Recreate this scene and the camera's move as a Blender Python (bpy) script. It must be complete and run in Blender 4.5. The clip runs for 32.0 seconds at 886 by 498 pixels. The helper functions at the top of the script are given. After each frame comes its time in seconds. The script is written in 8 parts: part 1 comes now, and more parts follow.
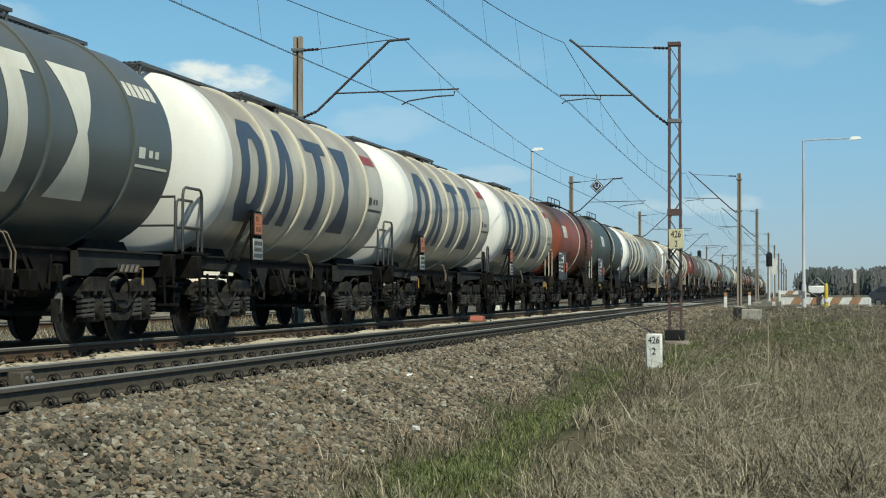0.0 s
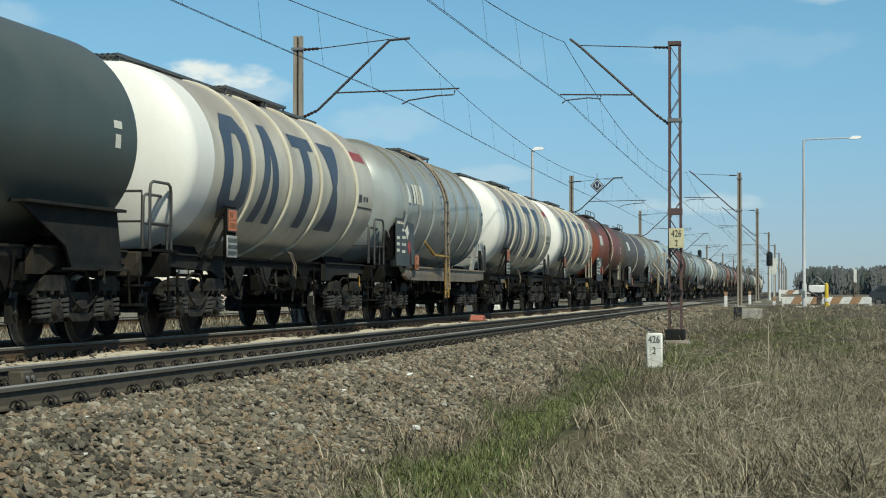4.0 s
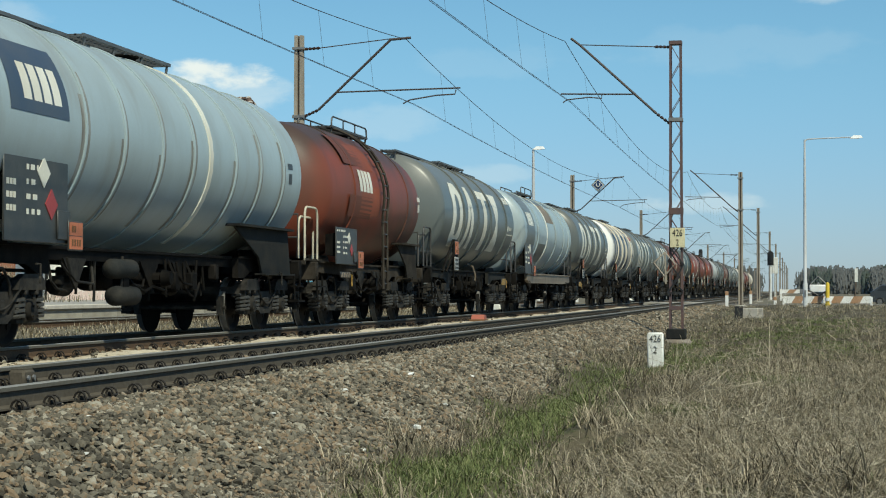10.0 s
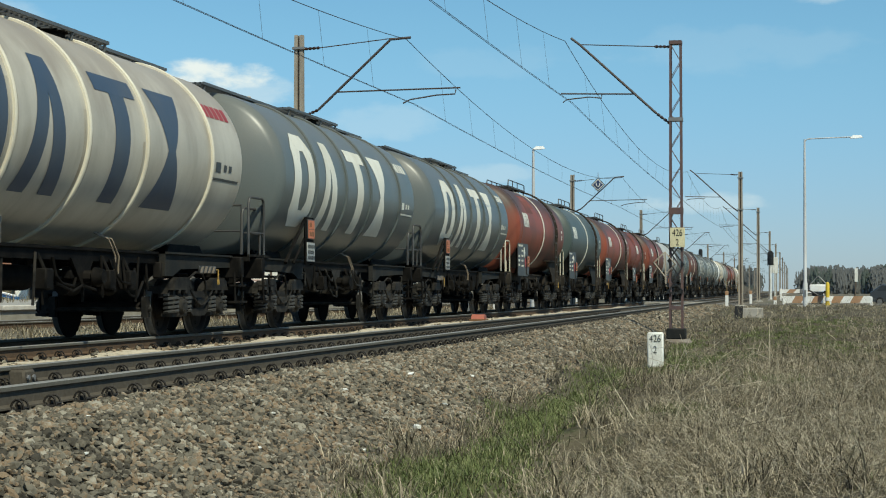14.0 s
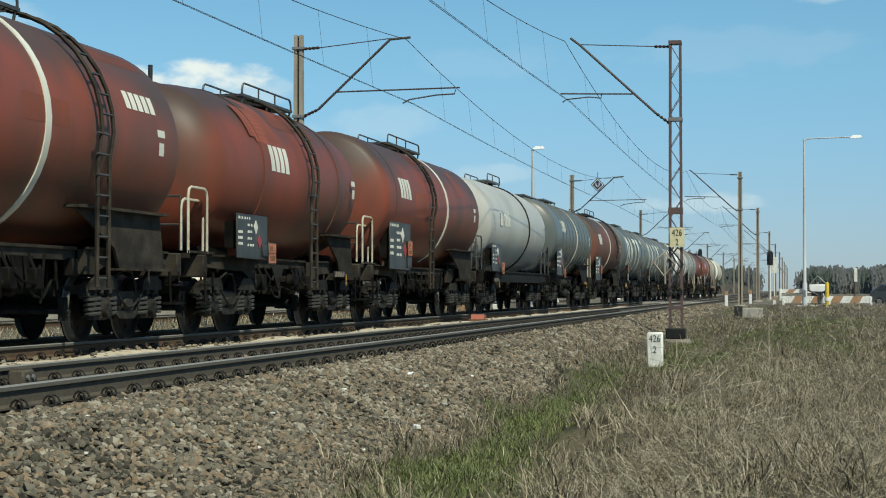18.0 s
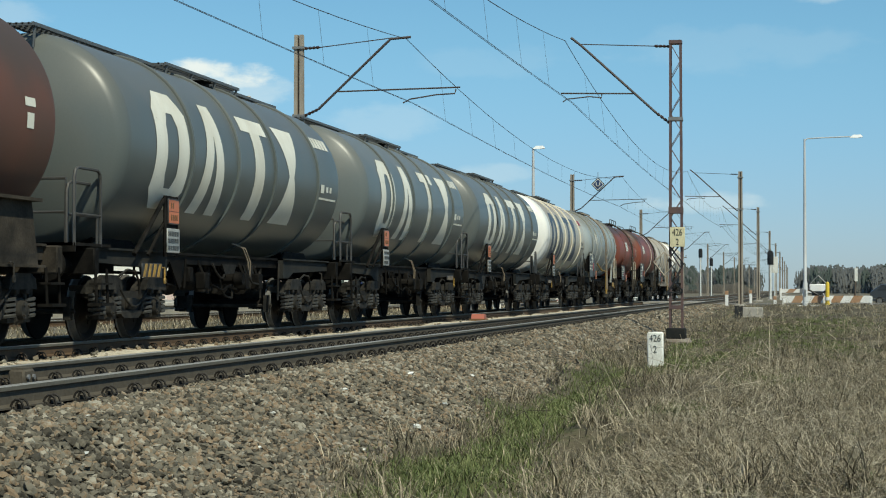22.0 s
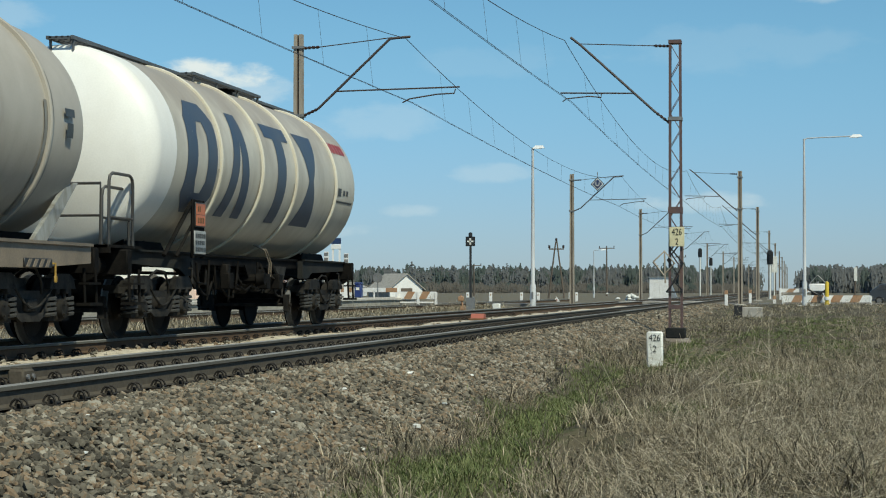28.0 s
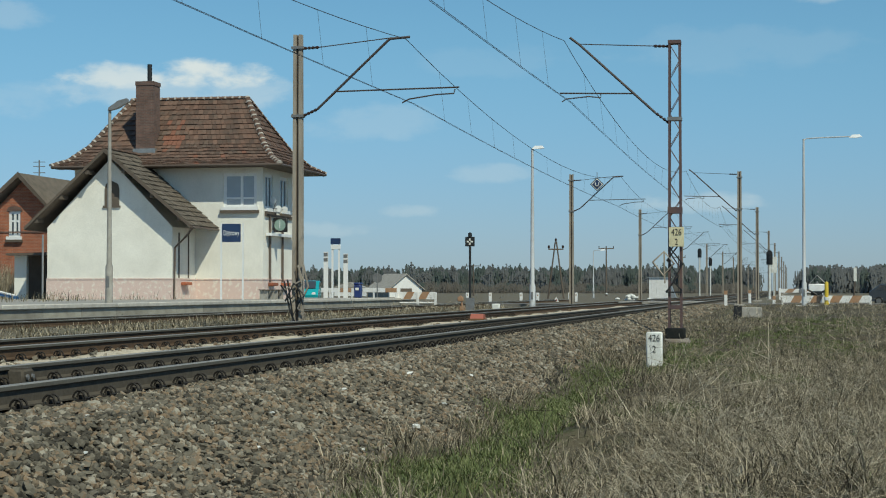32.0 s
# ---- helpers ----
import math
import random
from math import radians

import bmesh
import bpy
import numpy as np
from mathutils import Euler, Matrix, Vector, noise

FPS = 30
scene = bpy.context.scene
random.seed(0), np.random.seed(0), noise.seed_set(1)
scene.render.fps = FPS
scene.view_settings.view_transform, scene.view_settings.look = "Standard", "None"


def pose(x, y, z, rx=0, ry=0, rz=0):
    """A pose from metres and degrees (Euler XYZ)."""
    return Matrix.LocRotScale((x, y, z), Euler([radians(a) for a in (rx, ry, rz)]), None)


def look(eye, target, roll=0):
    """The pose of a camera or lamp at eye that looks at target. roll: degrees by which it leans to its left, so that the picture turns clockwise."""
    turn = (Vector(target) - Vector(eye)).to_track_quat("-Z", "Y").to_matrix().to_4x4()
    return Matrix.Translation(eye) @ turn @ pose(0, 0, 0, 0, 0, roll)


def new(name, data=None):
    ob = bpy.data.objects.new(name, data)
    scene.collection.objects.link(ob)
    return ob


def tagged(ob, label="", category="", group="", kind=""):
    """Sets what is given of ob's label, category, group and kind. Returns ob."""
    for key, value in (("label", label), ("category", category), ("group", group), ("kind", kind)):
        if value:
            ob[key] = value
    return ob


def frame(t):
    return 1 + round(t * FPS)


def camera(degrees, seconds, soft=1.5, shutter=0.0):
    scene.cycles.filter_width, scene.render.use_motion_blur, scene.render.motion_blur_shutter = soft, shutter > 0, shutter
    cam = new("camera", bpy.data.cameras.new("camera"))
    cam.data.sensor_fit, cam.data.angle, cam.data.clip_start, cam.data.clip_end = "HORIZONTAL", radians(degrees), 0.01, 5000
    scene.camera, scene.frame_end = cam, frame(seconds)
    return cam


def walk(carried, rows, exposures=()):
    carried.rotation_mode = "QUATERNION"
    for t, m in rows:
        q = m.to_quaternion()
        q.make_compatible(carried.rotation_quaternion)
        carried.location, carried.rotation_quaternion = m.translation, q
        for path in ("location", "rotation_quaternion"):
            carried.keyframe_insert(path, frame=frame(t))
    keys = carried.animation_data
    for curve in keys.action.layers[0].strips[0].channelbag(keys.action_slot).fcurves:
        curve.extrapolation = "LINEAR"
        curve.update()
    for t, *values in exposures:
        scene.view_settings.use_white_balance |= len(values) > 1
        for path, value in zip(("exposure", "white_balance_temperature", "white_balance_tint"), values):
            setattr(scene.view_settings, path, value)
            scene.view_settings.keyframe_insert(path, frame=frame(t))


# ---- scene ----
# World: x runs along the railway away from the camera, y to the left across the tracks, z up from the rail tops.
EYE = (0.0, 0.0, 0.71)
PAN, TILT = 11.02, 1.297


def aim(dx=0.0, dy=0.0):
    """The camera's pose, with the subject shifted by dx to the right and dy down, in units of 1/3225 of the distance."""
    return pose(*EYE, 90 + TILT + math.degrees(dy / 3225), 0, PAN - 90 + math.degrees(dx / 3225))


cam = camera(27.33, 32.0, soft=1.08)
walk(cam, [(0, aim(-0.5, 3)), (1, aim(-1, 2.5)), (2, aim(0, 2)), (3.5, aim(0, 2)), (6, aim(0.3, 1)), (8, aim(1, 1)), (9, aim(2, 1)),
           (11, aim(1.5, 1)), (13, aim(2, 0.7)), (15, aim(1.3, 0.5)), (18, aim(1, 0.5)), (21, aim(1.5, 0)), (24, aim(1.5, -0.3)),
           (28, aim(0.8, -0.7)), (30, aim(0.4, -0.3)), (32, aim(0, -0.3))],
     exposures=[(0, 0.0, 6750, 0.0), (7, 0.0, 6750, 0.0), (10, 0.06, 6750, 0.0), (23, 0.06, 6750, 0.0), (25, -0.02, 6750, 0.0), (27.6, -0.04, 6650, 0.0), (29.0, -0.14, 6550, 0.0), (30.2, -0.23, 6500, 0.0), (32, -0.22, 6500, 0.0)])

# ---- light ----
SUN_ELEV = 50.0
SUN_DIR = Vector((-0.743 * math.cos(radians(SUN_ELEV)), -0.669 * math.cos(radians(SUN_ELEV)), math.sin(radians(SUN_ELEV))))
sun = new("sun", bpy.data.lights.new("sun", "SUN"))
sun.data.energy, sun.data.angle, sun.data.color = 4.4, radians(0.6), (1.0, 0.945, 0.81)
sun.matrix_world = look(SUN_DIR * 100, (0, 0, 0))

world = bpy.data.worlds.new("world")
scene.world = world
world.use_nodes = True
wn, wl = world.node_tree.nodes, world.node_tree.links
wn.clear()
w_out, w_bg = wn.new("ShaderNodeOutputWorld"), wn.new("ShaderNodeBackground")
w_sky = wn.new("ShaderNodeTexSky")
w_sky.sky_type, w_sky.sun_disc = "NISHITA", False
w_sky.sun_elevation, w_sky.sun_rotation = radians(SUN_ELEV), math.atan2(SUN_DIR.x, SUN_DIR.y)
w_sky.air_density, w_sky.dust_density, w_sky.ozone_density = 1.0, 0.2, 2.5
w_bg.inputs["Strength"].default_value = 0.10
w_tint, w_coord = wn.new("ShaderNodeMixRGB"), wn.new("ShaderNodeTexCoord")
w_tint.blend_type, w_tint.inputs["Fac"].default_value = "MULTIPLY", 1.0
w_sep, w_rise, w_grade = wn.new("ShaderNodeSeparateXYZ"), wn.new("ShaderNodeMapRange"), wn.new("ShaderNodeMixRGB")
wl.new(w_coord.outputs["Generated"], w_sep.inputs[0])
wl.new(w_sep.outputs["Z"], w_rise.inputs["Value"])
w_rise.inputs["From Min"].default_value, w_rise.inputs["From Max"].default_value = 0.0, 0.16
w_rise.interpolation_type = "SMOOTHSTEP"
w_grade.inputs["Color1"].default_value, w_grade.inputs["Color2"].default_value = (0.51, 0.66, 1.05, 1), (0.645, 0.92, 1.07, 1)
wl.new(w_rise.outputs["Result"], w_grade.inputs["Fac"])
wl.new(w_grade.outputs["Color"], w_tint.inputs["Color2"])
wl.new(w_sky.outputs["Color"], w_tint.inputs["Color1"])
# fair-weather clouds: soft noise gathered round a few directions: degrees left of the track, degrees up, half width, half height, cover
w_noise = wn.new("ShaderNodeTexNoise")
w_map = wn.new("ShaderNodeMapping")
w_map.inputs["Scale"].default_value = (1, 1, 2.2)
w_noise.inputs["Scale"].default_value, w_noise.inputs["Detail"].default_value, w_noise.inputs["Roughness"].default_value = 26.0, 8.0, 0.58
wl.new(w_coord.outputs["Generated"], w_map.inputs["Vector"])
wl.new(w_map.outputs["Vector"], w_noise.inputs["Vector"])
CLOUDS = [(18.5, 6.75, 2.3, 0.58, 1.0), (21.0, 6.6, 2.3, 0.5, 0.8), (19.6, 6.1, 4.8, 0.9, 0.36), (13.4, 5.2, 2.6, 0.8, 0.16), (9.6, 3.7, 1.6, 0.4, 0.20), (2.9, 2.75, 2.4, 0.45, 0.32), (12.2, 2.5, 1.3, 0.3, 0.22),
          (15.3, 1.9, 2.4, 0.3, 0.18), (24.4, 8.4, 1.5, 0.6, 0.20), (-0.9, 9.1, 1.7, 0.4, 0.30), (2.0, 7.5, 5.0, 0.9, 0.08), (24.0, 5.9, 2.6, 0.7, 0.14), (9.0, 7.2, 4.0, 0.7, 0.06),
          (-28, 9, 9, 2, 0.5), (45, 12, 10, 3, 0.6), (80, 9, 12, 2, 0.6), (140, 14, 14, 4, 0.6), (-70, 11, 12, 3, 0.5), (-120, 13, 13, 3, 0.5), (180, 10, 12, 3, 0.5)]


def w_math(op, *values):
    node = wn.new("ShaderNodeMath")
    node.operation = op
    for socket, value in zip(node.inputs, values):
        if isinstance(value, (int, float)):
            socket.default_value = value
        else:
            wl.new(value, socket)
    return node.outputs[0]


w_colour = w_tint.outputs["Color"]
for az, el, half_w, half_h, cover in CLOUDS:
    az, el = radians(az), radians(el)
    to = Vector((math.cos(az) * math.cos(el), math.sin(az) * math.cos(el), math.sin(el)))
    across, upward = Vector((-math.sin(az), math.cos(az), 0)), to.cross(Vector((-math.sin(az), math.cos(az), 0))) * -1
    dots = []
    for axis, size in ((across, radians(half_w)), (upward, radians(half_h))):
        dot = wn.new("ShaderNodeVectorMath")
        dot.operation = "DOT_PRODUCT"
        wl.new(w_coord.outputs["Generated"], dot.inputs[0])
        dot.inputs[1].default_value = axis / size
        dots.append(w_math("SUBTRACT", dot.outputs["Value"], to.dot(axis) / size))
    ahead = wn.new("ShaderNodeVectorMath")
    ahead.operation = "DOT_PRODUCT"
    wl.new(w_coord.outputs["Generated"], ahead.inputs[0])
    ahead.inputs[1].default_value = to
    front = w_math("GREATER_THAN", ahead.outputs["Value"], 0.0)
    # flat below, heaped above
    r2 = w_math("ADD", w_math("MULTIPLY", dots[0], dots[0]), w_math("MULTIPLY", dots[1], dots[1]))
    shape = w_math("ADD", w_math("SUBTRACT", 1.0, r2), w_math("MULTIPLY", w_math("SUBTRACT", w_noise.outputs["Fac"], 0.5), 2.6))
    soft = wn.new("ShaderNodeMapRange")
    soft.interpolation_type = "SMOOTHSTEP"
    soft.inputs["From Min"].default_value, soft.inputs["From Max"].default_value = 0.20, 0.95
    soft.inputs["To Max"].default_value = cover
    wl.new(shape, soft.inputs["Value"])
    mix = wn.new("ShaderNodeMixRGB")
    mix.inputs["Color2"].default_value = (8.2, 8.6, 8.9, 1)
    wl.new(w_math("MULTIPLY", soft.outputs["Result"], front), mix.inputs["Fac"])
    wl.new(w_colour, mix.inputs["Color1"])
    w_colour = mix.outputs["Color"]
wl.new(w_colour, w_bg.inputs["Color"])
wl.new(w_bg.outputs["Background"], w_out.inputs["Surface"])
# ---- materials ----
def material(name, base, rough=0.6, metal=0.0, dirt=None, scale=3.0, amount=0.5, grain=40.0, bump=0.15, stretch=(1, 1, 1), vary=0.0, island=0.0,
             spec=0.5, low=0.38, high=0.72, streak=0.0, streak_colour=(0.12, 0.085, 0.05), speckle=0.13, detail=6.0, soot=0.0, soot_colour=(0.06, 0.046, 0.038)):
    """A painted, worn or mineral surface: base colour, a second colour in broad stains, fine grain and relief, and a shift from piece to piece."""
    m = bpy.data.materials.new(name)
    m.use_nodes = True
    n, l = m.node_tree.nodes, m.node_tree.links
    b = n["Principled BSDF"]
    b.inputs["Roughness"].default_value, b.inputs["Metallic"].default_value = rough, metal
    b.inputs["Specular IOR Level"].default_value = spec
    co, mp = n.new("ShaderNodeTexCoord"), n.new("ShaderNodeMapping")
    mp.inputs["Scale"].default_value = stretch
    l.new(co.outputs["Object"], mp.inputs["Vector"])
    big, fine = n.new("ShaderNodeTexNoise"), n.new("ShaderNodeTexNoise")
    big.inputs["Scale"].default_value, big.inputs["Detail"].default_value, big.inputs["Roughness"].default_value = scale, detail, 0.58
    fine.inputs["Scale"].default_value, fine.inputs["Detail"].default_value = grain, 4.0
    l.new(mp.outputs["Vector"], big.inputs["Vector"])
    l.new(co.outputs["Object"], fine.inputs["Vector"])
    ramp = n.new("ShaderNodeMapRange")
    ramp.inputs["From Min"].default_value, ramp.inputs["From Max"].default_value = low, high
    ramp.inputs["To Max"].default_value = amount
    l.new(big.outputs["Fac"], ramp.inputs["Value"])
    mix = n.new("ShaderNodeMixRGB")
    mix.inputs["Color1"].default_value = (*base, 1)
    mix.inputs["Color2"].default_value = (*(dirt or [c * 0.5 for c in base]), 1)
    l.new(ramp.outputs["Result"], mix.inputs["Fac"])
    out = mix.outputs["Color"]
    if streak:
        m2, sn, sr, sm = n.new("ShaderNodeMapping"), n.new("ShaderNodeTexNoise"), n.new("ShaderNodeMapRange"), n.new("ShaderNodeMixRGB")
        m2.inputs["Scale"].default_value = (1.7, 0.35, 0.4)
        l.new(co.outputs["Object"], m2.inputs["Vector"])
        l.new(m2.outputs["Vector"], sn.inputs["Vector"])
        sn.inputs["Scale"].default_value, sn.inputs["Detail"].default_value, sn.inputs["Roughness"].default_value = 1.5, 3.0, 0.55
        sr.inputs["From Min"].default_value, sr.inputs["From Max"].default_value, sr.inputs["To Max"].default_value = 0.55, 0.85, streak
        l.new(sn.outputs["Fac"], sr.inputs["Value"])
        l.new(sr.outputs["Result"], sm.inputs["Fac"])
        l.new(out, sm.inputs["Color1"])
        sm.inputs["Color2"].default_value = (*streak_colour, 1)
        out = sm.outputs["Color"]
    if soot:
        # exhaust soot and brake dust lying along the top of the shell, with a ragged lower border
        sx, lift, sr, sm = n.new("ShaderNodeSeparateXYZ"), n.new("ShaderNodeMath"), n.new("ShaderNodeMapRange"), n.new("ShaderNodeMixRGB")
        l.new(co.outputs["Object"], sx.inputs[0])
        lift.operation = "MULTIPLY_ADD"
        lift.inputs[1].default_value = 1.7
        l.new(big.outputs["Fac"], lift.inputs[0])
        l.new(sx.outputs["Z"], lift.inputs[2])
        sr.inputs["From Min"].default_value, sr.inputs["From Max"].default_value, sr.inputs["To Max"].default_value = 3.95, 4.75, soot
        sr.interpolation_type = "SMOOTHSTEP"
        l.new(lift.outputs[0], sr.inputs["Value"])
        l.new(sr.outputs["Result"], sm.inputs["Fac"])
        l.new(out, sm.inputs["Color1"])
        sm.inputs["Color2"].default_value = (*soot_colour, 1)
        out = sm.outputs["Color"]
    g = n.new("ShaderNodeMapRange")
    g.inputs["From Min"].default_value, g.inputs["From Max"].default_value = 0.3, 0.7
    g.inputs["To Min"].default_value, g.inputs["To Max"].default_value = 1 - speckle, 1 + speckle * 0.9
    l.new(fine.outputs["Fac"], g.inputs["Value"])
    value = g.outputs["Result"]
    for amount_of, kind, socket in ((vary, "ShaderNodeObjectInfo", "Random"), (island, "ShaderNodeNewGeometry", "Random Per Island")):
        if amount_of:
            info, rg, mul = n.new(kind), n.new("ShaderNodeMapRange"), n.new("ShaderNodeMath")
            rg.inputs["To Min"].default_value, rg.inputs["To Max"].default_value = 1 - amount_of, 1 + amount_of
            mul.operation = "MULTIPLY"
            l.new(info.outputs[socket], rg.inputs["Value"])
            l.new(rg.outputs["Result"], mul.inputs[0])
            l.new(value, mul.inputs[1])
            value = mul.outputs[0]
    hsv = n.new("ShaderNodeHueSaturation")
    l.new(out, hsv.inputs["Color"])
    l.new(value, hsv.inputs["Value"])
    l.new(hsv.outputs["Color"], b.inputs["Base Color"])
    if bump:
        bp = n.new("ShaderNodeBump")
        bp.inputs["Strength"].default_value, bp.inputs["Distance"].default_value = bump, 0.01
        l.new(fine.outputs["Fac"], bp.inputs["Height"])
        l.new(bp.outputs["Normal"], b.inputs["Normal"])
    return m


def mottled(name, colours, scale=5.0, rough=0.9, bump=0.4, grain=30.0, island=0.0):
    """Ground-like surface of several colours blended by noise at two scales."""
    m = bpy.data.materials.new(name)
    m.use_nodes = True
    n, l = m.node_tree.nodes, m.node_tree.links
    b = n["Principled BSDF"]
    b.inputs["Roughness"].default_value, b.inputs["Specular IOR Level"].default_value = rough, 0.2
    co = n.new("ShaderNodeTexCoord")
    a, c = n.new("ShaderNodeTexNoise"), n.new("ShaderNodeTexNoise")
    a.inputs["Scale"].default_value, a.inputs["Detail"].default_value, a.inputs["Roughness"].default_value = scale, 8.0, 0.7
    c.inputs["Scale"].default_value, c.inputs["Detail"].default_value = grain, 5.0
    l.new(co.outputs["Object"], a.inputs["Vector"])
    l.new(co.outputs["Object"], c.inputs["Vector"])
    add = n.new("ShaderNodeMath")
    add.operation = "MULTIPLY_ADD"
    add.inputs[1].default_value, add.inputs[2].default_value = 0.45, -0.22
    l.new(c.outputs["Fac"], add.inputs[0])
    plus = n.new("ShaderNodeMath")
    l.new(a.outputs["Fac"], plus.inputs[0])
    l.new(add.outputs[0], plus.inputs[1])
    fac = plus.outputs[0]
    if island:
        info, mul, p2 = n.new("ShaderNodeNewGeometry"), n.new("ShaderNodeMath"), n.new("ShaderNodeMath")
        mul.operation = "MULTIPLY_ADD"
        mul.inputs[1].default_value, mul.inputs[2].default_value = island, -island / 2
        l.new(info.outputs["Random Per Island"], mul.inputs[0])
        l.new(fac, p2.inputs[0])
        l.new(mul.outputs[0], p2.inputs[1])
        fac = p2.outputs[0]
    ramp = n.new("ShaderNodeValToRGB")
    e = ramp.color_ramp.elements
    while len(e) < len(colours):
        e.new(0.5)
    for i, col in enumerate(colours):
        e[i].position, e[i].color = 0.25 + 0.5 * i / (len(colours) - 1), (*col, 1)
    l.new(fac, ramp.inputs["Fac"])
    l.new(ramp.outputs["Color"], b.inputs["Base Color"])
    bp = n.new("ShaderNodeBump")
    bp.inputs["Strength"].default_value, bp.inputs["Distance"].default_value = bump, 0.03
    l.new(c.outputs["Fac"], bp.inputs["Height"])
    l.new(bp.outputs["Normal"], b.inputs["Normal"])
    return m


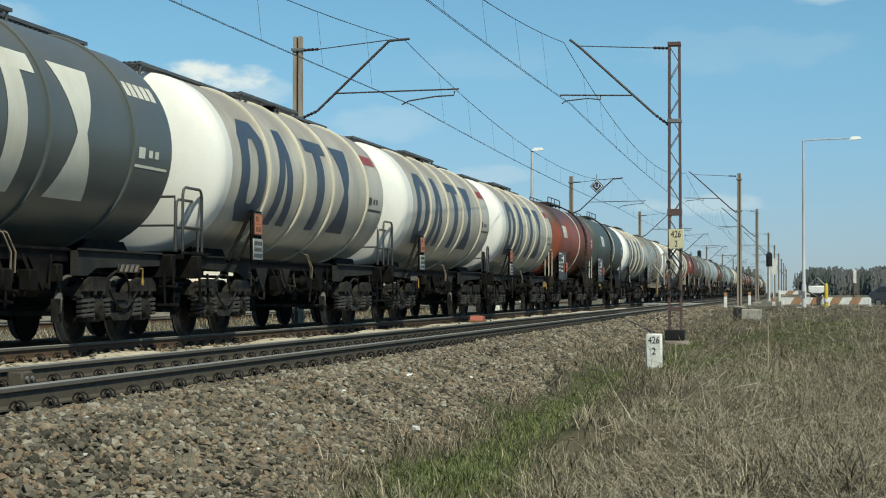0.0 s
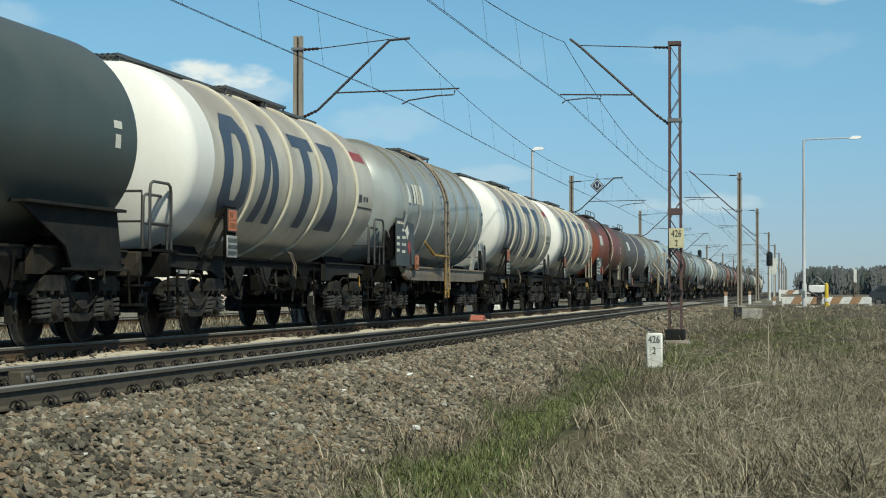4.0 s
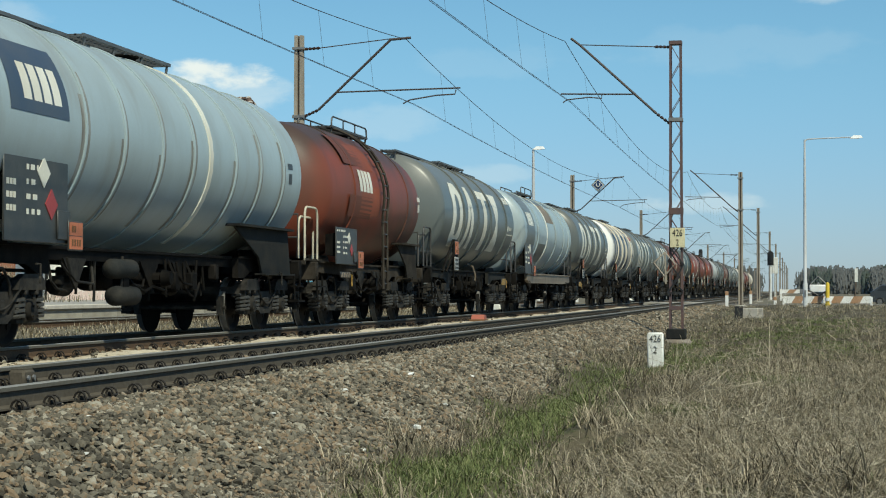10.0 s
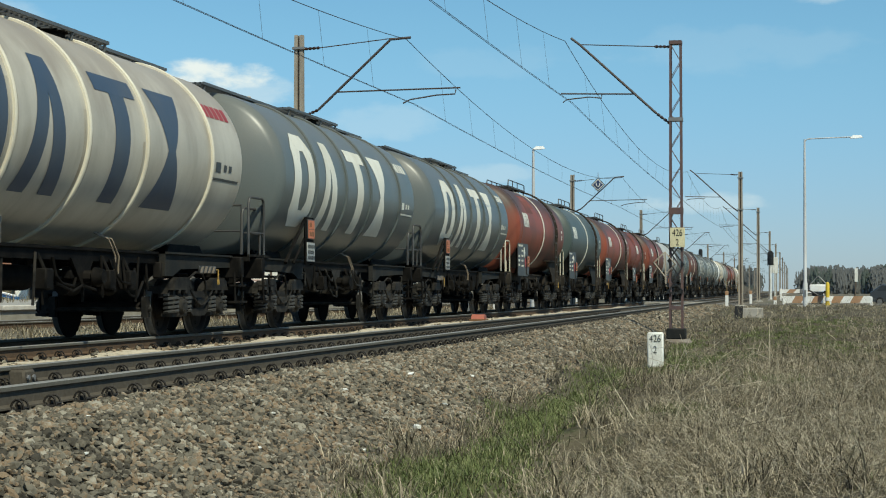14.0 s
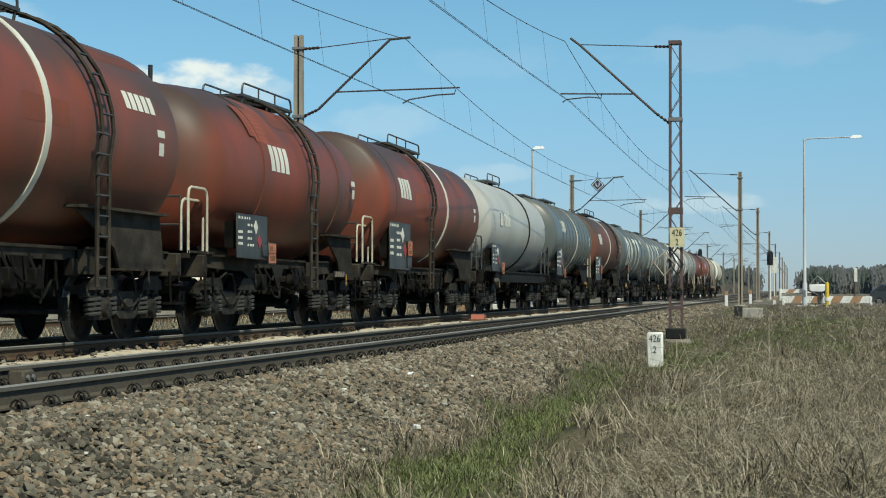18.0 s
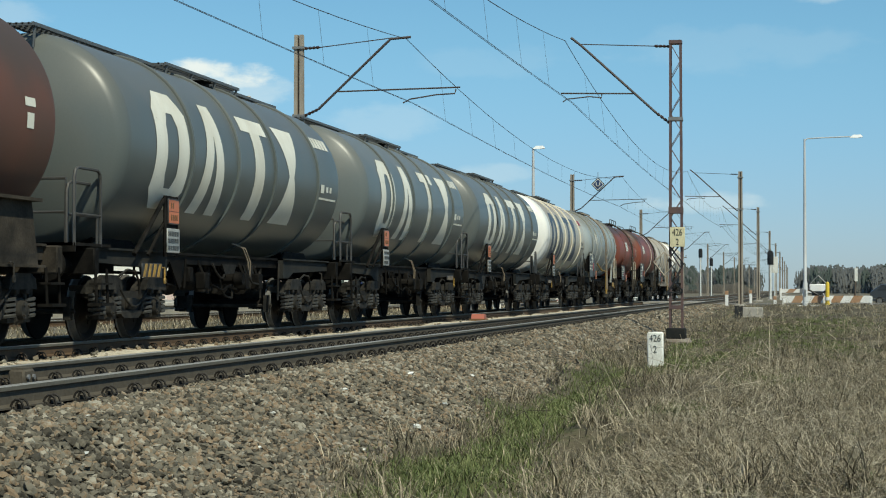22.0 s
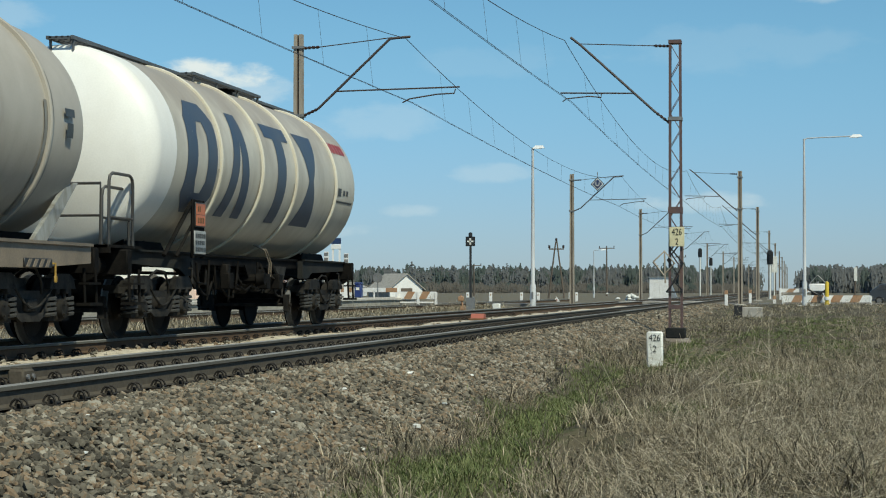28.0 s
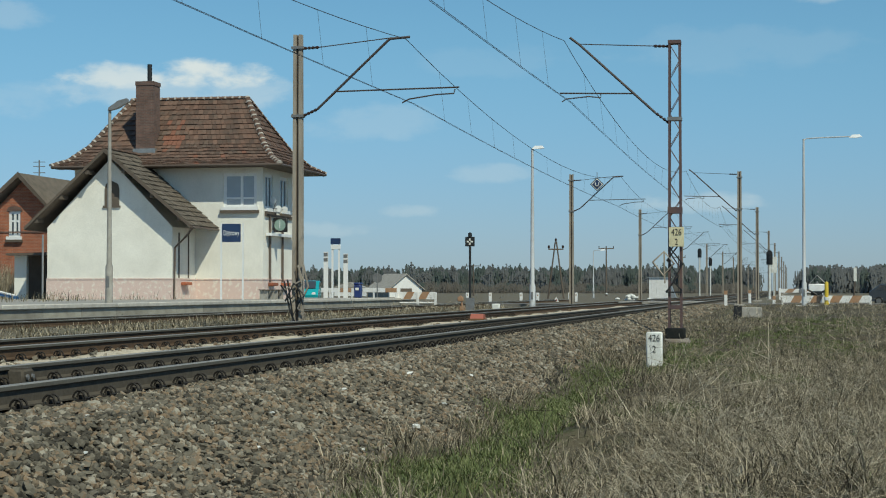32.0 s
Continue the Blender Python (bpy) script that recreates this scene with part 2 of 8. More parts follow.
RUN = (0.5, 1, 0.16)
MAT = {
    "cream": material("cream_paint", (0.50, 0.465, 0.385), 0.45, dirt=(0.25, 0.215, 0.165), scale=1.1, amount=0.65, stretch=(1.0, 0.7, 0.55), bump=0.03, vary=0.06, streak=0.5, streak_colour=(0.20, 0.155, 0.10), speckle=0.03, detail=4.0, soot=0.6, soot_colour=(0.27, 0.225, 0.175)),
    "white": material("white_paint", (0.80, 0.785, 0.73), 0.42, dirt=(0.58, 0.55, 0.48), scale=1.0, amount=0.4, stretch=(0.8, 1, 0.6), bump=0.015, vary=0.05, streak=0.2, streak_colour=(0.45, 0.39, 0.27), speckle=0.03, detail=3.0),
    "dark": material("anthracite_paint", (0.100, 0.116, 0.113), 0.36, dirt=(0.118, 0.122, 0.112), scale=1.0, amount=0.6, stretch=(1.0, 0.7, 0.55), bump=0.03, vary=0.12, streak=0.35, streak_colour=(0.135, 0.125, 0.103), speckle=0.03, detail=4.0, spec=0.32, soot=0.6, soot_colour=(0.142, 0.144, 0.128)),
    "green": material("dark_green_grey_paint", (0.060, 0.078, 0.072), 0.45, dirt=(0.080, 0.090, 0.080), scale=0.9, amount=0.7, stretch=(0.8, 1, 0.6), bump=0.03, vary=0.08, speckle=0.03, detail=3.0, spec=0.25, soot=0.8, soot_colour=(0.092, 0.104, 0.092)),
    "red": material("oxide_red_paint", (0.265, 0.060, 0.032), 0.5, dirt=(0.090, 0.050, 0.034), scale=0.45, amount=1.0, low=0.36, high=0.68, stretch=(0.7, 1, 0.6), bump=0.03, vary=0.1, streak=0.6, spec=0.3, streak_colour=(0.062, 0.040, 0.028), speckle=0.03, detail=3.0, soot=0.85),
    "rusty": material("rusty_brown_red_paint", (0.165, 0.060, 0.037), 0.6, dirt=(0.085, 0.050, 0.036), scale=0.5, amount=1.0, low=0.36, high=0.68, stretch=(0.7, 1, 0.6), bump=0.04, streak=0.6, spec=0.3, streak_colour=(0.060, 0.040, 0.030), speckle=0.03, detail=3.0, soot=0.9),
    "beige": material("stained_beige_paint", (0.42, 0.385, 0.325), 0.5, dirt=(0.27, 0.235, 0.185), scale=0.9, amount=0.8, stretch=(0.8, 0.7, 0.5), bump=0.03, streak=0.6, streak_colour=(0.20, 0.165, 0.12), speckle=0.03, detail=4.0),
    "red_patch": material("dull_red_touch_up_paint", (0.15, 0.047, 0.026), 0.6, spec=0.3, dirt=(0.09, 0.042, 0.026), scale=1.2, amount=0.7, bump=0.04, vary=0.2, speckle=0.04),
    "red_clean": material("brighter_red_touch_up_paint", (0.25, 0.066, 0.034), 0.6, spec=0.3, dirt=(0.13, 0.05, 0.030), scale=0.9, amount=0.8, bump=0.03, vary=0.15, speckle=0.03),
    "brown": material("grimy_brown_paint", (0.088, 0.072, 0.056), 0.5, dirt=(0.058, 0.046, 0.036), scale=0.8, amount=0.7, stretch=(0.7, 1, 0.6), bump=0.04, speckle=0.03, detail=3.0),
    "blue": material("pale_blue_grey_paint", (0.33, 0.405, 0.425), 0.40, dirt=(0.22, 0.24, 0.225), scale=1.1, amount=0.5, stretch=(1.0, 0.6, 0.5), bump=0.03, vary=0.05, streak=0.5, streak_colour=(0.2, 0.17, 0.12), speckle=0.03, detail=4.0),
    "grey": material("warm_grey_paint", (0.30, 0.325, 0.315), 0.38, soot=0.5, soot_colour=(0.20, 0.175, 0.125), dirt=(0.17, 0.16, 0.13), scale=0.8, amount=0.7, stretch=(0.8, 0.6, 0.5), bump=0.03, vary=0.08, streak=0.6, streak_colour=(0.14, 0.13, 0.105), speckle=0.03, detail=4.0),
    "grime_grey": material("dark_shadow_grime_on_grey", (0.155, 0.140, 0.112), 0.6, dirt=(0.27, 0.275, 0.255), scale=3.0, amount=1.0, low=0.35, high=0.6, bump=0.03, stretch=(2.0, 0.5, 0.5), speckle=0.05),
    "pale": material("pale_grey_paint", (0.45, 0.45, 0.415), 0.45, dirt=(0.26, 0.25, 0.215), scale=1.3, amount=0.55, stretch=RUN, bump=0.05, vary=0.05, streak=0.45, streak_colour=(0.24, 0.21, 0.16), speckle=0.04),
    "hoop": material("pale_hoop_paint", (0.66, 0.61, 0.49), 0.45, dirt=(0.38, 0.32, 0.23), scale=2.5, amount=0.5, stretch=RUN, bump=0.03, speckle=0.04),
    "navy": material("navy_lettering", (0.045, 0.068, 0.105), 0.5, dirt=(0.10, 0.105, 0.105), scale=4, amount=0.4, stretch=RUN, bump=0.03, speckle=0.04),
    "letter": material("white_lettering", (0.72, 0.70, 0.60), 0.45, dirt=(0.42, 0.37, 0.26), scale=2.5, amount=0.5, stretch=RUN, bump=0.03, speckle=0.04),
    "redmark": material("red_lettering", (0.36, 0.05, 0.05), 0.5, scale=4, bump=0.02),
    # grimy frame and solebar colours, blackened further to paint in the shade below the tanks
    "under": material("shade_dark_grimy_underframe", (0.0062, 0.006, 0.0056), 0.75, dirt=(0.022, 0.019, 0.016), scale=4.5, amount=0.7, bump=0.2, vary=0.2, spec=0.06),
    "solebar": material("shade_dark_solebar_paint", (0.020, 0.022, 0.022), 0.75, dirt=(0.046, 0.041, 0.034), scale=2.5, amount=0.7, bump=0.1, vary=0.2, spec=0.08),
    "tan": material("dusty_tan_solebar", (0.22, 0.175, 0.125), 0.6, dirt=(0.09, 0.07, 0.05), scale=2.0, amount=0.6, bump=0.1),
    "dusty": material("dust_caked_underframe", (0.026, 0.023, 0.019), 0.85, dirt=(0.070, 0.058, 0.045), scale=2.5, amount=0.8, bump=0.25, vary=0.2, spec=0.08),
    "grime": material("brown_shadow_grime_on_cream", (0.30, 0.255, 0.185), 0.6, dirt=(0.44, 0.40, 0.32), scale=3.0, amount=1.0, low=0.35, high=0.6, bump=0.03, stretch=(2.0, 0.5, 0.5), speckle=0.05),
    # casting colour lowered as well, with under-train shade in it
    "bogie": material("shade_dark_bogie_casting", (0.014, 0.0138, 0.013), 0.7, dirt=(0.058, 0.051, 0.042), scale=6, amount=0.75, bump=0.25, vary=0.25, spec=0.12),
    "spring": material("spring_steel", (0.055, 0.055, 0.052), 0.5, metal=0.1, dirt=(0.02, 0.019, 0.018), scale=6, bump=0.1),
    "tread": material("worn_wheel_steel", (0.17, 0.165, 0.155), 0.5, metal=0.4, scale=6, bump=0.05),
    # rusty plate, its colour taken near black for the shade between the wheels
    "wheel": material("shade_dark_rusty_wheel", (0.011, 0.0095, 0.0085), 0.8, dirt=(0.022, 0.017, 0.013), scale=5, bump=0.2, spec=0.15),
    "walk": material("galvanised_walkway", (0.13, 0.135, 0.135), 0.5, metal=0.4, scale=4, bump=0.1),
    "rail_tube": material("handrail_steel", (0.055, 0.053, 0.050), 0.5, dirt=(0.03, 0.026, 0.022), scale=6, bump=0.05),
    "ivory": material("ivory_handrail_paint", (0.55, 0.50, 0.38), 0.5, scale=6, bump=0.05),
    "yellow": material("ochre_yellow_paint", (0.40, 0.235, 0.035), 0.55, dirt=(0.06, 0.045, 0.03), scale=9, amount=0.95, bump=0.05),
    "orange": material("orange_hazard_plate", (0.52, 0.16, 0.07), 0.5, scale=5, amount=0.3, bump=0.03),
    "board": material("black_data_board", (0.030, 0.034, 0.034), 0.45, dirt=(0.10, 0.09, 0.075), scale=3, amount=0.5, bump=0.05),
    "plate": material("grey_number_plate", (0.34, 0.34, 0.32), 0.5, scale=5, bump=0.03),
    "rust": material("rusty_patch", (0.17, 0.085, 0.035), 0.8, dirt=(0.08, 0.04, 0.02), scale=4, bump=0.2),
    "railside": material("dusty_rail_side", (0.088, 0.076, 0.059), 0.9, dirt=(0.055, 0.046, 0.036), scale=8, amount=0.6, bump=0.2, spec=0.15),
    "railtop": material("polished_rail_head", (0.25, 0.242, 0.22), 0.6, metal=0.1, dirt=(0.16, 0.15, 0.13), scale=8, stretch=(0.1, 1, 1), bump=0.05),
    "railhead": material("dull_rail_head_side", (0.118, 0.112, 0.094), 0.75, dirt=(0.085, 0.076, 0.062), scale=6, stretch=(0.2, 1, 1), bump=0.1, spec=0.12),
    "railrust": material("rust_brown_rail_side", (0.105, 0.068, 0.042), 0.9, dirt=(0.06, 0.042, 0.030), scale=7, amount=0.7, bump=0.2, spec=0.15),
    "arm": material("dark_weathered_tube", (0.055, 0.047, 0.045), 0.6, dirt=(0.09, 0.062, 0.045), scale=4, amount=0.6, bump=0.1),
    "sleeper": material("weathered_concrete_sleeper", (0.20, 0.175, 0.145), 0.9, dirt=(0.12, 0.085, 0.06), scale=6, amount=0.7, bump=0.4, vary=0.15),
    "clip": material("dark_rail_clip", (0.020, 0.018, 0.016), 0.7, dirt=(0.045, 0.036, 0.028), scale=12, bump=0.2, vary=0.3, spec=0.2),
    "concrete": material("weathered_concrete", (0.36, 0.34, 0.30), 0.9, dirt=(0.18, 0.165, 0.14), scale=2.5, amount=0.7, bump=0.3, vary=0.08),
    "mast": material("pale_concrete_mast", (0.34, 0.295, 0.235), 0.9, dirt=(0.12, 0.10, 0.08), scale=2.5, amount=0.75, stretch=(1, 1, 0.2), bump=0.3, vary=0.1),
    "lattice": material("dark_painted_lattice_steel", (0.085, 0.055, 0.058), 0.6, dirt=(0.16, 0.085, 0.05), scale=3, amount=0.6, bump=0.1),
    "steel": material("dull_galvanised_steel", (0.22, 0.22, 0.215), 0.5, metal=0.3, dirt=(0.13, 0.12, 0.11), scale=3, bump=0.1),
    "wire": material("dark_catenary_wire", (0.055, 0.045, 0.04), 0.6, metal=0.2, bump=0),
    "insulator": material("brown_glazed_insulator", (0.05, 0.03, 0.022), 0.25, bump=0),
    "lamp_pole": material("pale_painted_lamp_pole", (0.52, 0.53, 0.53), 0.55, dirt=(0.3, 0.3, 0.29), scale=2, stretch=(1, 1, 0.3), bump=0.05),
    "signwhite": material("white_enamel_sign", (0.72, 0.72, 0.67), 0.5, dirt=(0.42, 0.38, 0.3), scale=4, amount=0.5, bump=0.03),
    "signcream": material("cream_enamel_sign", (0.66, 0.60, 0.38), 0.5, dirt=(0.4, 0.34, 0.2), scale=4, amount=0.5, bump=0.03),
    "signblue": material("dark_blue_enamel_sign", (0.022, 0.045, 0.115), 0.4, bump=0.02),
    "black": material("black_paint", (0.018, 0.018, 0.018), 0.5, bump=0.05),
    "plaster": material("cream_lime_plaster", (0.80, 0.775, 0.69), 0.92, dirt=(0.64, 0.615, 0.54), scale=0.7, amount=0.7, grain=25, bump=0.2),
    "plinth": material("pink_painted_plinth", (0.64, 0.49, 0.43), 0.92, dirt=(0.72, 0.66, 0.58), scale=5.0, amount=0.8, low=0.53, high=0.62, bump=0.3),
    "tile": material("weathered_clay_roof_tile", (0.112, 0.064, 0.044), 0.9, dirt=(0.062, 0.052, 0.041), scale=2.0, amount=0.8, bump=0.3, vary=0.3, island=0.3),
    "tile_red": material("fresh_red_roof_tile", (0.18, 0.078, 0.048), 0.85, scale=4, bump=0.2, vary=0.2),
    "tile_grey": material("mossy_grey_roof_tile", (0.145, 0.118, 0.090), 0.95, dirt=(0.075, 0.065, 0.048), scale=2.5, amount=0.9, bump=0.3, island=0.25),
    # front window glass with the sky's pale reflection painted as base colour
    "blind": material("pale_sky_reflecting_glass", (0.36, 0.39, 0.42), 0.12, dirt=(0.27, 0.30, 0.33), scale=1.5, amount=0.6, bump=0, spec=0.8),
    "kerb": material("pale_worn_platform_edge", (0.54, 0.51, 0.45), 0.9, dirt=(0.34, 0.31, 0.26), scale=2.0, amount=0.7, bump=0.3, vary=0.12),
    "plat_face": material("dirty_platform_wall", (0.38, 0.355, 0.29), 0.95, dirt=(0.20, 0.18, 0.145), scale=1.5, amount=0.9, stretch=(0.6, 1, 1.6), bump=0.4, vary=0.2),
    "dial": material("pale_green_clock_dial", (0.26, 0.36, 0.31), 0.4, bump=0),
    "bollard": material("bright_yellow_bollard_paint", (0.62, 0.44, 0.03), 0.5, dirt=(0.4, 0.28, 0.05), scale=5, amount=0.5, bump=0.03),
    "red_block": material("faded_red_steel_block", (0.34, 0.10, 0.065), 0.6, dirt=(0.22, 0.09, 0.06), scale=6, bump=0.1),
    "greycar": material("dark_grey_car_paint", (0.06, 0.07, 0.08), 0.3, scale=3, amount=0.2, bump=0),
    "mortar": material("pale_ridge_mortar", (0.42, 0.38, 0.33), 0.9, scale=6, bump=0.3),
    "timber": material("dark_weathered_timber", (0.115, 0.09, 0.068), 0.85, scale=4, stretch=(1, 1, 1), bump=0.3, vary=0.15),
    "brick_red": material("bright_red_brick", (0.34, 0.105, 0.05), 0.9, dirt=(0.22, 0.08, 0.05), scale=4, amount=0.6, bump=0.3, vary=0.2),
    "frame": material("white_window_frame", (0.78, 0.78, 0.76), 0.4, scale=6, amount=0.2, bump=0.02),
    "zinc": material("dull_zinc_sheet", (0.32, 0.33, 0.33), 0.45, metal=0.5, scale=4, bump=0.1),
    "gutter": material("brown_painted_gutter", (0.115, 0.085, 0.065), 0.5, scale=5, bump=0.05),
    "teal": material("turquoise_car_paint", (0.025, 0.33, 0.36), 0.25, scale=3, amount=0.1, bump=0),
    "bluecar": material("blue_tarpaulin_paint", (0.02, 0.14, 0.36), 0.4, scale=3, bump=0.02),
    "rubber": material("black_rubber", (0.02, 0.02, 0.02), 0.8, bump=0.1),
    "warn_white": material("white_barrier_paint", (0.76, 0.75, 0.72), 0.5, dirt=(0.5, 0.46, 0.4), scale=3, amount=0.4, bump=0.03),
    "warn_red": material("faded_orange_red_barrier_paint", (0.34, 0.19, 0.10), 0.5, dirt=(0.42, 0.3, 0.2), scale=3, amount=0.4, bump=0.03),
    "bin": material("navy_plastic_bin", (0.02, 0.04, 0.16), 0.4, bump=0.02),
    "asphalt": material("worn_asphalt", (0.13, 0.122, 0.108), 0.9, dirt=(0.20, 0.18, 0.15), scale=2, amount=0.6, bump=0.4),
    "stone": mottled("ballast_stone", [(0.054, 0.048, 0.037), (0.123, 0.109, 0.083), (0.157, 0.141, 0.108), (0.200, 0.140, 0.087), (0.29, 0.265, 0.21)], 1.1, 0.95, 0.35, 25, island=0.52),
    # near-black bed: the shadow between the loose stones is put into its colour
    "bed": mottled("shade_dark_ballast_bed", [(0.010, 0.0085, 0.0065), (0.024, 0.021, 0.016), (0.045, 0.039, 0.030), (0.035, 0.027, 0.019)], 9.0, 0.95, 0.9, 45),
    "pale_bed": mottled("pale_ballast_strip", [(0.26, 0.22, 0.16), (0.50, 0.43, 0.32), (0.60, 0.54, 0.43)], 6.0, 0.95, 0.8, 40),
    # dry soil, darkened in colour to give the shadowed gaps among the blades
    "soil": mottled("shade_dark_dry_ground", [(0.028, 0.023, 0.016), (0.062, 0.052, 0.035), (0.105, 0.09, 0.06), (0.05, 0.062, 0.025)], 0.35, 0.95, 0.8, 12),
    "dry": mottled("dry_grass_blade", [(0.050, 0.043, 0.029), (0.180, 0.152, 0.100), (0.42, 0.36, 0.255)], 4.5, 0.8, 0.0, 9, island=0.6),
    "fresh": mottled("fresh_grass_blade", [(0.068, 0.086, 0.030), (0.118, 0.148, 0.052), (0.20, 0.21, 0.095)], 2.5, 0.75, 0.0, 9, island=0.6),
    "stem": mottled("dry_weed_stem", [(0.08, 0.066, 0.045), (0.29, 0.246, 0.172), (0.57, 0.505, 0.38)], 3.0, 0.85, 0.0, 9, island=0.6),
    "dark_stem": mottled("dark_dead_stalk", [(0.03, 0.026, 0.02), (0.07, 0.06, 0.045), (0.12, 0.10, 0.075)], 3.0, 0.85, 0.0, 9, island=0.5),
    # far bark and needles paled towards blue-grey: aerial haze painted into the colours
    "wood_far": mottled("far_hazed_leafless_wood", [(0.125, 0.132, 0.132), (0.145, 0.150, 0.148), (0.170, 0.172, 0.168)], 0.3, 0.95, 0.0, 3, island=0.2),
    "pine_far": mottled("far_hazed_pine_needles", [(0.072, 0.092, 0.084), (0.088, 0.108, 0.096), (0.10, 0.12, 0.105)], 0.3, 0.95, 0.0, 3, island=0.15),
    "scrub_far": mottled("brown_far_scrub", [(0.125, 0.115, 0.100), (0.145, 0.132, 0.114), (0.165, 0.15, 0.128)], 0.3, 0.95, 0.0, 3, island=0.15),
    "meadow": mottled("dry_meadow", [(0.075, 0.068, 0.045), (0.120, 0.105, 0.076), (0.145, 0.127, 0.092), (0.085, 0.095, 0.05)], 0.22, 0.95, 0.6, 3),
}


def glass_material():
    m = bpy.data.materials.new("window_glass")
    m.use_nodes = True
    b = m.node_tree.nodes["Principled BSDF"]
    b.inputs["Base Color"].default_value = (0.05, 0.06, 0.07, 1)
    b.inputs["Roughness"].default_value, b.inputs["IOR"].default_value = 0.05, 1.5
    b.inputs["Specular IOR Level"].default_value = 0.8
    return m


MAT["glass"] = glass_material()
# ---- mesh tools ----
class Build:
    """Collects vertices and faces; every shape goes into one mesh, with a material slot for each face."""

    def __init__(self):
        self.v, self.f, self.s = [], [], []

    def add(self, verts, faces, slot=0):
        k = len(self.v)
        self.v += [tuple(p) for p in verts]
        self.f += [tuple(i + k for i in q) for q in faces]
        self.s += [slot] * len(faces)
        return self

    def box(self, x0, x1, y0, y1, z0, z1, slot=0, bevel=0.0):
        if bevel <= 0:
            p = [(x, y, z) for z in (z0, z1) for y in (y0, y1) for x in (x0, x1)]
            return self.add(p, [(0, 2, 3, 1), (4, 5, 7, 6), (0, 1, 5, 4), (2, 6, 7, 3), (0, 4, 6, 2), (1, 3, 7, 5)], slot)
        b = min(bevel, (x1 - x0) * 0.45, (y1 - y0) * 0.45, (z1 - z0) * 0.45)
        rings = []
        for z, e in ((z0, b), (z0 + b, 0), (z1 - b, 0), (z1, b)):
            rings.append([(x0 + e + (b if not e else 0), y0 + e, z), (x1 - e - (b if not e else 0), y0 + e, z), (x1 - e, y0 + e + (b if not e else 0), z),
                          (x1 - e, y1 - e - (b if not e else 0), z), (x1 - e - (b if not e else 0), y1 - e, z), (x0 + e + (b if not e else 0), y1 - e, z),
                          (x0 + e, y1 - e - (b if not e else 0), z), (x0 + e, y0 + e + (b if not e else 0), z)])
        return self.loft(rings, slot)

    def loft(self, rings, slot=0, caps=True, closed=True):
        n = len(rings[0])
        verts = [p for r in rings for p in r]
        faces = []
        for a in range(len(rings) - 1):
            for i in range(n if closed else n - 1):
                j = (i + 1) % n
                faces.append((a * n + i, a * n + j, a * n + n + j, a * n + n + i))
        if caps:
            faces.append(tuple(range(n - 1, -1, -1)))
            faces.append(tuple((len(rings) - 1) * n + i for i in range(n)))
        return self.add(verts, faces, slot)

    def prism(self, poly, axis, a, b, slot=0):
        """A flat outline pushed along an axis: 'y' takes (x, z), 'x' takes (y, z), 'z' takes (x, y)."""
        put = {"y": lambda p, t: (p[0], t, p[1]), "x": lambda p, t: (t, p[0], p[1]), "z": lambda p, t: (p[0], p[1], t)}[axis]
        return self.loft([[put(p, a) for p in poly], [put(p, b) for p in poly]], slot)

    def spin(self, profile, axis="x", centre=(0, 0, 0), seg=24, slot=0, slots=None):
        """Turns (along, radius) points about an axis."""
        cx, cy, cz = centre
        rings = []
        for t, r in profile:
            ring = []
            for i in range(seg):
                a = 2 * math.pi * i / seg
                c, s = r * math.cos(a), r * math.sin(a)
                ring.append({"x": (cx + t, cy + c, cz + s), "y": (cx + c, cy + t, cz + s), "z": (cx + c, cy + s, cz + t)}[axis])
            rings.append(ring)
        k = len(self.s)
        self.loft(rings, slot)
        if slots:
            for a, w in enumerate(slots):
                for i in range(seg):
                    self.s[k + a * seg + i] = w
        return self

    def rod(self, p, q, r, seg=6, slot=0, r2=None):
        p, q = Vector(p), Vector(q)
        d = (q - p).normalized()
        u = d.orthogonal().normalized()
        w = d.cross(u)
        ring = lambda c, rr: [c + u * (rr * math.cos(2 * math.pi * i / seg)) + w * (rr * math.sin(2 * math.pi * i / seg)) for i in range(seg)]
        return self.loft([ring(p, r), ring(q, r if r2 is None else r2)], slot)

    def tube(self, pts, r, seg=6, slot=0):
        pts = [Vector(p) for p in pts]
        rings, u = [], None
        for i, p in enumerate(pts):
            d = (pts[min(i + 1, len(pts) - 1)] - pts[max(i - 1, 0)]).normalized()
            u = d.orthogonal().normalized() if u is None else (u - d * u.dot(d)).normalized()
            w = d.cross(u)
            rings.append([p + u * (r * math.cos(2 * math.pi * k / seg)) + w * (r * math.sin(2 * math.pi * k / seg)) for k in range(seg)])
        return self.loft(rings, slot)

    def weld(self):
        """Joins vertices that lie on one spot."""
        seen, put, keep = {}, [], []
        for p in self.v:
            k = tuple(round(c, 5) for c in p)
            if k not in seen:
                seen[k] = len(keep)
                keep.append(p)
            put.append(seen[k])
        faces = [tuple(dict.fromkeys(put[i] for i in f)) for f in self.f]
        self.v, self.f, self.s = keep, [f for f in faces if len(f) > 2], [s for f, s in zip(faces, self.s) if len(f) > 2]
        return self

    def mesh(self, name, mats, sharp=38):
        me = bpy.data.meshes.new(name)
        me.from_pydata(self.v, [], self.f)
        for m in mats if isinstance(mats, (list, tuple)) else [mats]:
            me.materials.append(MAT[m] if isinstance(m, str) else m)
        if any(self.s):
            me.polygons.foreach_set("material_index", self.s)
        me.polygons.foreach_set("use_smooth", [True] * len(self.f))
        me.set_sharp_from_angle(angle=radians(sharp))
        me.update()
        return me


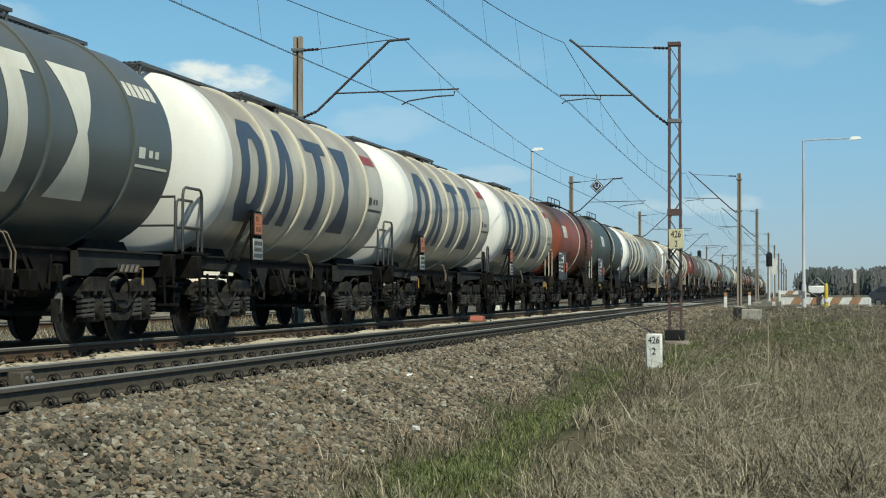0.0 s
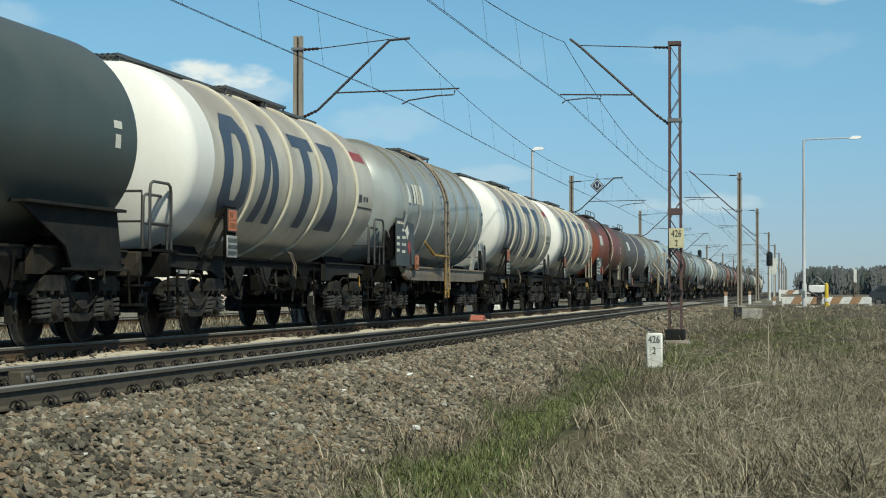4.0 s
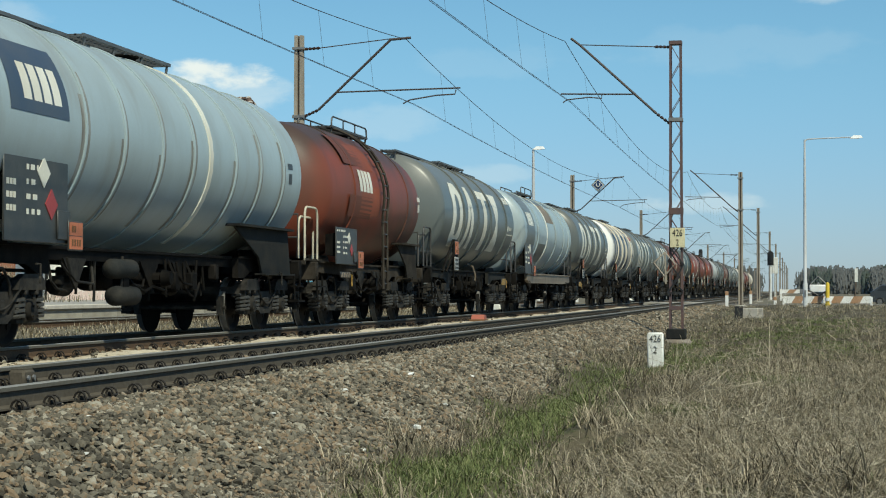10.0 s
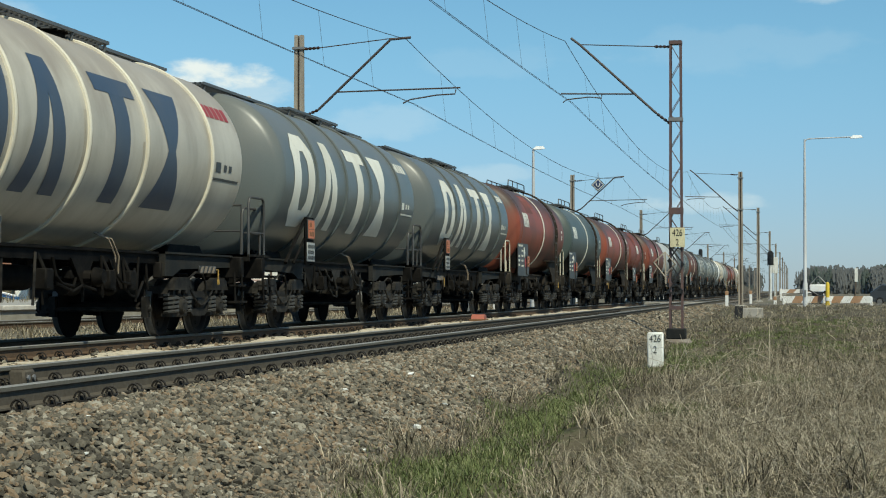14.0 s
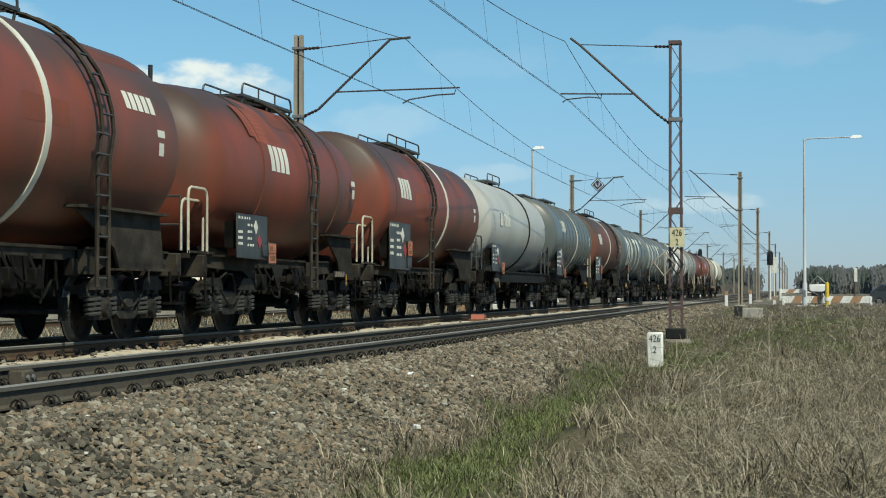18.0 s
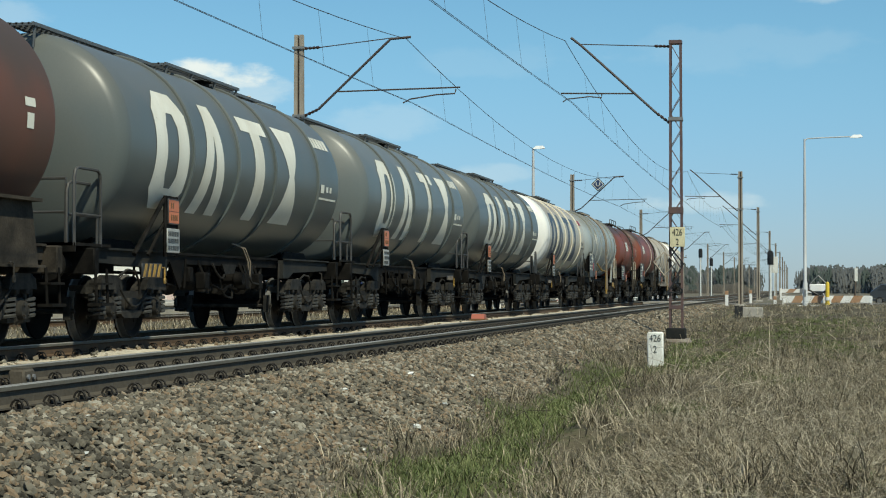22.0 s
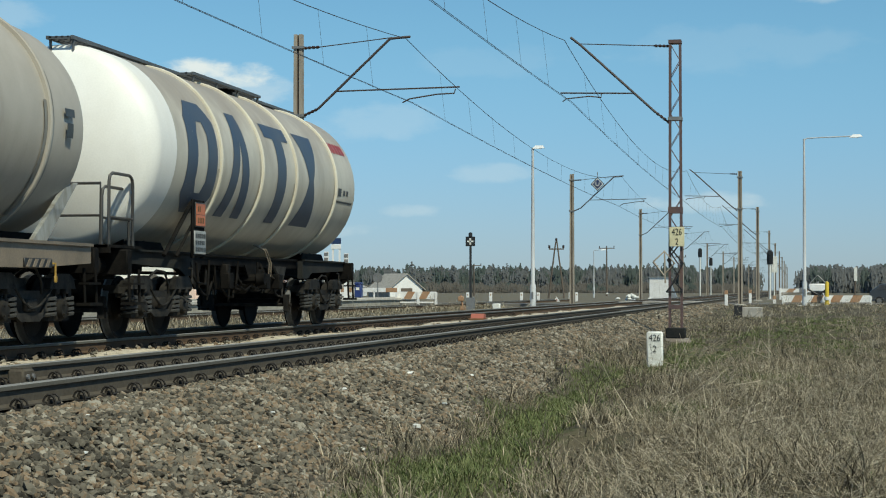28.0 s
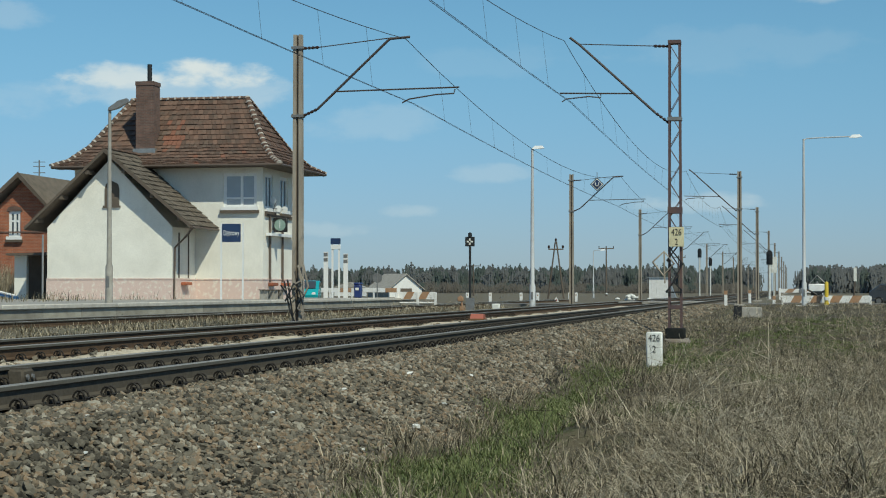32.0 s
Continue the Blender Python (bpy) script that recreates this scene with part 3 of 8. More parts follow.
def raw_mesh(name, verts, faces, mats, slots=None, smooth=False):
    """A mesh from numpy arrays of vertices and equal-sized faces."""
    me = bpy.data.meshes.new(name)
    nv, nf, k = len(verts), len(faces), faces.shape[1]
    me.vertices.add(nv)
    me.vertices.foreach_set("co", np.asarray(verts, np.float32).ravel())
    me.loops.add(nf * k)
    me.loops.foreach_set("vertex_index", np.asarray(faces, np.int32).ravel())
    me.polygons.add(nf)
    me.polygons.foreach_set("loop_start", np.arange(0, nf * k, k, dtype=np.int32))
    for m in mats:
        me.materials.append(MAT[m])
    if slots is not None:
        me.polygons.foreach_set("material_index", np.asarray(slots, np.int32))
    me.polygons.foreach_set("use_smooth", np.full(nf, smooth))
    me.update(calc_edges=True)
    me.validate()
    return me


def part(name, bm, mats, parent, label="", at=None):
    """Links a Build, or a finished mesh, as one part under a thing or under a part."""
    me = bm if isinstance(bm, bpy.types.Mesh) else bm.mesh(name, mats)
    ob = new(name, me)
    ob.parent = parent
    if at is not None:
        ob.matrix_basis = at
    if label:
        tagged(ob, label)
    return ob


def thing(name, label, category, at=None, group="", bm=None, mats=None, kind=""):
    ob = new(name, bm.mesh(name, mats) if isinstance(bm, Build) else bm)
    if at is not None:
        ob.matrix_basis = at
    return tagged(ob, label, category, group, kind)


CACHE = {}


def once(key, maker):
    """Builds a shared mesh the first time that it is asked for."""
    if key not in CACHE:
        CACHE[key] = maker()
    return CACHE[key]


def at(x, y, z, rx=0, ry=0, rz=0):
    return pose(x, y, z, rx, ry, rz)
# ---- ground and tracks ----
TRACKS = (6.55, 10.55)
SIDE_Y, SIDE_Z = 20.45, -0.10
PLAT_Y, PLAT_Z, PLAT_END = 22.2, 0.28, 105.5


def smooth(a, b, t):
    t = np.clip((np.asarray(t, float) - a) / (b - a), 0, 1)
    return t * t * (3 - 2 * t)


def value_noise(seed, scale):
    g = np.random.default_rng(seed).random((64, 64))

    def value(x, y):
        u, v = (np.asarray(x, float) / scale) % 62.99, (np.asarray(y, float) / scale + 20) % 62.99
        i, j = u.astype(int), v.astype(int)
        a, b = u - i, v - j
        a, b = a * a * (3 - 2 * a), b * b * (3 - 2 * b)
        return g[i, j] * (1 - a) * (1 - b) + g[i + 1, j] * a * (1 - b) + g[i, j + 1] * (1 - a) * b + g[i + 1, j + 1] * a * b
    return value


HUMP_A, HUMP_B = value_noise(21, 1.3), value_noise(22, 0.45)


def HUMPS(x, y):
    """Tussocks and hollows of the rough verge."""
    return 0.28 * (HUMP_A(x, y) - 0.5) + 0.21 * (HUMP_B(x, y) - 0.5)


def field(x, y):
    """Height of the open ground on the camera's side and beyond."""
    x, y = np.asarray(x, float), np.asarray(y, float)
    low = -0.88 + 0.62 * smooth(35, 100, x)
    far = -0.32 + 0.0 * x
    z = np.where(y < 8, low, far)
    z = z + HUMPS(x, y) * smooth(3.2, 2.3, y)
    return z + 0.05 * np.sin(x * 0.31 + y * 0.7) * np.cos(y * 0.53 - x * 0.17) * smooth(3.2, 1.5, y)


def ground(x, y):
    x, y = np.asarray(x, float), np.asarray(y, float)
    z = field(x, y)
    near = z + (-0.215 - z) * np.clip((y - 3.45) / 1.35, 0, 1)
    z = np.where(y < 8, near, z)
    z = np.where((y >= 8) & (y < 12.3), -0.215 + 0.125 * np.exp(-((y - 8.75) / 0.34) ** 4) * (0.8 + 0.3 * np.sin(x * 1.3) * np.sin(x * 0.47)), z)
    z = np.where((y >= 12.3) & (y < 13.2), -0.215 - 0.2 * (y - 12.3) / 0.9, z)
    z = np.where((y >= 13.2) & (y < 17.5), -0.415 + 0.02 * np.sin(x), z)
    z = np.where((y >= 17.5) & (y < 18.6), -0.415 + 0.12 * (y - 17.5) / 1.1, z)
    z = np.where((y >= 18.6) & (y < 22.6), -0.30, z)
    return z


def ground_sheet():
    xs = np.concatenate([np.arange(-60, 8, 4.0), np.arange(8, 45, 0.25), np.arange(45, 70, 0.5), np.arange(70, 200, 3.0), np.arange(200, 900, 40.0), np.arange(900, 3300, 300.0)])
    ys = np.concatenate([np.arange(-2000, -200, 200.0), np.arange(-200, -20, 12.0), np.arange(-20, -4, 0.8), np.arange(-4, 3.4, 0.2), np.arange(3.4, 5.0, 0.15), np.arange(5.0, 7.9, 0.6), np.arange(7.9, 9.8, 0.1), np.arange(9.8, 12.2, 0.4),
                         np.arange(12.2, 24, 0.3), np.arange(24, 100, 4.0), np.arange(100, 2200, 100.0)])
    X, Y = np.meshgrid(xs, ys, indexing="ij")
    Z = ground(X, Y)
    v = np.stack([X, Y, Z], -1).reshape(-1, 3)
    n, m = len(xs), len(ys)
    i, j = np.meshgrid(np.arange(n - 1), np.arange(m - 1), indexing="ij")
    q = (i * m + j).ravel()
    f = np.stack([q, q + m, q + m + 1, q + 1], 1)
    cy = (ys[j.ravel()] + ys[j.ravel() + 1]) / 2
    cx = (xs[i.ravel()] + xs[i.ravel() + 1]) / 2
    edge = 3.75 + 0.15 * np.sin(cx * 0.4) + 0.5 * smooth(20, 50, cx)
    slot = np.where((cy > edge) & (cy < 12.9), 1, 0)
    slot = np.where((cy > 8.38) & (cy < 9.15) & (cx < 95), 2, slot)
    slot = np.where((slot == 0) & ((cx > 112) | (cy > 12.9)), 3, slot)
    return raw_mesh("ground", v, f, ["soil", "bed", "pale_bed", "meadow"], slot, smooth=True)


tagged(new("ground", ground_sheet()), "dry field, ballast bed and lineside earth", "ground", kind="structure")


def rail_mesh(x0, x1, side="railside"):
    """Flat-bottomed rail: dusty foot and web, dull head, polished running surface."""
    prof = [(-0.07, -0.172), (0.07, -0.172), (0.07, -0.158), (0.012, -0.14), (0.009, -0.05), (0.035, -0.038), (0.036, -0.008), (0.028, 0.0), (-0.028, 0.0), (-0.036, -0.008),
            (-0.035, -0.038), (-0.009, -0.05), (-0.012, -0.14), (-0.07, -0.158)]
    b = Build()
    cuts = [x0 + (x1 - x0) * i / 12 for i in range(13)]
    rings = [[(x, y, z) for y, z in prof] for x in cuts]
    b.loft(rings)
    for a in range(12):
        for i in range(14):
            if i in (6, 7, 8):
                b.s[a * 14 + i] = 1
            elif i in (5, 9):
                b.s[a * 14 + i] = 2
    return b.mesh("rail", [side, "railtop", "railhead"])


def clip_mesh():
    """Rail plate with its clip and bolt."""
    b = Build()
    b.box(-0.08, 0.08, -0.19, 0.19, -0.19, -0.172)
    for s in (-1, 1):
        for dx in (-0.045, 0.045):
            b.tube([(dx, s * (0.115 + 0.052 * math.cos(a)), -0.170 + 0.072 * math.sin(a)) for a in [math.pi * k / 6 - 0.3 for k in range(9)]], 0.0095, 5)
        b.rod((-0.045, s * 0.167, -0.16), (0.045, s * 0.167, -0.16), 0.010, 5)
        b.rod((0, s * 0.115, -0.175), (0, s * 0.115, -0.135), 0.018, 6)
    return b.mesh("rail_clip", "clip")


def sleeper_mesh():
    b = Build()
    rings = []
    for x, w, z in ((-1.3, 0.13, -0.195), (-0.5, 0.13, -0.195), (-0.3, 0.11, -0.225), (0.3, 0.11, -0.225), (0.5, 0.13, -0.195), (1.3, 0.13, -0.195)):
        rings.append([(-w - 0.02, x, z - 0.18), (w + 0.02, x, z - 0.18), (w, x, z), (-w, x, z)])
    b.loft(rings)
    return b.mesh("sleeper", "sleeper")


for n, (yc, zc, x0, x1, pitch, count) in enumerate(((TRACKS[0], 0, 4, 1500, 0.6, 150), (TRACKS[1], 0, 4, 1500, 0.6, 150), (SIDE_Y, SIDE_Z, 10, 160, 0.65, 140))):
    track = new("railway_track")
    track.location = (0, yc, zc)
    tagged(track, ("brown rusty-sided rails with polished heads on concrete sleepers", "rails under the passing train on concrete sleepers", "little-used siding rails beside the platform")[n],
           "railway track", "tracks", "structure")
    for y in (-0.7525, 0.7525):
        part("rail", rail_mesh(x0, x1, "railrust" if n else "railside"), None, track, at=at(0, y, 0))
    for k in range(count):
        x = 9.1 + k * pitch if n < 2 else 40 + k * pitch
        part("sleeper", once("sleeper", sleeper_mesh), None, track, at=at(x, 0, 0))
        if n < 2 and k < 110 and (n == 0 or k < 90):
            for y in (-0.7525, 0.7525):
                part("rail_clip", once("clip", clip_mesh), None, track, at=at(x, y, 0))
    if n < 2:
        b = Build()
        for k in range(count, 420):
            x = 9.1 + k * pitch
            b.box(x - 0.13, x + 0.13, -1.3, 1.3, -0.36, -0.197)
        tagged(part("far_sleepers", b, "sleeper", track), kind="stuff")


# ---- platform ----
plat = new("platform")
tagged(plat, "low station platform with a pale concrete edge", "platform", kind="structure")
b = Build()
b.box(-20, PLAT_END, PLAT_Y + 0.5, 60, -0.5, PLAT_Z - 0.02)
part("paving", b, "concrete", plat)
for k in range(42):
    x = PLAT_END - 3 * (k + 1)
    e = once("edge", lambda: Build().box(0.01, 2.99, 0, 0.5, -0.10, 0.04, bevel=0.02).mesh("edge_block", "kerb"))
    part("edge_block", e, None, plat, at=at(x, PLAT_Y, PLAT_Z - 0.04))
    f = once("edge_wall", lambda: Build().box(0.005, 2.995, 0.08, 0.5, -0.5, -0.10).mesh("edge_wall", "plat_face"))
    part("edge_wall", f, None, plat, at=at(x, PLAT_Y, PLAT_Z - 0.04))


# ---- overhead line ----
MAST_LEFT = [(48.8, 13.6), (111.0, 13.6), (160.5, 13.6), (219.5, 13.6), (280.0, 13.6), (340.0, 13.6), (397.0, 13.6), (455.0, 13.6), (515.0, 13.6), (575.0, 13.6)]
MAST_RIGHT = [(51.8, 3.4), (110.0, 3.4), (158.0, 3.4), (221.0, 3.4), (279.0, 3.4), (340.0, 3.4), (397.0, 3.4), (455.0, 3.4), (515.0, 3.4), (575.0, 3.4)]
WIRE_Z, CAT_Z = 5.55, 6.95


def insulator(b, p, q, slot=1):
    p, q = Vector(p), Vector(q)
    for i in range(4):
        t0 = p.lerp(q, (i + 0.1) / 4)
        t1 = p.lerp(q, (i + 0.7) / 4)
        b.rod(t0, t1, 0.042, 8, slot)
    b.rod(p, q, 0.025, 6, slot)


def cantilever(mast, y0, yw, side):
    """A slanted tube with its tie, steady arm and insulators, from the mast at y0 to the wires at yw. side: +1 when the track lies at greater y."""
    s = side
    d = abs(yw - y0)
    b = Build()
    ze, reach, zf, zg = (7.62, 0.12, 5.55, 7.42) if s < 0 else (7.72, -0.17, 5.44, 7.62)
    foot = 0.17 if s < 0 else 0.30
    insulator(b, (0, s * 0.16, zf), (0, s * 0.55, zf + foot))
    b.rod((0, s * 0.55, zf + foot), (0, s * (d - 0.45), ze), 0.035, 8)
    b.rod((0, s * (d - 0.45), ze), (0, s * (d + reach), ze + (0.04 if s < 0 else 0.22)), 0.035, 8)
    insulator(b, (0, s * 0.16, zg), (0, s * 0.6, zg + 0.02))
    b.rod((0, s * 0.6, zg + 0.02), (0, s * (d - 0.4), ze + 0.03), 0.014, 6)
    part("cantilever", b, ["arm", "insulator"], mast)
    a = Build()
    zt, e, zw = (6.2, 1.5, 5.85) if s < 0 else (6.3, 0.12, 6.1)
    k = 0.55 + (d - 1.0) * (zt - 5.72) / 1.9
    a.rod((0, s * k, zt), (0, s * (d + e), zt + 0.05), 0.022, 6)
    if s < 0:
        a.tube([(0, s * (d + e - 0.12), zt), (0, s * (d + e - 0.15), zt - 0.12), (0, s * (d + 0.85), zt - 0.14), (0, s * (d + 0.1), zw + 0.1), (0, s * (d - 0.1), zw)], 0.02)
    else:
        a.tube([(0, s * (d - 1.05), zt), (0, s * (d - 1.05), zt - 0.1), (0, s * (d - 0.7), zt - 0.06), (0, s * (d - 0.05), zw + 0.08), (0, s * (d + 0.06), zw)], 0.02)
    part("steady_arm", a, "arm", mast)


def concrete_mast(x, y, side, yw, h=7.8, lean=0.0):
    m = new("catenary_mast")
    m.matrix_basis = pose(x, y, float(ground(x, y)))
    z0 = -float(ground(x, y))
    tagged(m, "slotted pale concrete catenary mast beside the tracks", "mast", "catenary masts")
    b = Build()
    top = h + z0
    for dy in (-0.10, 0.10):
        b.loft([[(-0.11, dy - 0.05, -0.3), (0.11, dy - 0.05, -0.3), (0.11, dy + 0.05, -0.3), (-0.11, dy + 0.05, -0.3)],
                [(-0.09, dy * 0.75 - 0.045, top), (0.09, dy * 0.75 - 0.045, top), (0.09, dy * 0.75 + 0.045, top), (-0.09, dy * 0.75 + 0.045, top)]])
    part("shaft", b, "mast", m)
    part("web", Build().box(-0.035, 0.035, -0.08, 0.08, 0, top - 0.02), "timber", m)
    f = Build().box(-0.35, 0.35, -0.35, 0.35, -0.4, 0.12, bevel=0.05)
    part("footing", f, "concrete", m)
    for z in (7.40 + z0, 5.50 + z0):
        part("bracket", Build().box(-0.13, 0.13, -0.17, 0.17, z, z + 0.07), "steel", m)
    holder = part("arm_bracket", Build().box(-0.05, 0.05, -0.17, 0.17, 5.52, 5.60), "steel", m, at=at(0, 0, z0))
    cantilever(holder, y, yw, side)
    return m


for x, y in MAST_LEFT:
    concrete_mast(x, y, -1, TRACKS[1])
for x, y in MAST_RIGHT[1:]:
    concrete_mast(x, y, 1, TRACKS[0])


def lattice_mast(x, y):
    z0 = float(ground(x, y))
    m = new("lattice_mast")
    m.matrix_basis = pose(x, y, z0)
    tagged(m, "dark riveted lattice steel catenary mast on a concrete base", "mast", "catenary masts")
    top = 7.78 - z0
    w0, w1 = 0.17, 0.14
    wid = lambda z: w0 + (w1 - w0) * z / top
    for s in (-1, 1):
        for e in (-1, 1):
            b = Build()
            b.loft([[(e * 0.13 - 0.03, s * wid(z) - 0.03, z), (e * 0.13 + 0.03, s * wid(z) - 0.03, z), (e * 0.13 + 0.03, s * wid(z) + 0.03, z), (e * 0.13 - 0.03, s * wid(z) + 0.03, z)] for z in (0.3, top)])
            part("upright", b, "lattice", m)
    n = 16
    for k in range(2, n):
        z, zz = 0.6 + (top - 0.7) * k / n, 0.6 + (top - 0.7) * (k + 1) / n
        s = 1 if k % 2 else -1
        for e in (-0.15, 0.15):
            b = Build().rod((e, -s * wid(z), z), (e, s * wid(zz), zz), 0.014, 4)
            part("lattice_bar", b, "lattice", m)
    part("cap", Build().box(-0.18, 0.18, -0.18, 0.18, top - 0.1, top), "lattice", m)
    part("band_plate", Build().box(-0.17, 0.17, -0.2, 0.2, 3.65, 3.83), "lattice", m)
    part("band_plate", Build().box(-0.17, 0.17, -0.2, 0.2, 0.95, 1.06), "lattice", m)
    part("footing", Build().box(-0.45, 0.45, -0.42, 0.42, -0.4, 0.12, bevel=0.08), "sleeper", m)
    part("foot_block", Build().box(-0.26, 0.26, -0.27, 0.27, 0.12, 0.42, bevel=0.03), "solebar", m)
    h = part("arm_bracket", Build().box(-0.17, 0.17, -0.2, 0.2, 5.5, 5.6), "steel", m, at=at(0, 0, -z0))
    cantilever(h, y, TRACKS[0], 1)
    return m


LATTICE = lattice_mast(*MAST_RIGHT[0])


def hang(p, q, sag, n=16):
    p, q = Vector(p), Vector(q)
    return [p.lerp(q, i / n) + Vector((0, 0, -4 * sag * (i / n) * (1 - i / n))) for i in range(n + 1)]


def overhead(name, yw, xs, zc, zm, sag):
    line = new(name)
    tagged(line, "dark catenary and contact wires hung along the track", "overhead wire", "overhead wires")
    zig = 0.2
    for n, (a, c) in enumerate(zip(xs, xs[1:])):
        s = sag * ((c - a) / 60) ** 2
        za, zb = -zig if n % 2 else zig, zig if n % 2 else -zig
        part("catenary_wire", Build().tube(hang((a, yw, zm), (c, yw, zm), s, 24), 0.010, 5), "wire", line)
        for dy in (-0.02, 0.02):
            part("contact_wire", Build().tube(hang((a, yw + dy + za, zc), (c, yw + dy + zb, zc), 0.17), 0.0062, 5), "wire", line)
        k = max(3, int((c - a) / 4.6))
        for i in range(1, k):
            t = i / k
            x = a + (c - a) * t
            part("dropper", Build().rod((x, yw, zm - 4 * s * t * (1 - t)), (x, yw + za + (zb - za) * t, zc - 0.17 * 4 * t * (1 - t)), 0.004, 4), "wire", line)


overhead("overhead_wire", TRACKS[1], [-12] + [x for x, _ in MAST_LEFT[:7]], 5.83, 7.61, 1.15)
overhead("overhead_wire", TRACKS[0], [-8] + [x for x, _ in MAST_RIGHT[:7]], 6.08, 7.86, 1.32)
# ---- signal house ----
HX, HY0, HY1, HD = 86.85, 26.0, 35.9, 7.6
AX, AY0 = 83.45, 29.5
AYM = (AY0 + HY1) / 2


def brickwork(name, c1, c2, joint, w=0.25, h=0.077):
    m = bpy.data.materials.new(name)
    m.use_nodes = True
    n, l = m.node_tree.nodes, m.node_tree.links
    co, sp, cb, br = n.new("ShaderNodeTexCoord"), n.new("ShaderNodeSeparateXYZ"), n.new("ShaderNodeCombineXYZ"), n.new("ShaderNodeTexBrick")
    ad = n.new("ShaderNodeMath")
    l.new(co.outputs["Object"], sp.inputs[0])
    l.new(sp.outputs["X"], ad.inputs[0])
    l.new(sp.outputs["Y"], ad.inputs[1])
    l.new(ad.outputs[0], cb.inputs["X"])
    l.new(sp.outputs["Z"], cb.inputs["Y"])
    l.new(cb.outputs[0], br.inputs["Vector"])
    br.inputs["Scale"].default_value = 1.0
    br.inputs["Brick Width"].default_value, br.inputs["Row Height"].default_value = w, h
    br.inputs["Mortar Size"].default_value = 0.008
    br.inputs["Color1"].default_value, br.inputs["Color2"].default_value, br.inputs["Mortar"].default_value = (*c1, 1), (*c2, 1), (*joint, 1)
    ns, mx = n.new("ShaderNodeTexNoise"), n.new("ShaderNodeMixRGB")
    ns.inputs["Scale"].default_value, ns.inputs["Detail"].default_value = 2.5, 6
    l.new(co.outputs["Object"], ns.inputs["Vector"])
    mx.blend_type, mx.inputs["Fac"].default_value = "MULTIPLY", 0.7
    l.new(br.outputs["Color"], mx.inputs["Color1"])
    l.new(ns.outputs["Fac"], mx.inputs["Color2"])
    hs = n.new("ShaderNodeHueSaturation")
    hs.inputs["Value"].default_value = 1.6
    l.new(mx.outputs["Color"], hs.inputs["Color"])
    b = n["Principled BSDF"]
    b.inputs["Roughness"].default_value = 0.9
    l.new(hs.outputs["Color"], b.inputs["Base Color"])
    bp = n.new("ShaderNodeBump")
    bp.inputs["Strength"].default_value, bp.inputs["Distance"].default_value = 0.5, 0.01
    bp.invert = True
    l.new(br.outputs["Fac"], bp.inputs["Height"])
    l.new(bp.outputs["Normal"], b.inputs["Normal"])
    return m


MAT["soot_brick"] = brickwork("sooty_chimney_brick", (0.15, 0.085, 0.065), (0.10, 0.062, 0.05), (0.13, 0.11, 0.095))
MAT["house_brick"] = brickwork("red_house_brick", (0.36, 0.115, 0.055), (0.27, 0.085, 0.045), (0.30, 0.22, 0.16))

house = new("signal_house")
tagged(house, "cream plastered station signal house with hipped tile roof", "house")


def pierced(x, y0, y1, z0, z1, holes, thick=0.35, axis="x"):
    """A one-piece wall slab with rectangular openings right through it: holes are (a0, a1, z0, z1)."""
    b = Build()
    ys = sorted({y0, y1, *[h[0] for h in holes], *[h[1] for h in holes]})
    zs = sorted({z0, z1, *[h[2] for h in holes], *[h[3] for h in holes]})
    n, m = len(ys), len(zs)
    solid = lambda i, k: 0 <= i < n - 1 and 0 <= k < m - 1 and not any(h[0] < (ys[i] + ys[i + 1]) / 2 < h[1] and h[2] < (zs[k] + zs[k + 1]) / 2 < h[3] for h in holes)
    v = [(d, y, z) if axis == "x" else (y, d, z) for d in (x, x + thick) for y in ys for z in zs]
    at_ = lambda s, i, k: s * n * m + i * m + k
    f = []
    for i in range(n - 1):
        for k in range(m - 1):
            if not solid(i, k):
                continue
            q = [(i, k), (i + 1, k), (i + 1, k + 1), (i, k + 1)]
            f.append(tuple(at_(0, *c) for c in reversed(q)))
            f.append(tuple(at_(1, *c) for c in q))
            for e, (di, dk) in enumerate(((0, -1), (1, 0), (0, 1), (-1, 0))):
                if not solid(i + di, k + dk):
                    c, d = q[e], q[(e + 1) % 4]
                    f.append((at_(0, *c), at_(0, *d), at_(1, *d), at_(1, *c)))
    return b.add(v, f)


FRONT_WIN = (26.33, 28.05, 4.80, 6.52)
SIDE_WINS = [(87.25, 88.55, 4.75, 6.5), (89.9, 91.3, 4.75, 6.5), (92.3, 93.6, 4.75, 6.5)]
part("wall", pierced(HX, HY0, HY1, 1.25, 6.98, [FRONT_WIN]), "plaster", house)
part("wall", pierced(HY0, HX + 0.35, HX + HD, 1.25, 6.98, SIDE_WINS, axis="y"), "plaster", house)
part("wall", Build().box(HX + 0.35, HX + HD, HY1 - 0.35, HY1, 1.25, 6.98), "plaster", house)
part("wall", Build().box(HX + HD - 0.35, HX + HD, HY0 + 0.35, HY1 - 0.35, 1.25, 6.98), "plaster", house)
part("ceiling", Build().box(HX + 0.35, HX + HD - 0.35, HY0 + 0.35, HY1 - 0.35, 6.85, 6.95), "plaster", house)
part("upper_floor", Build().box(HX + 0.35, HX + HD - 0.35, HY0 + 0.35, HY1 - 0.35, 3.7, 3.9), "timber", house)
part("wall", Build().prism([(AY0, 1.25), (HY1 - 0.003, 1.25), (HY1 - 0.003, 3.75), (AYM, 7.05), (AY0, 3.75)], "x", AX, HX - 0.004), "plaster", house)
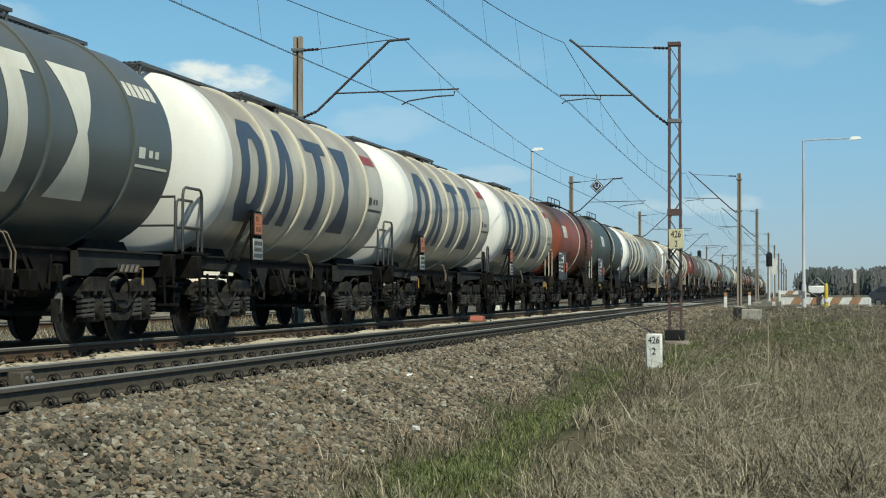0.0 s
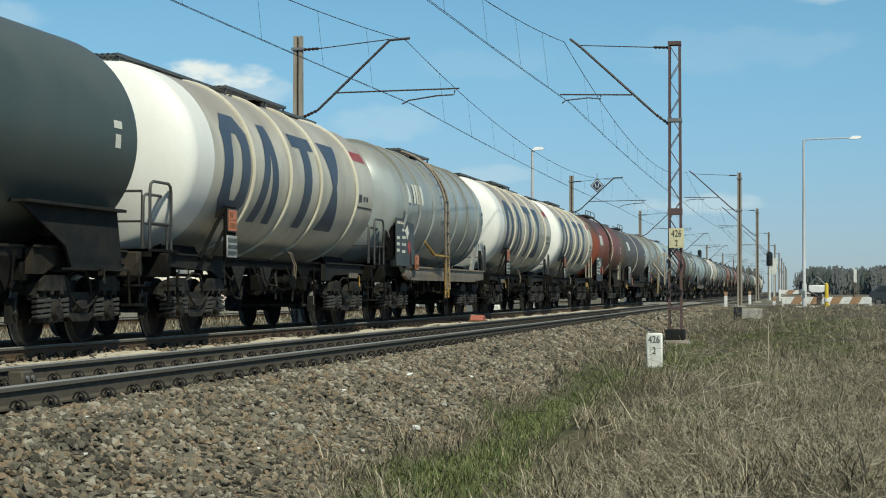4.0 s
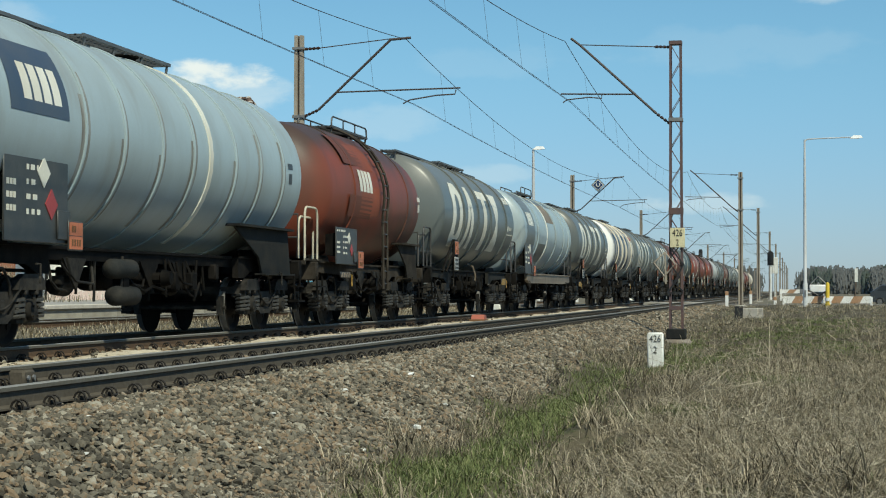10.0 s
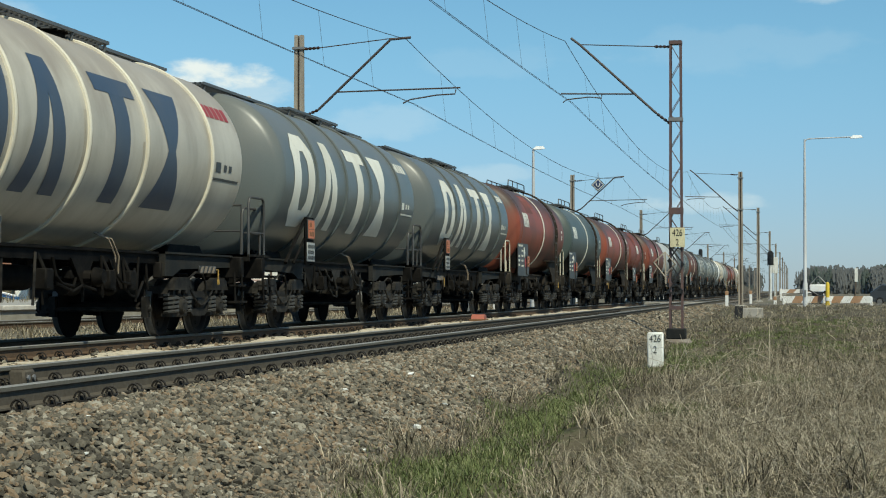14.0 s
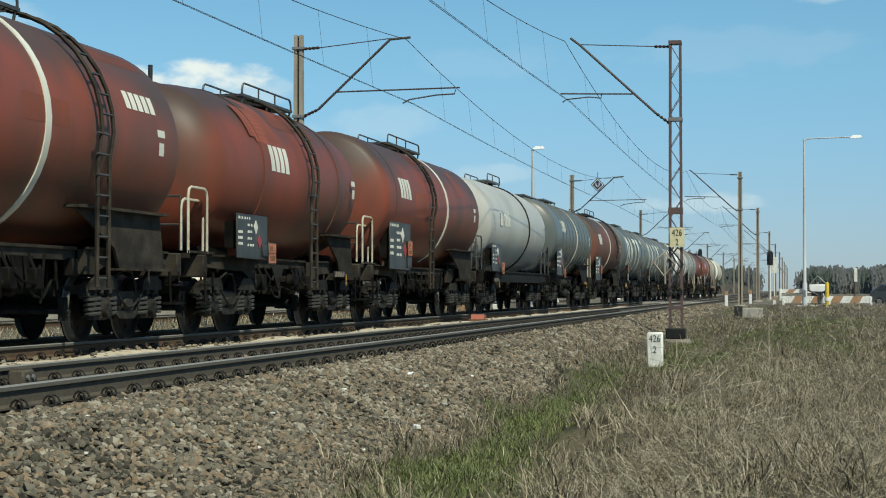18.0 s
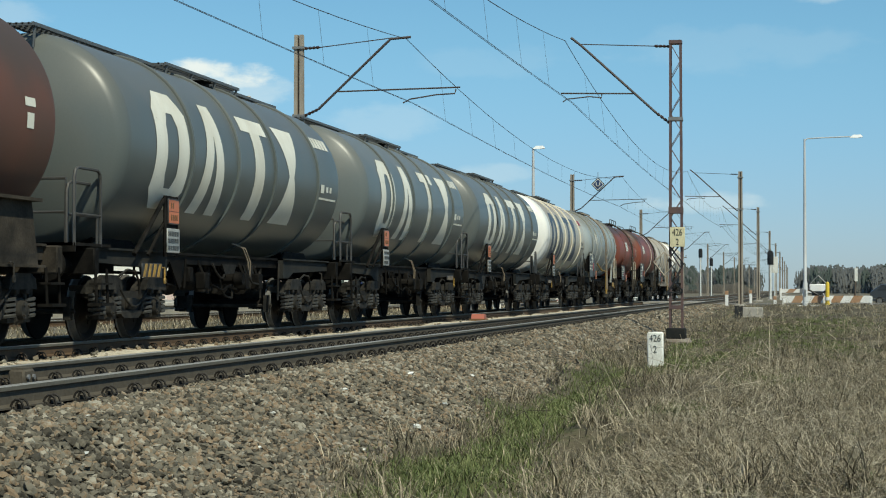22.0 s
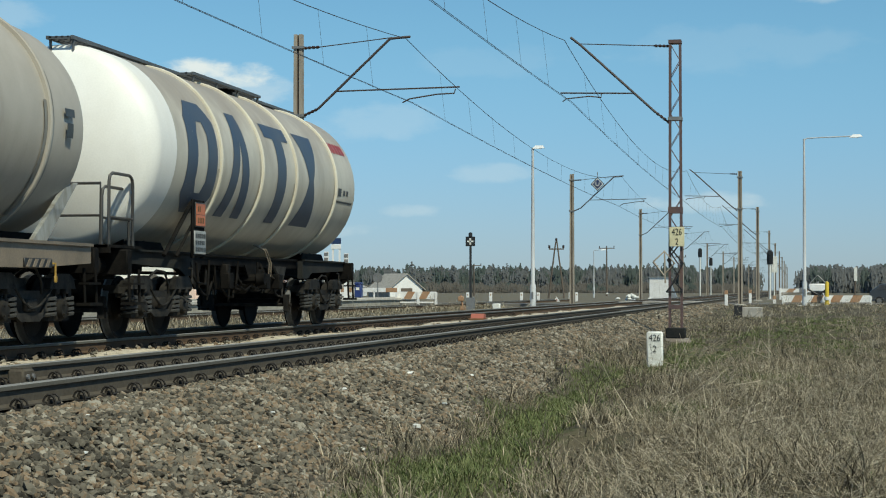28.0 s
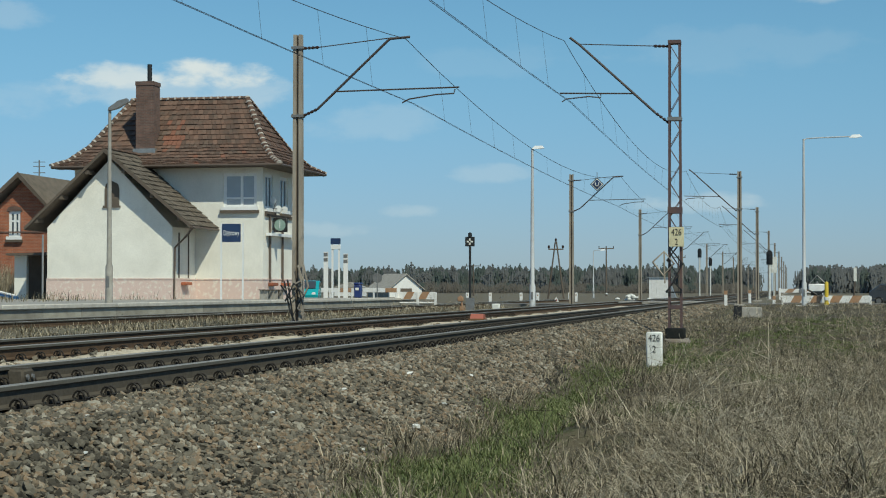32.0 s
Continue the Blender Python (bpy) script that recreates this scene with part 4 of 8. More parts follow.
for box in ((AX - 0.03, HX, AY0 - 0.03, HY1 + 0.03), (HX, HX + HD + 0.03, HY0 - 0.03, HY1 + 0.03)):
    part("plinth", Build().box(*box, 0.2, 1.25), "plinth", house)
    part("plinth_cap", Build().box(box[0] - 0.025, box[1], box[2] - 0.025, box[3], 1.22, 1.28), "plinth", house)


def window(parent, axis, face, a0, a1, z0, z1, bars=(0.45,), low=0.28):
    """Frame, panes, sash bars and sill set in an opening. axis 'x': in a wall facing -x at face; 'y': facing -y."""
    def bx(p0, p1, q0, q1, d0, d1):
        return (face + d0, face + d1, p0, p1, q0, q1) if axis == "x" else (p0, p1, face + d0, face + d1, q0, q1)
    t = 0.15
    us = [a0 + t] + [a0 + (a1 - a0) * k for k in bars] + [a1 - t]
    zl = z0 + (z1 - z0) * low
    lights = [(p + 0.07 * (n > 0), q - 0.07 * (n < len(bars)), r, s) for n, (p, q) in enumerate(zip(us, us[1:]))
              for r, s in (((z0 + t, zl - 0.05), (zl + 0.05, z1 - t)) if low else ((z0 + t, z1 - t),))]
    f = pierced(face + 0.06, a0, a1, z0, z1, lights, 0.1, axis)
    w = part("window", f, "frame", parent, "white-framed window with dark glass")
    # the signal house's front pane takes the colour with painted sky reflection
    p = part("pane", Build().box(*bx(a0 + t, a1 - t, z0 + t, z1 - t, 0.10, 0.115)), "blind" if axis == "x" and low == 0.28 else "glass", w)
    p.visible_shadow = False
    part("sill", Build().box(*bx(a0 - 0.1, a1 + 0.1, z0 - 0.12, z0 + 0.05, -0.12, 0.058)), "frame", w)
    part("sill_shelf", Build().box(*bx(a0 - 0.14, a1 + 0.14, z0 - 0.26, z0 - 0.12, -0.16, -0.002)), "timber", w)
    return w


window(house, "x", HX, *FRONT_WIN)
for s in SIDE_WINS:
    window(house, "y", HY0, *s, bars=(0.5,), low=0)

# main roof: hipped, flared at the eaves, laid in courses of tiles
LEVELS = [(0.0, 6.90), (0.20, 7.20), (0.46, 8.0), (1.0, 10.58)]
OVER = 0.95
SIDE = 1.12


def roof_ring(t):
    """Corner rectangle of the roof at t, 0 at the eaves and 1 at the ridge."""
    for (k0, z0), (k1, z1) in zip(LEVELS, LEVELS[1:]):
        if t <= k1:
            s = (t - k0) / (k1 - k0)
            z = z0 + (z1 - z0) * s
            break
    return HX - OVER + t * 4.27, HX + HD + 0.05 - t * 4.27, HY0 - SIDE + t * 2.96, HY1 + 0.84 - t * 2.68, z


b = Build()
rr = []
for t in (0, 0.20, 0.46, 0.7, 1.0):
    x0, x1, y0, y1, z = roof_ring(t)
    rr.append([(x0, y0, z), (x1, y0, z), (x1, y1, z), (x0, y1, z)])
b.loft(rr)
roof = part("roof", b, "tile", house, "dark red-brown weathered clay tile roof")


def tile_courses(rows):
    """Overlapping tiles: each row is (start, end, next start, next end) along the lower and the upper edge."""
    b, rnd = Build(), random.Random(4)
    for lo0, lo1, up0, up1, out in rows:
        lo0, lo1, up0, up1, out = map(Vector, (lo0, lo1, up0, up1, out))
        n = max(1, round((lo1 - lo0).length / 0.24))
        for i in range(n):
            s0, s1 = i / n + 0.04 / n, (i + 1) / n - 0.04 / n
            k = rnd.uniform(-0.012, 0.012)
            d = rnd.uniform(0.05, 0.10)
            p = [lo0.lerp(lo1, s0), lo0.lerp(lo1, s1), up0.lerp(up1, s1), up0.lerp(up1, s0)]
            dn = (p[0] - p[3]).normalized() * (0.05 + k)
            v = [p[0] + dn + out * d, p[1] + dn + out * d, p[2] + out * 0.02, p[3] + out * 0.02, p[0] + dn, p[1] + dn]
            b.add(v, [(0, 1, 2, 3), (4, 5, 1, 0), (4, 0, 3), (5, 2, 1)], 1 if rnd.random() < 0.012 or (abs(p[0].y - 31.2) < 0.55 and 7.6 < p[0].z < 9.4 and rnd.random() < 0.5) else 0)
    return b


rows_front, rows_side, rows_left = [], [], []
N = 17
for k in range(N):
    t0, t1 = k / N, (k + 1) / N
    a, c = roof_ring(t0), roof_ring(t1)
    up = Vector((a[4] - c[4], 0, c[0] - a[0])).normalized()
    rows_front.append(((a[0], a[3], a[4]), (a[0], a[2], a[4]), (c[0], c[3], c[4]), (c[0], c[2], c[4]), up))
    us = Vector((0, a[4] - c[4], c[2] - a[2])).normalized()
    rows_side.append(((a[0], a[2], a[4]), (a[1], a[2], a[4]), (c[0], c[2], c[4]), (c[1], c[2], c[4]), us))
tagged(part("front_tiles", tile_courses(rows_front), ["tile", "tile_red"], roof), kind="stuff")
tagged(part("side_tiles", tile_courses(rows_side), ["tile", "tile_red"], roof), kind="stuff")


def ridge_tile():
    return Build().loft([[(x, (0.13 + 0.02 * e) * math.cos(a), (0.11 + 0.02 * e) * math.sin(a)) for a in [math.pi * k / 6 for k in range(7)]] for x, e in ((-0.2, 1), (0.19, 0), (0.2, 0))]).mesh("ridge_tile", "tile")


def ridge_line(parent, p, q, mortar=True):
    p, q = Vector(p), Vector(q)
    d = q - p
    n = max(2, round(d.length / 0.38))
    turn = d.to_track_quat("X", "Z").to_matrix().to_4x4()
    for i in range(n):
        part("ridge_tile", once("ridge_tile", ridge_tile), None, parent, at=Matrix.Translation(p.lerp(q, (i + 0.5) / n)) @ turn)
    if mortar:
        for i in range(n + 1):
            part("mortar_joint", once("mortar", lambda: Build().loft([[(x, 0.155 * math.cos(a), 0.135 * math.sin(a)) for a in [math.pi * k / 6 for k in range(7)]] for x in (-0.05, 0.05)]).mesh("mortar_joint", "mortar")),
                 None, parent, at=Matrix.Translation(p.lerp(q, i / n)) @ turn)


steps = [0, 0.20, 0.46, 0.73, 1.0]
for cx, cy in ((0, 2), (0, 3), (1, 2)):
    for t0, t1 in zip(steps, steps[1:]):
        a, c = roof_ring(t0), roof_ring(t1)
        ridge_line(roof, (a[cx], a[cy], a[4] + 0.03), (c[cx], c[cy], c[4] + 0.03))
a = roof_ring(1.0)
ridge_line(roof, ((a[0] + a[1]) / 2, a[2], a[4] + 0.03), ((a[0] + a[1]) / 2, a[3], a[4] + 0.03))
a = roof_ring(0)
part("eaves_board", Build().box(a[0] - 0.02, a[0] + 0.04, a[2], a[3], 6.78, 6.92).box(a[0], a[1], a[2] - 0.02, a[2] + 0.04, 6.78, 6.92), "timber", house)
part("soffit", Build().box(a[0] + 0.04, HX, a[2] + 0.04, a[3], 6.80, 6.86).box(HX, a[1], a[2] + 0.04, HY0, 6.80, 6.86), "timber", house)
part("gutter", Build().tube([(a[0] - 0.08, a[2] - 0.05, 6.86), (a[0] - 0.08, a[3], 6.86)], 0.06, 8), "gutter", house)
part("gutter", Build().tube([(a[0] - 0.05, a[2] - 0.08, 6.86), (a[1], a[2] - 0.08, 6.86)], 0.06, 8), "gutter", house)

# chimney
part("chimney", Build().box(87.45, 88.45, 31.96, 32.88, 6.9, 11.08).box(87.42, 88.48, 31.93, 32.91, 11.08, 11.28), "soot_brick", house, "tall square sooty brick chimney")
part("flue_pipe", Build().rod((88.0, 32.35, 11.3), (88.0, 32.35, 12.2), 0.12, 12), "black", house)
part("flashing", Build().box(87.3, 88.6, 31.8, 32.98, 7.5, 7.86), "zinc", house, "pale zinc flashing round the chimney")

# annex roof
part("annex_roof", Build().prism([(AYM, 7.50), (AY0 - 1.12, 3.78), (AY0 - 1.12, 3.66), (AYM, 7.36)], "x", AX - 0.72, HX + 0.02), "timber", house)
part("annex_roof", Build().prism([(AYM, 7.50), (HY1 + 0.85, 3.72), (HY1 + 0.85, 3.60), (AYM, 7.36)], "x", AX - 0.72, HX + 0.02), "timber", house)
rows = []
N = 15
for k in range(N):
    t0, t1 = k / N, (k + 1) / N
    p = lambda t: (AY0 - 1.15 + (AYM - AY0 + 1.15) * t, 3.80 + 3.72 * t)
    (y0, z0), (y1, z1) = p(t0), p(t1)
    out = Vector((0, -(z1 - z0), (y1 - y0))).normalized()
    rows.append(((AX - 0.74, y0, z0), (HX + 0.0, y0, z0), (AX - 0.74, y1, z1), (HX + 0.0, y1, z1), out))
tagged(part("annex_tiles", tile_courses(rows), ["tile_grey", "tile_grey"], house), kind="stuff")
ridge_line(house, (AX - 0.72, AYM, 7.52), (HX + 0.6, AYM, 7.52), False)
for s, ye, ze in ((-1, AY0 - 1.15, 3.72), (1, HY1 + 0.88, 3.66)):
    q = Build()
    q.prism([(AYM, 7.52), (ye, ze + 0.1), (ye, ze - 0.06), (AYM, 7.34)], "x", AX - 0.78, AX - 0.72)
    part("barge_board", q, "timber", house)
    for f in (0.22, 0.55, 0.86):
        y, z = AYM + (ye - AYM) * f, 7.3 + (ze - 7.3) * f
        part("purlin_end", Build().box(AX - 0.70, AX + 0.05, y - 0.09, y + 0.09, z - 0.2, z - 0.02), "timber", house)
part("gutter", Build().tube([(AX - 0.72, AY0 - 1.2, 3.72), (HX, AY0 - 1.2, 3.70)], 0.06, 8), "gutter", house)
part("downpipe", Build().tube([(AX - 0.5, AY0 - 1.2, 3.7), (AX - 0.4, AY0 - 0.9, 3.35), (AX + 0.02, AY0 - 0.12, 2.75), (AX + 0.02, AY0 - 0.09, 0.3)], 0.05, 8), "gutter", house)
part("gable_niche", Build().box(AX - 0.02, AX + 0.1, 32.2, 32.95, 4.78, 5.6).box(AX - 0.08, AX + 0.1, 32.14, 33.01, 4.70, 4.80).prism(
    [(32.2, 5.6), (32.95, 5.6), (32.88, 5.85), (32.575, 6.0), (32.27, 5.85)], "x", AX - 0.02, AX + 0.1), "timber", house, "brown shuttered attic vent in the gable")
# side windows, small boards and pipes on the track side
for y, x in ((AY0, 84.35), (AY0, 85.75)):
    part("post_trim", Build().box(x - 0.06, x + 0.06, y - 0.04, y - 0.005, 1.3, 3.5), "timber", house)
for x in (87.85, 90.1):
    part("downpipe", Build().rod((x, HY0 - 0.08, 1.1), (x, HY0 - 0.08, 4.4), 0.06, 8), "gutter", house)
    part("flower_box", Build().box(x - 0.2, x + 0.75, HY0 - 0.3, HY0 - 0.04, 0.92, 1.08, bevel=0.02), "brick_red", house)
part("flower_box", Build().box(84.6, 85.5, AY0 - 0.3, AY0 - 0.04, 0.95, 1.10, bevel=0.02), "brick_red", house)
part("band_board", Build().box(87.1, 94.0, HY0 - 0.10, HY0 - 0.01, 4.38, 4.52), "timber", house)
part("band_board", Build().box(87.3, 91.9, HY0 - 0.34, HY0 - 0.02, 3.42, 3.56), "frame", house)
# lean-to porch at the far side
part("lean_to_roof", Build().prism([(35.9, 2.62), (38.9, 2.55), (38.9, 2.45), (35.9, 2.45)], "x", 85.3, 88.5), "timber", house)
part("lean_to_wall", Build().box(86.0, 86.25, 38.1, 38.75, 0.2, 2.45), "plaster", house)
part("lean_to_wall", Build().box(87.6, 87.8, 35.9, 38.7, 0.2, 2.45), "timber", house)
part("porch_pipe", Build().rod((83.1, 35.98, 0.3), (83.1, 35.98, 3.4), 0.05, 8), "zinc", house)

# clock, loudspeakers, signs and seats on the platform
clock = new("station_clock")
tagged(clock, "square dark-framed station clock on a wall bracket", "clock")
clock.matrix_basis = pose(88.4, 25.55, 3.98)
part("case", Build().box(-0.09, 0.09, -0.36, 0.36, -0.36, 0.36, bevel=0.03), "black", clock)
part("dial", Build().spin([(-0.105, 0.02), (-0.105, 0.29), (-0.088, 0.29)], "x", (0, 0, 0), 24), "dial", clock)
part("clock_hand", Build().box(-0.115, -0.107, -0.012, 0.012, -0.02, 0.22), "frame", clock)
part("clock_hand", Build().box(-0.12, -0.112, -0.015, 0.015, -0.16, 0.02), "frame", clock)
part("bracket", Build().rod((0, 0.3, 0.2), (0, 0.48, 0.2), 0.03).rod((0, 0.3, -0.2), (0, 0.48, -0.2), 0.03), "steel", clock)
speaker = new("loudspeaker_bracket")
tagged(speaker, "white horn loudspeakers on a wall bracket", "loudspeaker")
speaker.matrix_basis = pose(88.2, 25.7, 4.9)
for dx, dz, turn in ((0.0, 0.3, 0.5), (0.3, -0.1, -0.4), (1.3, -0.1, -0.6)):
    part("horn", Build().spin([(-0.25, 0.17), (-0.22, 0.15), (0.05, 0.06), (0.25, 0.05)], "x", (dx, turn * 0.2, dz), 14), "frame", speaker)
part("arm", Build().rod((0, 0.3, -0.5), (0, 0, 0.3), 0.025).rod((0, 0, -0.1), (1.3, 0, -0.1), 0.02).rod((0, 0.29, -0.1), (0, 0, -0.1), 0.02), "steel", speaker)


def text_mesh(name, body, size, mat, squeeze=1.0, thick=0.004):
    cu = bpy.data.curves.new(name, "FONT")
    cu.body, cu.size, cu.extrude, cu.align_x, cu.align_y = body, size, thick, "CENTER", "CENTER"
    tmp = bpy.data.objects.new(name, cu)
    me = bpy.data.meshes.new_from_object(tmp)
    me.materials.clear()
    me.materials.append(MAT[mat])
    for v in me.vertices:
        v.co.x *= squeeze
    bpy.data.objects.remove(tmp)
    return me


def facing_camera(x, y, z, yaw=0):
    """Writing plane upright, read from -x."""
    return Matrix.Translation((x, y, z)) @ Euler((radians(90), 0, radians(-90 + yaw))).to_matrix().to_4x4()


sign = new("station_name_sign")
tagged(sign, "dark blue station name sign on two white posts", "sign")
sign.matrix_basis = pose(82.0, 26.1, PLAT_Z - 0.02)
for y in (-0.6, 0.5):
    part("post", Build().box(-0.035, 0.035, y * 0.965 - 0.035, y * 0.965 + 0.035, 0, 3.58), "frame", sign)
part("panel", Build().box(-0.07, -0.04, -0.485, 0.425, 2.70, 3.56, bevel=0.01), "signblue", sign)
t = part("lettering", text_mesh("lettering", "Dąbrowy", 0.36, "frame", 0.55), None, sign, "white station name lettering")
t.matrix_basis = facing_camera(-0.078, -0.03, 3.12)

for x in (85.2, 86.9):
    bench = new("platform_bench")
    tagged(bench, "dark slatted platform bench by the wall", "bench", "platform benches")
    bench.matrix_basis = pose(x, 25.5, PLAT_Z - 0.02)
    for y in (-0.18, 0, 0.18):
        part("slat", Build().box(0, 1.3, y - 0.07, y + 0.07, 0.44, 0.48, bevel=0.01), "timber", bench)
    for lx in (0.15, 1.15):
        part("leg", Build().box(lx - 0.04, lx + 0.04, -0.2, 0.2, 0, 0.44), "concrete", bench)


def brick_house():
    h = new("brick_house")
    tagged(h, "red brick house with a steep gabled tile roof", "house")
    h.matrix_basis = pose(92.0, 39.7, 0.25)
    part("gable_wall", pierced(0, 0.0, 2.6, 0, 5.0, [(1.42, 2.1, 3.3, 4.72)], 0.35), "house_brick", h)
    part("gable_wall", Build().prism([(0.0, 5.0), (2.6, 5.0), (2.6, 5.05), (1.3, 6.35)], "x", 0, 0.35), "house_brick", h)
    part("side_wall", Build().box(0.35, 9, 0, 0.35, 0, 5.0), "house_brick", h)
    part("side_wall", Build().box(0.0, 9, 2.6, 6.0, 0, 4.6), "house_brick", h)
    part("roof_slope", Build().prism([(1.3, 6.75), (-0.6, 4.75), (-0.6, 4.6), (1.3, 6.55)], "x", -0.6, 9), "tile_grey", h)
    part("roof_slope", Build().prism([(1.3, 6.75), (4.2, 4.2), (4.2, 4.05), (1.3, 6.55)], "x", -0.6, 9), "concrete", h, "grey weathered roof slope")
    part("barge_board", Build().prism([(1.3, 6.8), (-0.65, 4.75), (-0.65, 4.55), (1.3, 6.5)], "x", -0.66, -0.6), "timber", h)
    part("barge_board", Build().prism([(1.3, 6.8), (4.25, 4.2), (4.25, 4.0), (1.3, 6.5)], "x", -0.66, -0.6), "timber", h)
    window(h, "x", 0.0, 1.42, 2.1, 3.3, 4.72, bars=(0.5,), low=0.62)
    part("window_arch", Build().prism([(1.3, 4.72), (2.22, 4.72), (2.12, 4.92), (1.76, 5.02), (1.4, 4.92)], "x", -0.03, 0.0), "soot_brick", h)
    part("string_course", Build().box(-0.04, -0.002, 0, 2.6, 3.55, 3.62), "soot_brick", h)


brick_house()
# ---- lineside things ----
def lamp_post(x, y, z0, h, arm, head_dir=1, r=0.075, mat="lamp_pole", label="tall pale tubular street lamp with a side arm", tilt=0.0, head_dark=False):
    """A tapered pole; the arm leaves its top across the view by arm metres (towards -y when positive)."""
    p = new("street_lamp")
    p.matrix_basis = pose(x, y, z0)
    tagged(p, label, "street lamp", "street lamps")
    part("pole", Build().loft([[(rr * math.cos(a), rr * math.sin(a), z) for a in [2 * math.pi * k / 10 for k in range(10)]] for z, rr in
                               ((-0.3, r * 1.9), (1.3, r * 1.9), (1.4, r * 1.35), (h * 0.6, r * 1.1), (h, r * 0.75))]), mat, p)
    part("access_door", Build().box(-r * 1.98, -r * 1.7, -0.05, 0.05, 0.55, 0.95), "steel", p)
    if arm:
        part("arm", Build().tube([(0, 0, h - 0.1), (0, -arm * 0.06, h + 0.02), (0, -arm * 0.3, h + 0.05), (0, -arm, h + 0.1 + tilt)], 0.035), mat, p)
    s = math.copysign(1, arm) if arm else 1
    y1 = -arm
    part("lamp_head", Build().loft([[(0.10 * e, y1 + s * 0.1, h + 0.02 + tilt), (0.13 * e, y1 - s * 0.3, h + 0.02 + tilt), (0.1 * e, y1 - s * 0.62, h + 0.06 + tilt),
                                     (0.06 * e, y1 - s * 0.5, h + 0.2 + tilt), (0.06 * e, y1 - s * 0.1, h + 0.2 + tilt)] for e in (-1, 1)]) if not head_dark else Build().loft(
        [[(0.12 * e, 0.04, h - 0.10), (0.12 * e, -0.30, h - 0.02), (0.09 * e, -0.74, h + 0.20), (0.09 * e, -0.66, h + 0.34), (0.10 * e, -0.34, h + 0.26), (0.08 * e, 0.02, h + 0.02)] for e in (-1, 1)]),
         "frame" if not head_dark else "steel", p)
    return p


lamp_post(103.0, -0.34, -0.2, 9.3, 2.55)
lamp_post(100.5, 14.5, -0.35, 8.9, 0.06, label="pale tubular platform-end lamp beside the tracks", r=0.09)
lamp_post(62.0, 24.3, 0.26, 7.0, 0, r=0.07, mat="concrete", label="grey concrete platform lamp with a tilted head", head_dark=True)
lamp_post(240.0, 26.5, -0.3, 6.2, 1.0, r=0.06, label="distant pale street lamp with a side arm")

# hectometre stone and the board on the lattice mast
stone = new("hectometre_stone")
tagged(stone, "weathered white concrete hectometre post in grass", "marker post")
stone.matrix_basis = pose(37.37, 2.88, -0.86)
part("body", Build().box(-0.09, 0.09, -0.165, 0.165, -0.2, 0.72, bevel=0.03), "signwhite", stone)
for body, z in (("426", 0.585), ("2", 0.36)):
    t = part("lettering", text_mesh("lettering", body, 0.20, "board", 0.80), None, stone, "worn black painted figures")
    t.matrix_basis = facing_camera(-0.0935, 0.0, z)

board = new("kilometre_board")
tagged(board, "cream enamel kilometre board fixed to the lattice mast", "sign")
board.matrix_basis = pose(51.58, 3.34, 1.93)
part("panel", Build().box(-0.03, 0.0, -0.20, 0.22, 0, 0.55, bevel=0.008), "signcream", board)
for body, z, size in (("426", 0.40, 0.27), ("2", 0.13, 0.25)):
    t = part("lettering", text_mesh("lettering", body, size, "black", 0.72), None, board, "black painted figures")
    t.matrix_basis = facing_camera(-0.034, 0.01, z)

# folded iron guards hung on the mast and spare lattice leaning on it
for pts, m in ((((0.62, 0.9), (0.30, 1.2), (0.02, 0.86), (0.32, 0.52), (0.62, 0.9)), "mast"), (((0.30, 1.2), (0.28, 0.3)), "mast"),
               (((0.18, 1.35), (-0.22, 0.85), (0.05, 0.35), (-0.2, 0.1)), "black"), (((-0.2, 1.5), (0.22, 0.95), (-0.1, 0.5), (0.25, 0.05)), "black"), (((0.25, 0.05), (-0.2, 0.05)), "black")):
    part("guard_bar", Build().tube([(-0.2, y, z + 0.6 - LATTICE.location.z) for y, z in pts], 0.03, 4), m, LATTICE, "folded iron climbing guard")

tangle = new("barbed_wire_guard")
tagged(tangle, "rusty barbed iron guard wrapped round the mast foot", "guard")
tangle.matrix_basis = pose(48.55, 13.6, -0.3)
for n, (pts, m) in enumerate(((((0.42, 1.15), (0.15, 0.75), (-0.1, 1.0), (-0.22, 0.6)), "black"), (((0.3, 0.7), (0.05, 1.2), (-0.25, 0.85)), "black"), (((0.45, 0.95), (-0.2, 1.3), (-0.05, 1.7)), "mast"),
                              (((-0.2, 1.75), (-0.35, 1.1), (-0.05, 0.5), (-0.28, 0.35), (-0.1, 0.05)), "mast"), (((0.25, 1.3), (0.1, 0.3), (-0.15, 0.8)), "black"), (((0.0, 0.0), (0.2, 0.5), (0.35, 1.25)), "black"))):
    part("iron_bar", Build().tube([(0.02 * n, y, z) for y, z in pts], 0.028, 4), m, tangle)

# small things between the rails
block = new("orange_wheel_stop")
tagged(block, "faded red steel block on the strip between tracks", "track fitting")
block.matrix_basis = pose(50.0, 8.75, -0.10)
part("body", Build().prism([(-0.24, 0), (0.24, 0), (0.18, 0.13), (-0.09, 0.15)], "y", -0.18, 0.18), "red_block", block)
part("plate", Build().box(-0.3, 0.3, -0.22, 0.22, -0.03, 0.02), "rust", block)
marker = new("track_marker")
tagged(marker, "small white concrete track marker block", "marker post")
marker.matrix_basis = pose(93.5, 15.4, -0.42)
part("body", Build().box(-0.15, 0.15, -0.2, 0.2, 0, 0.42, bevel=0.04), "signwhite", marker)
magnet = new("rail_sensor_box")
tagged(magnet, "grey steel sensor box clamped to the rail", "track fitting")
magnet.matrix_basis = pose(16.0, 7.14, -0.19)
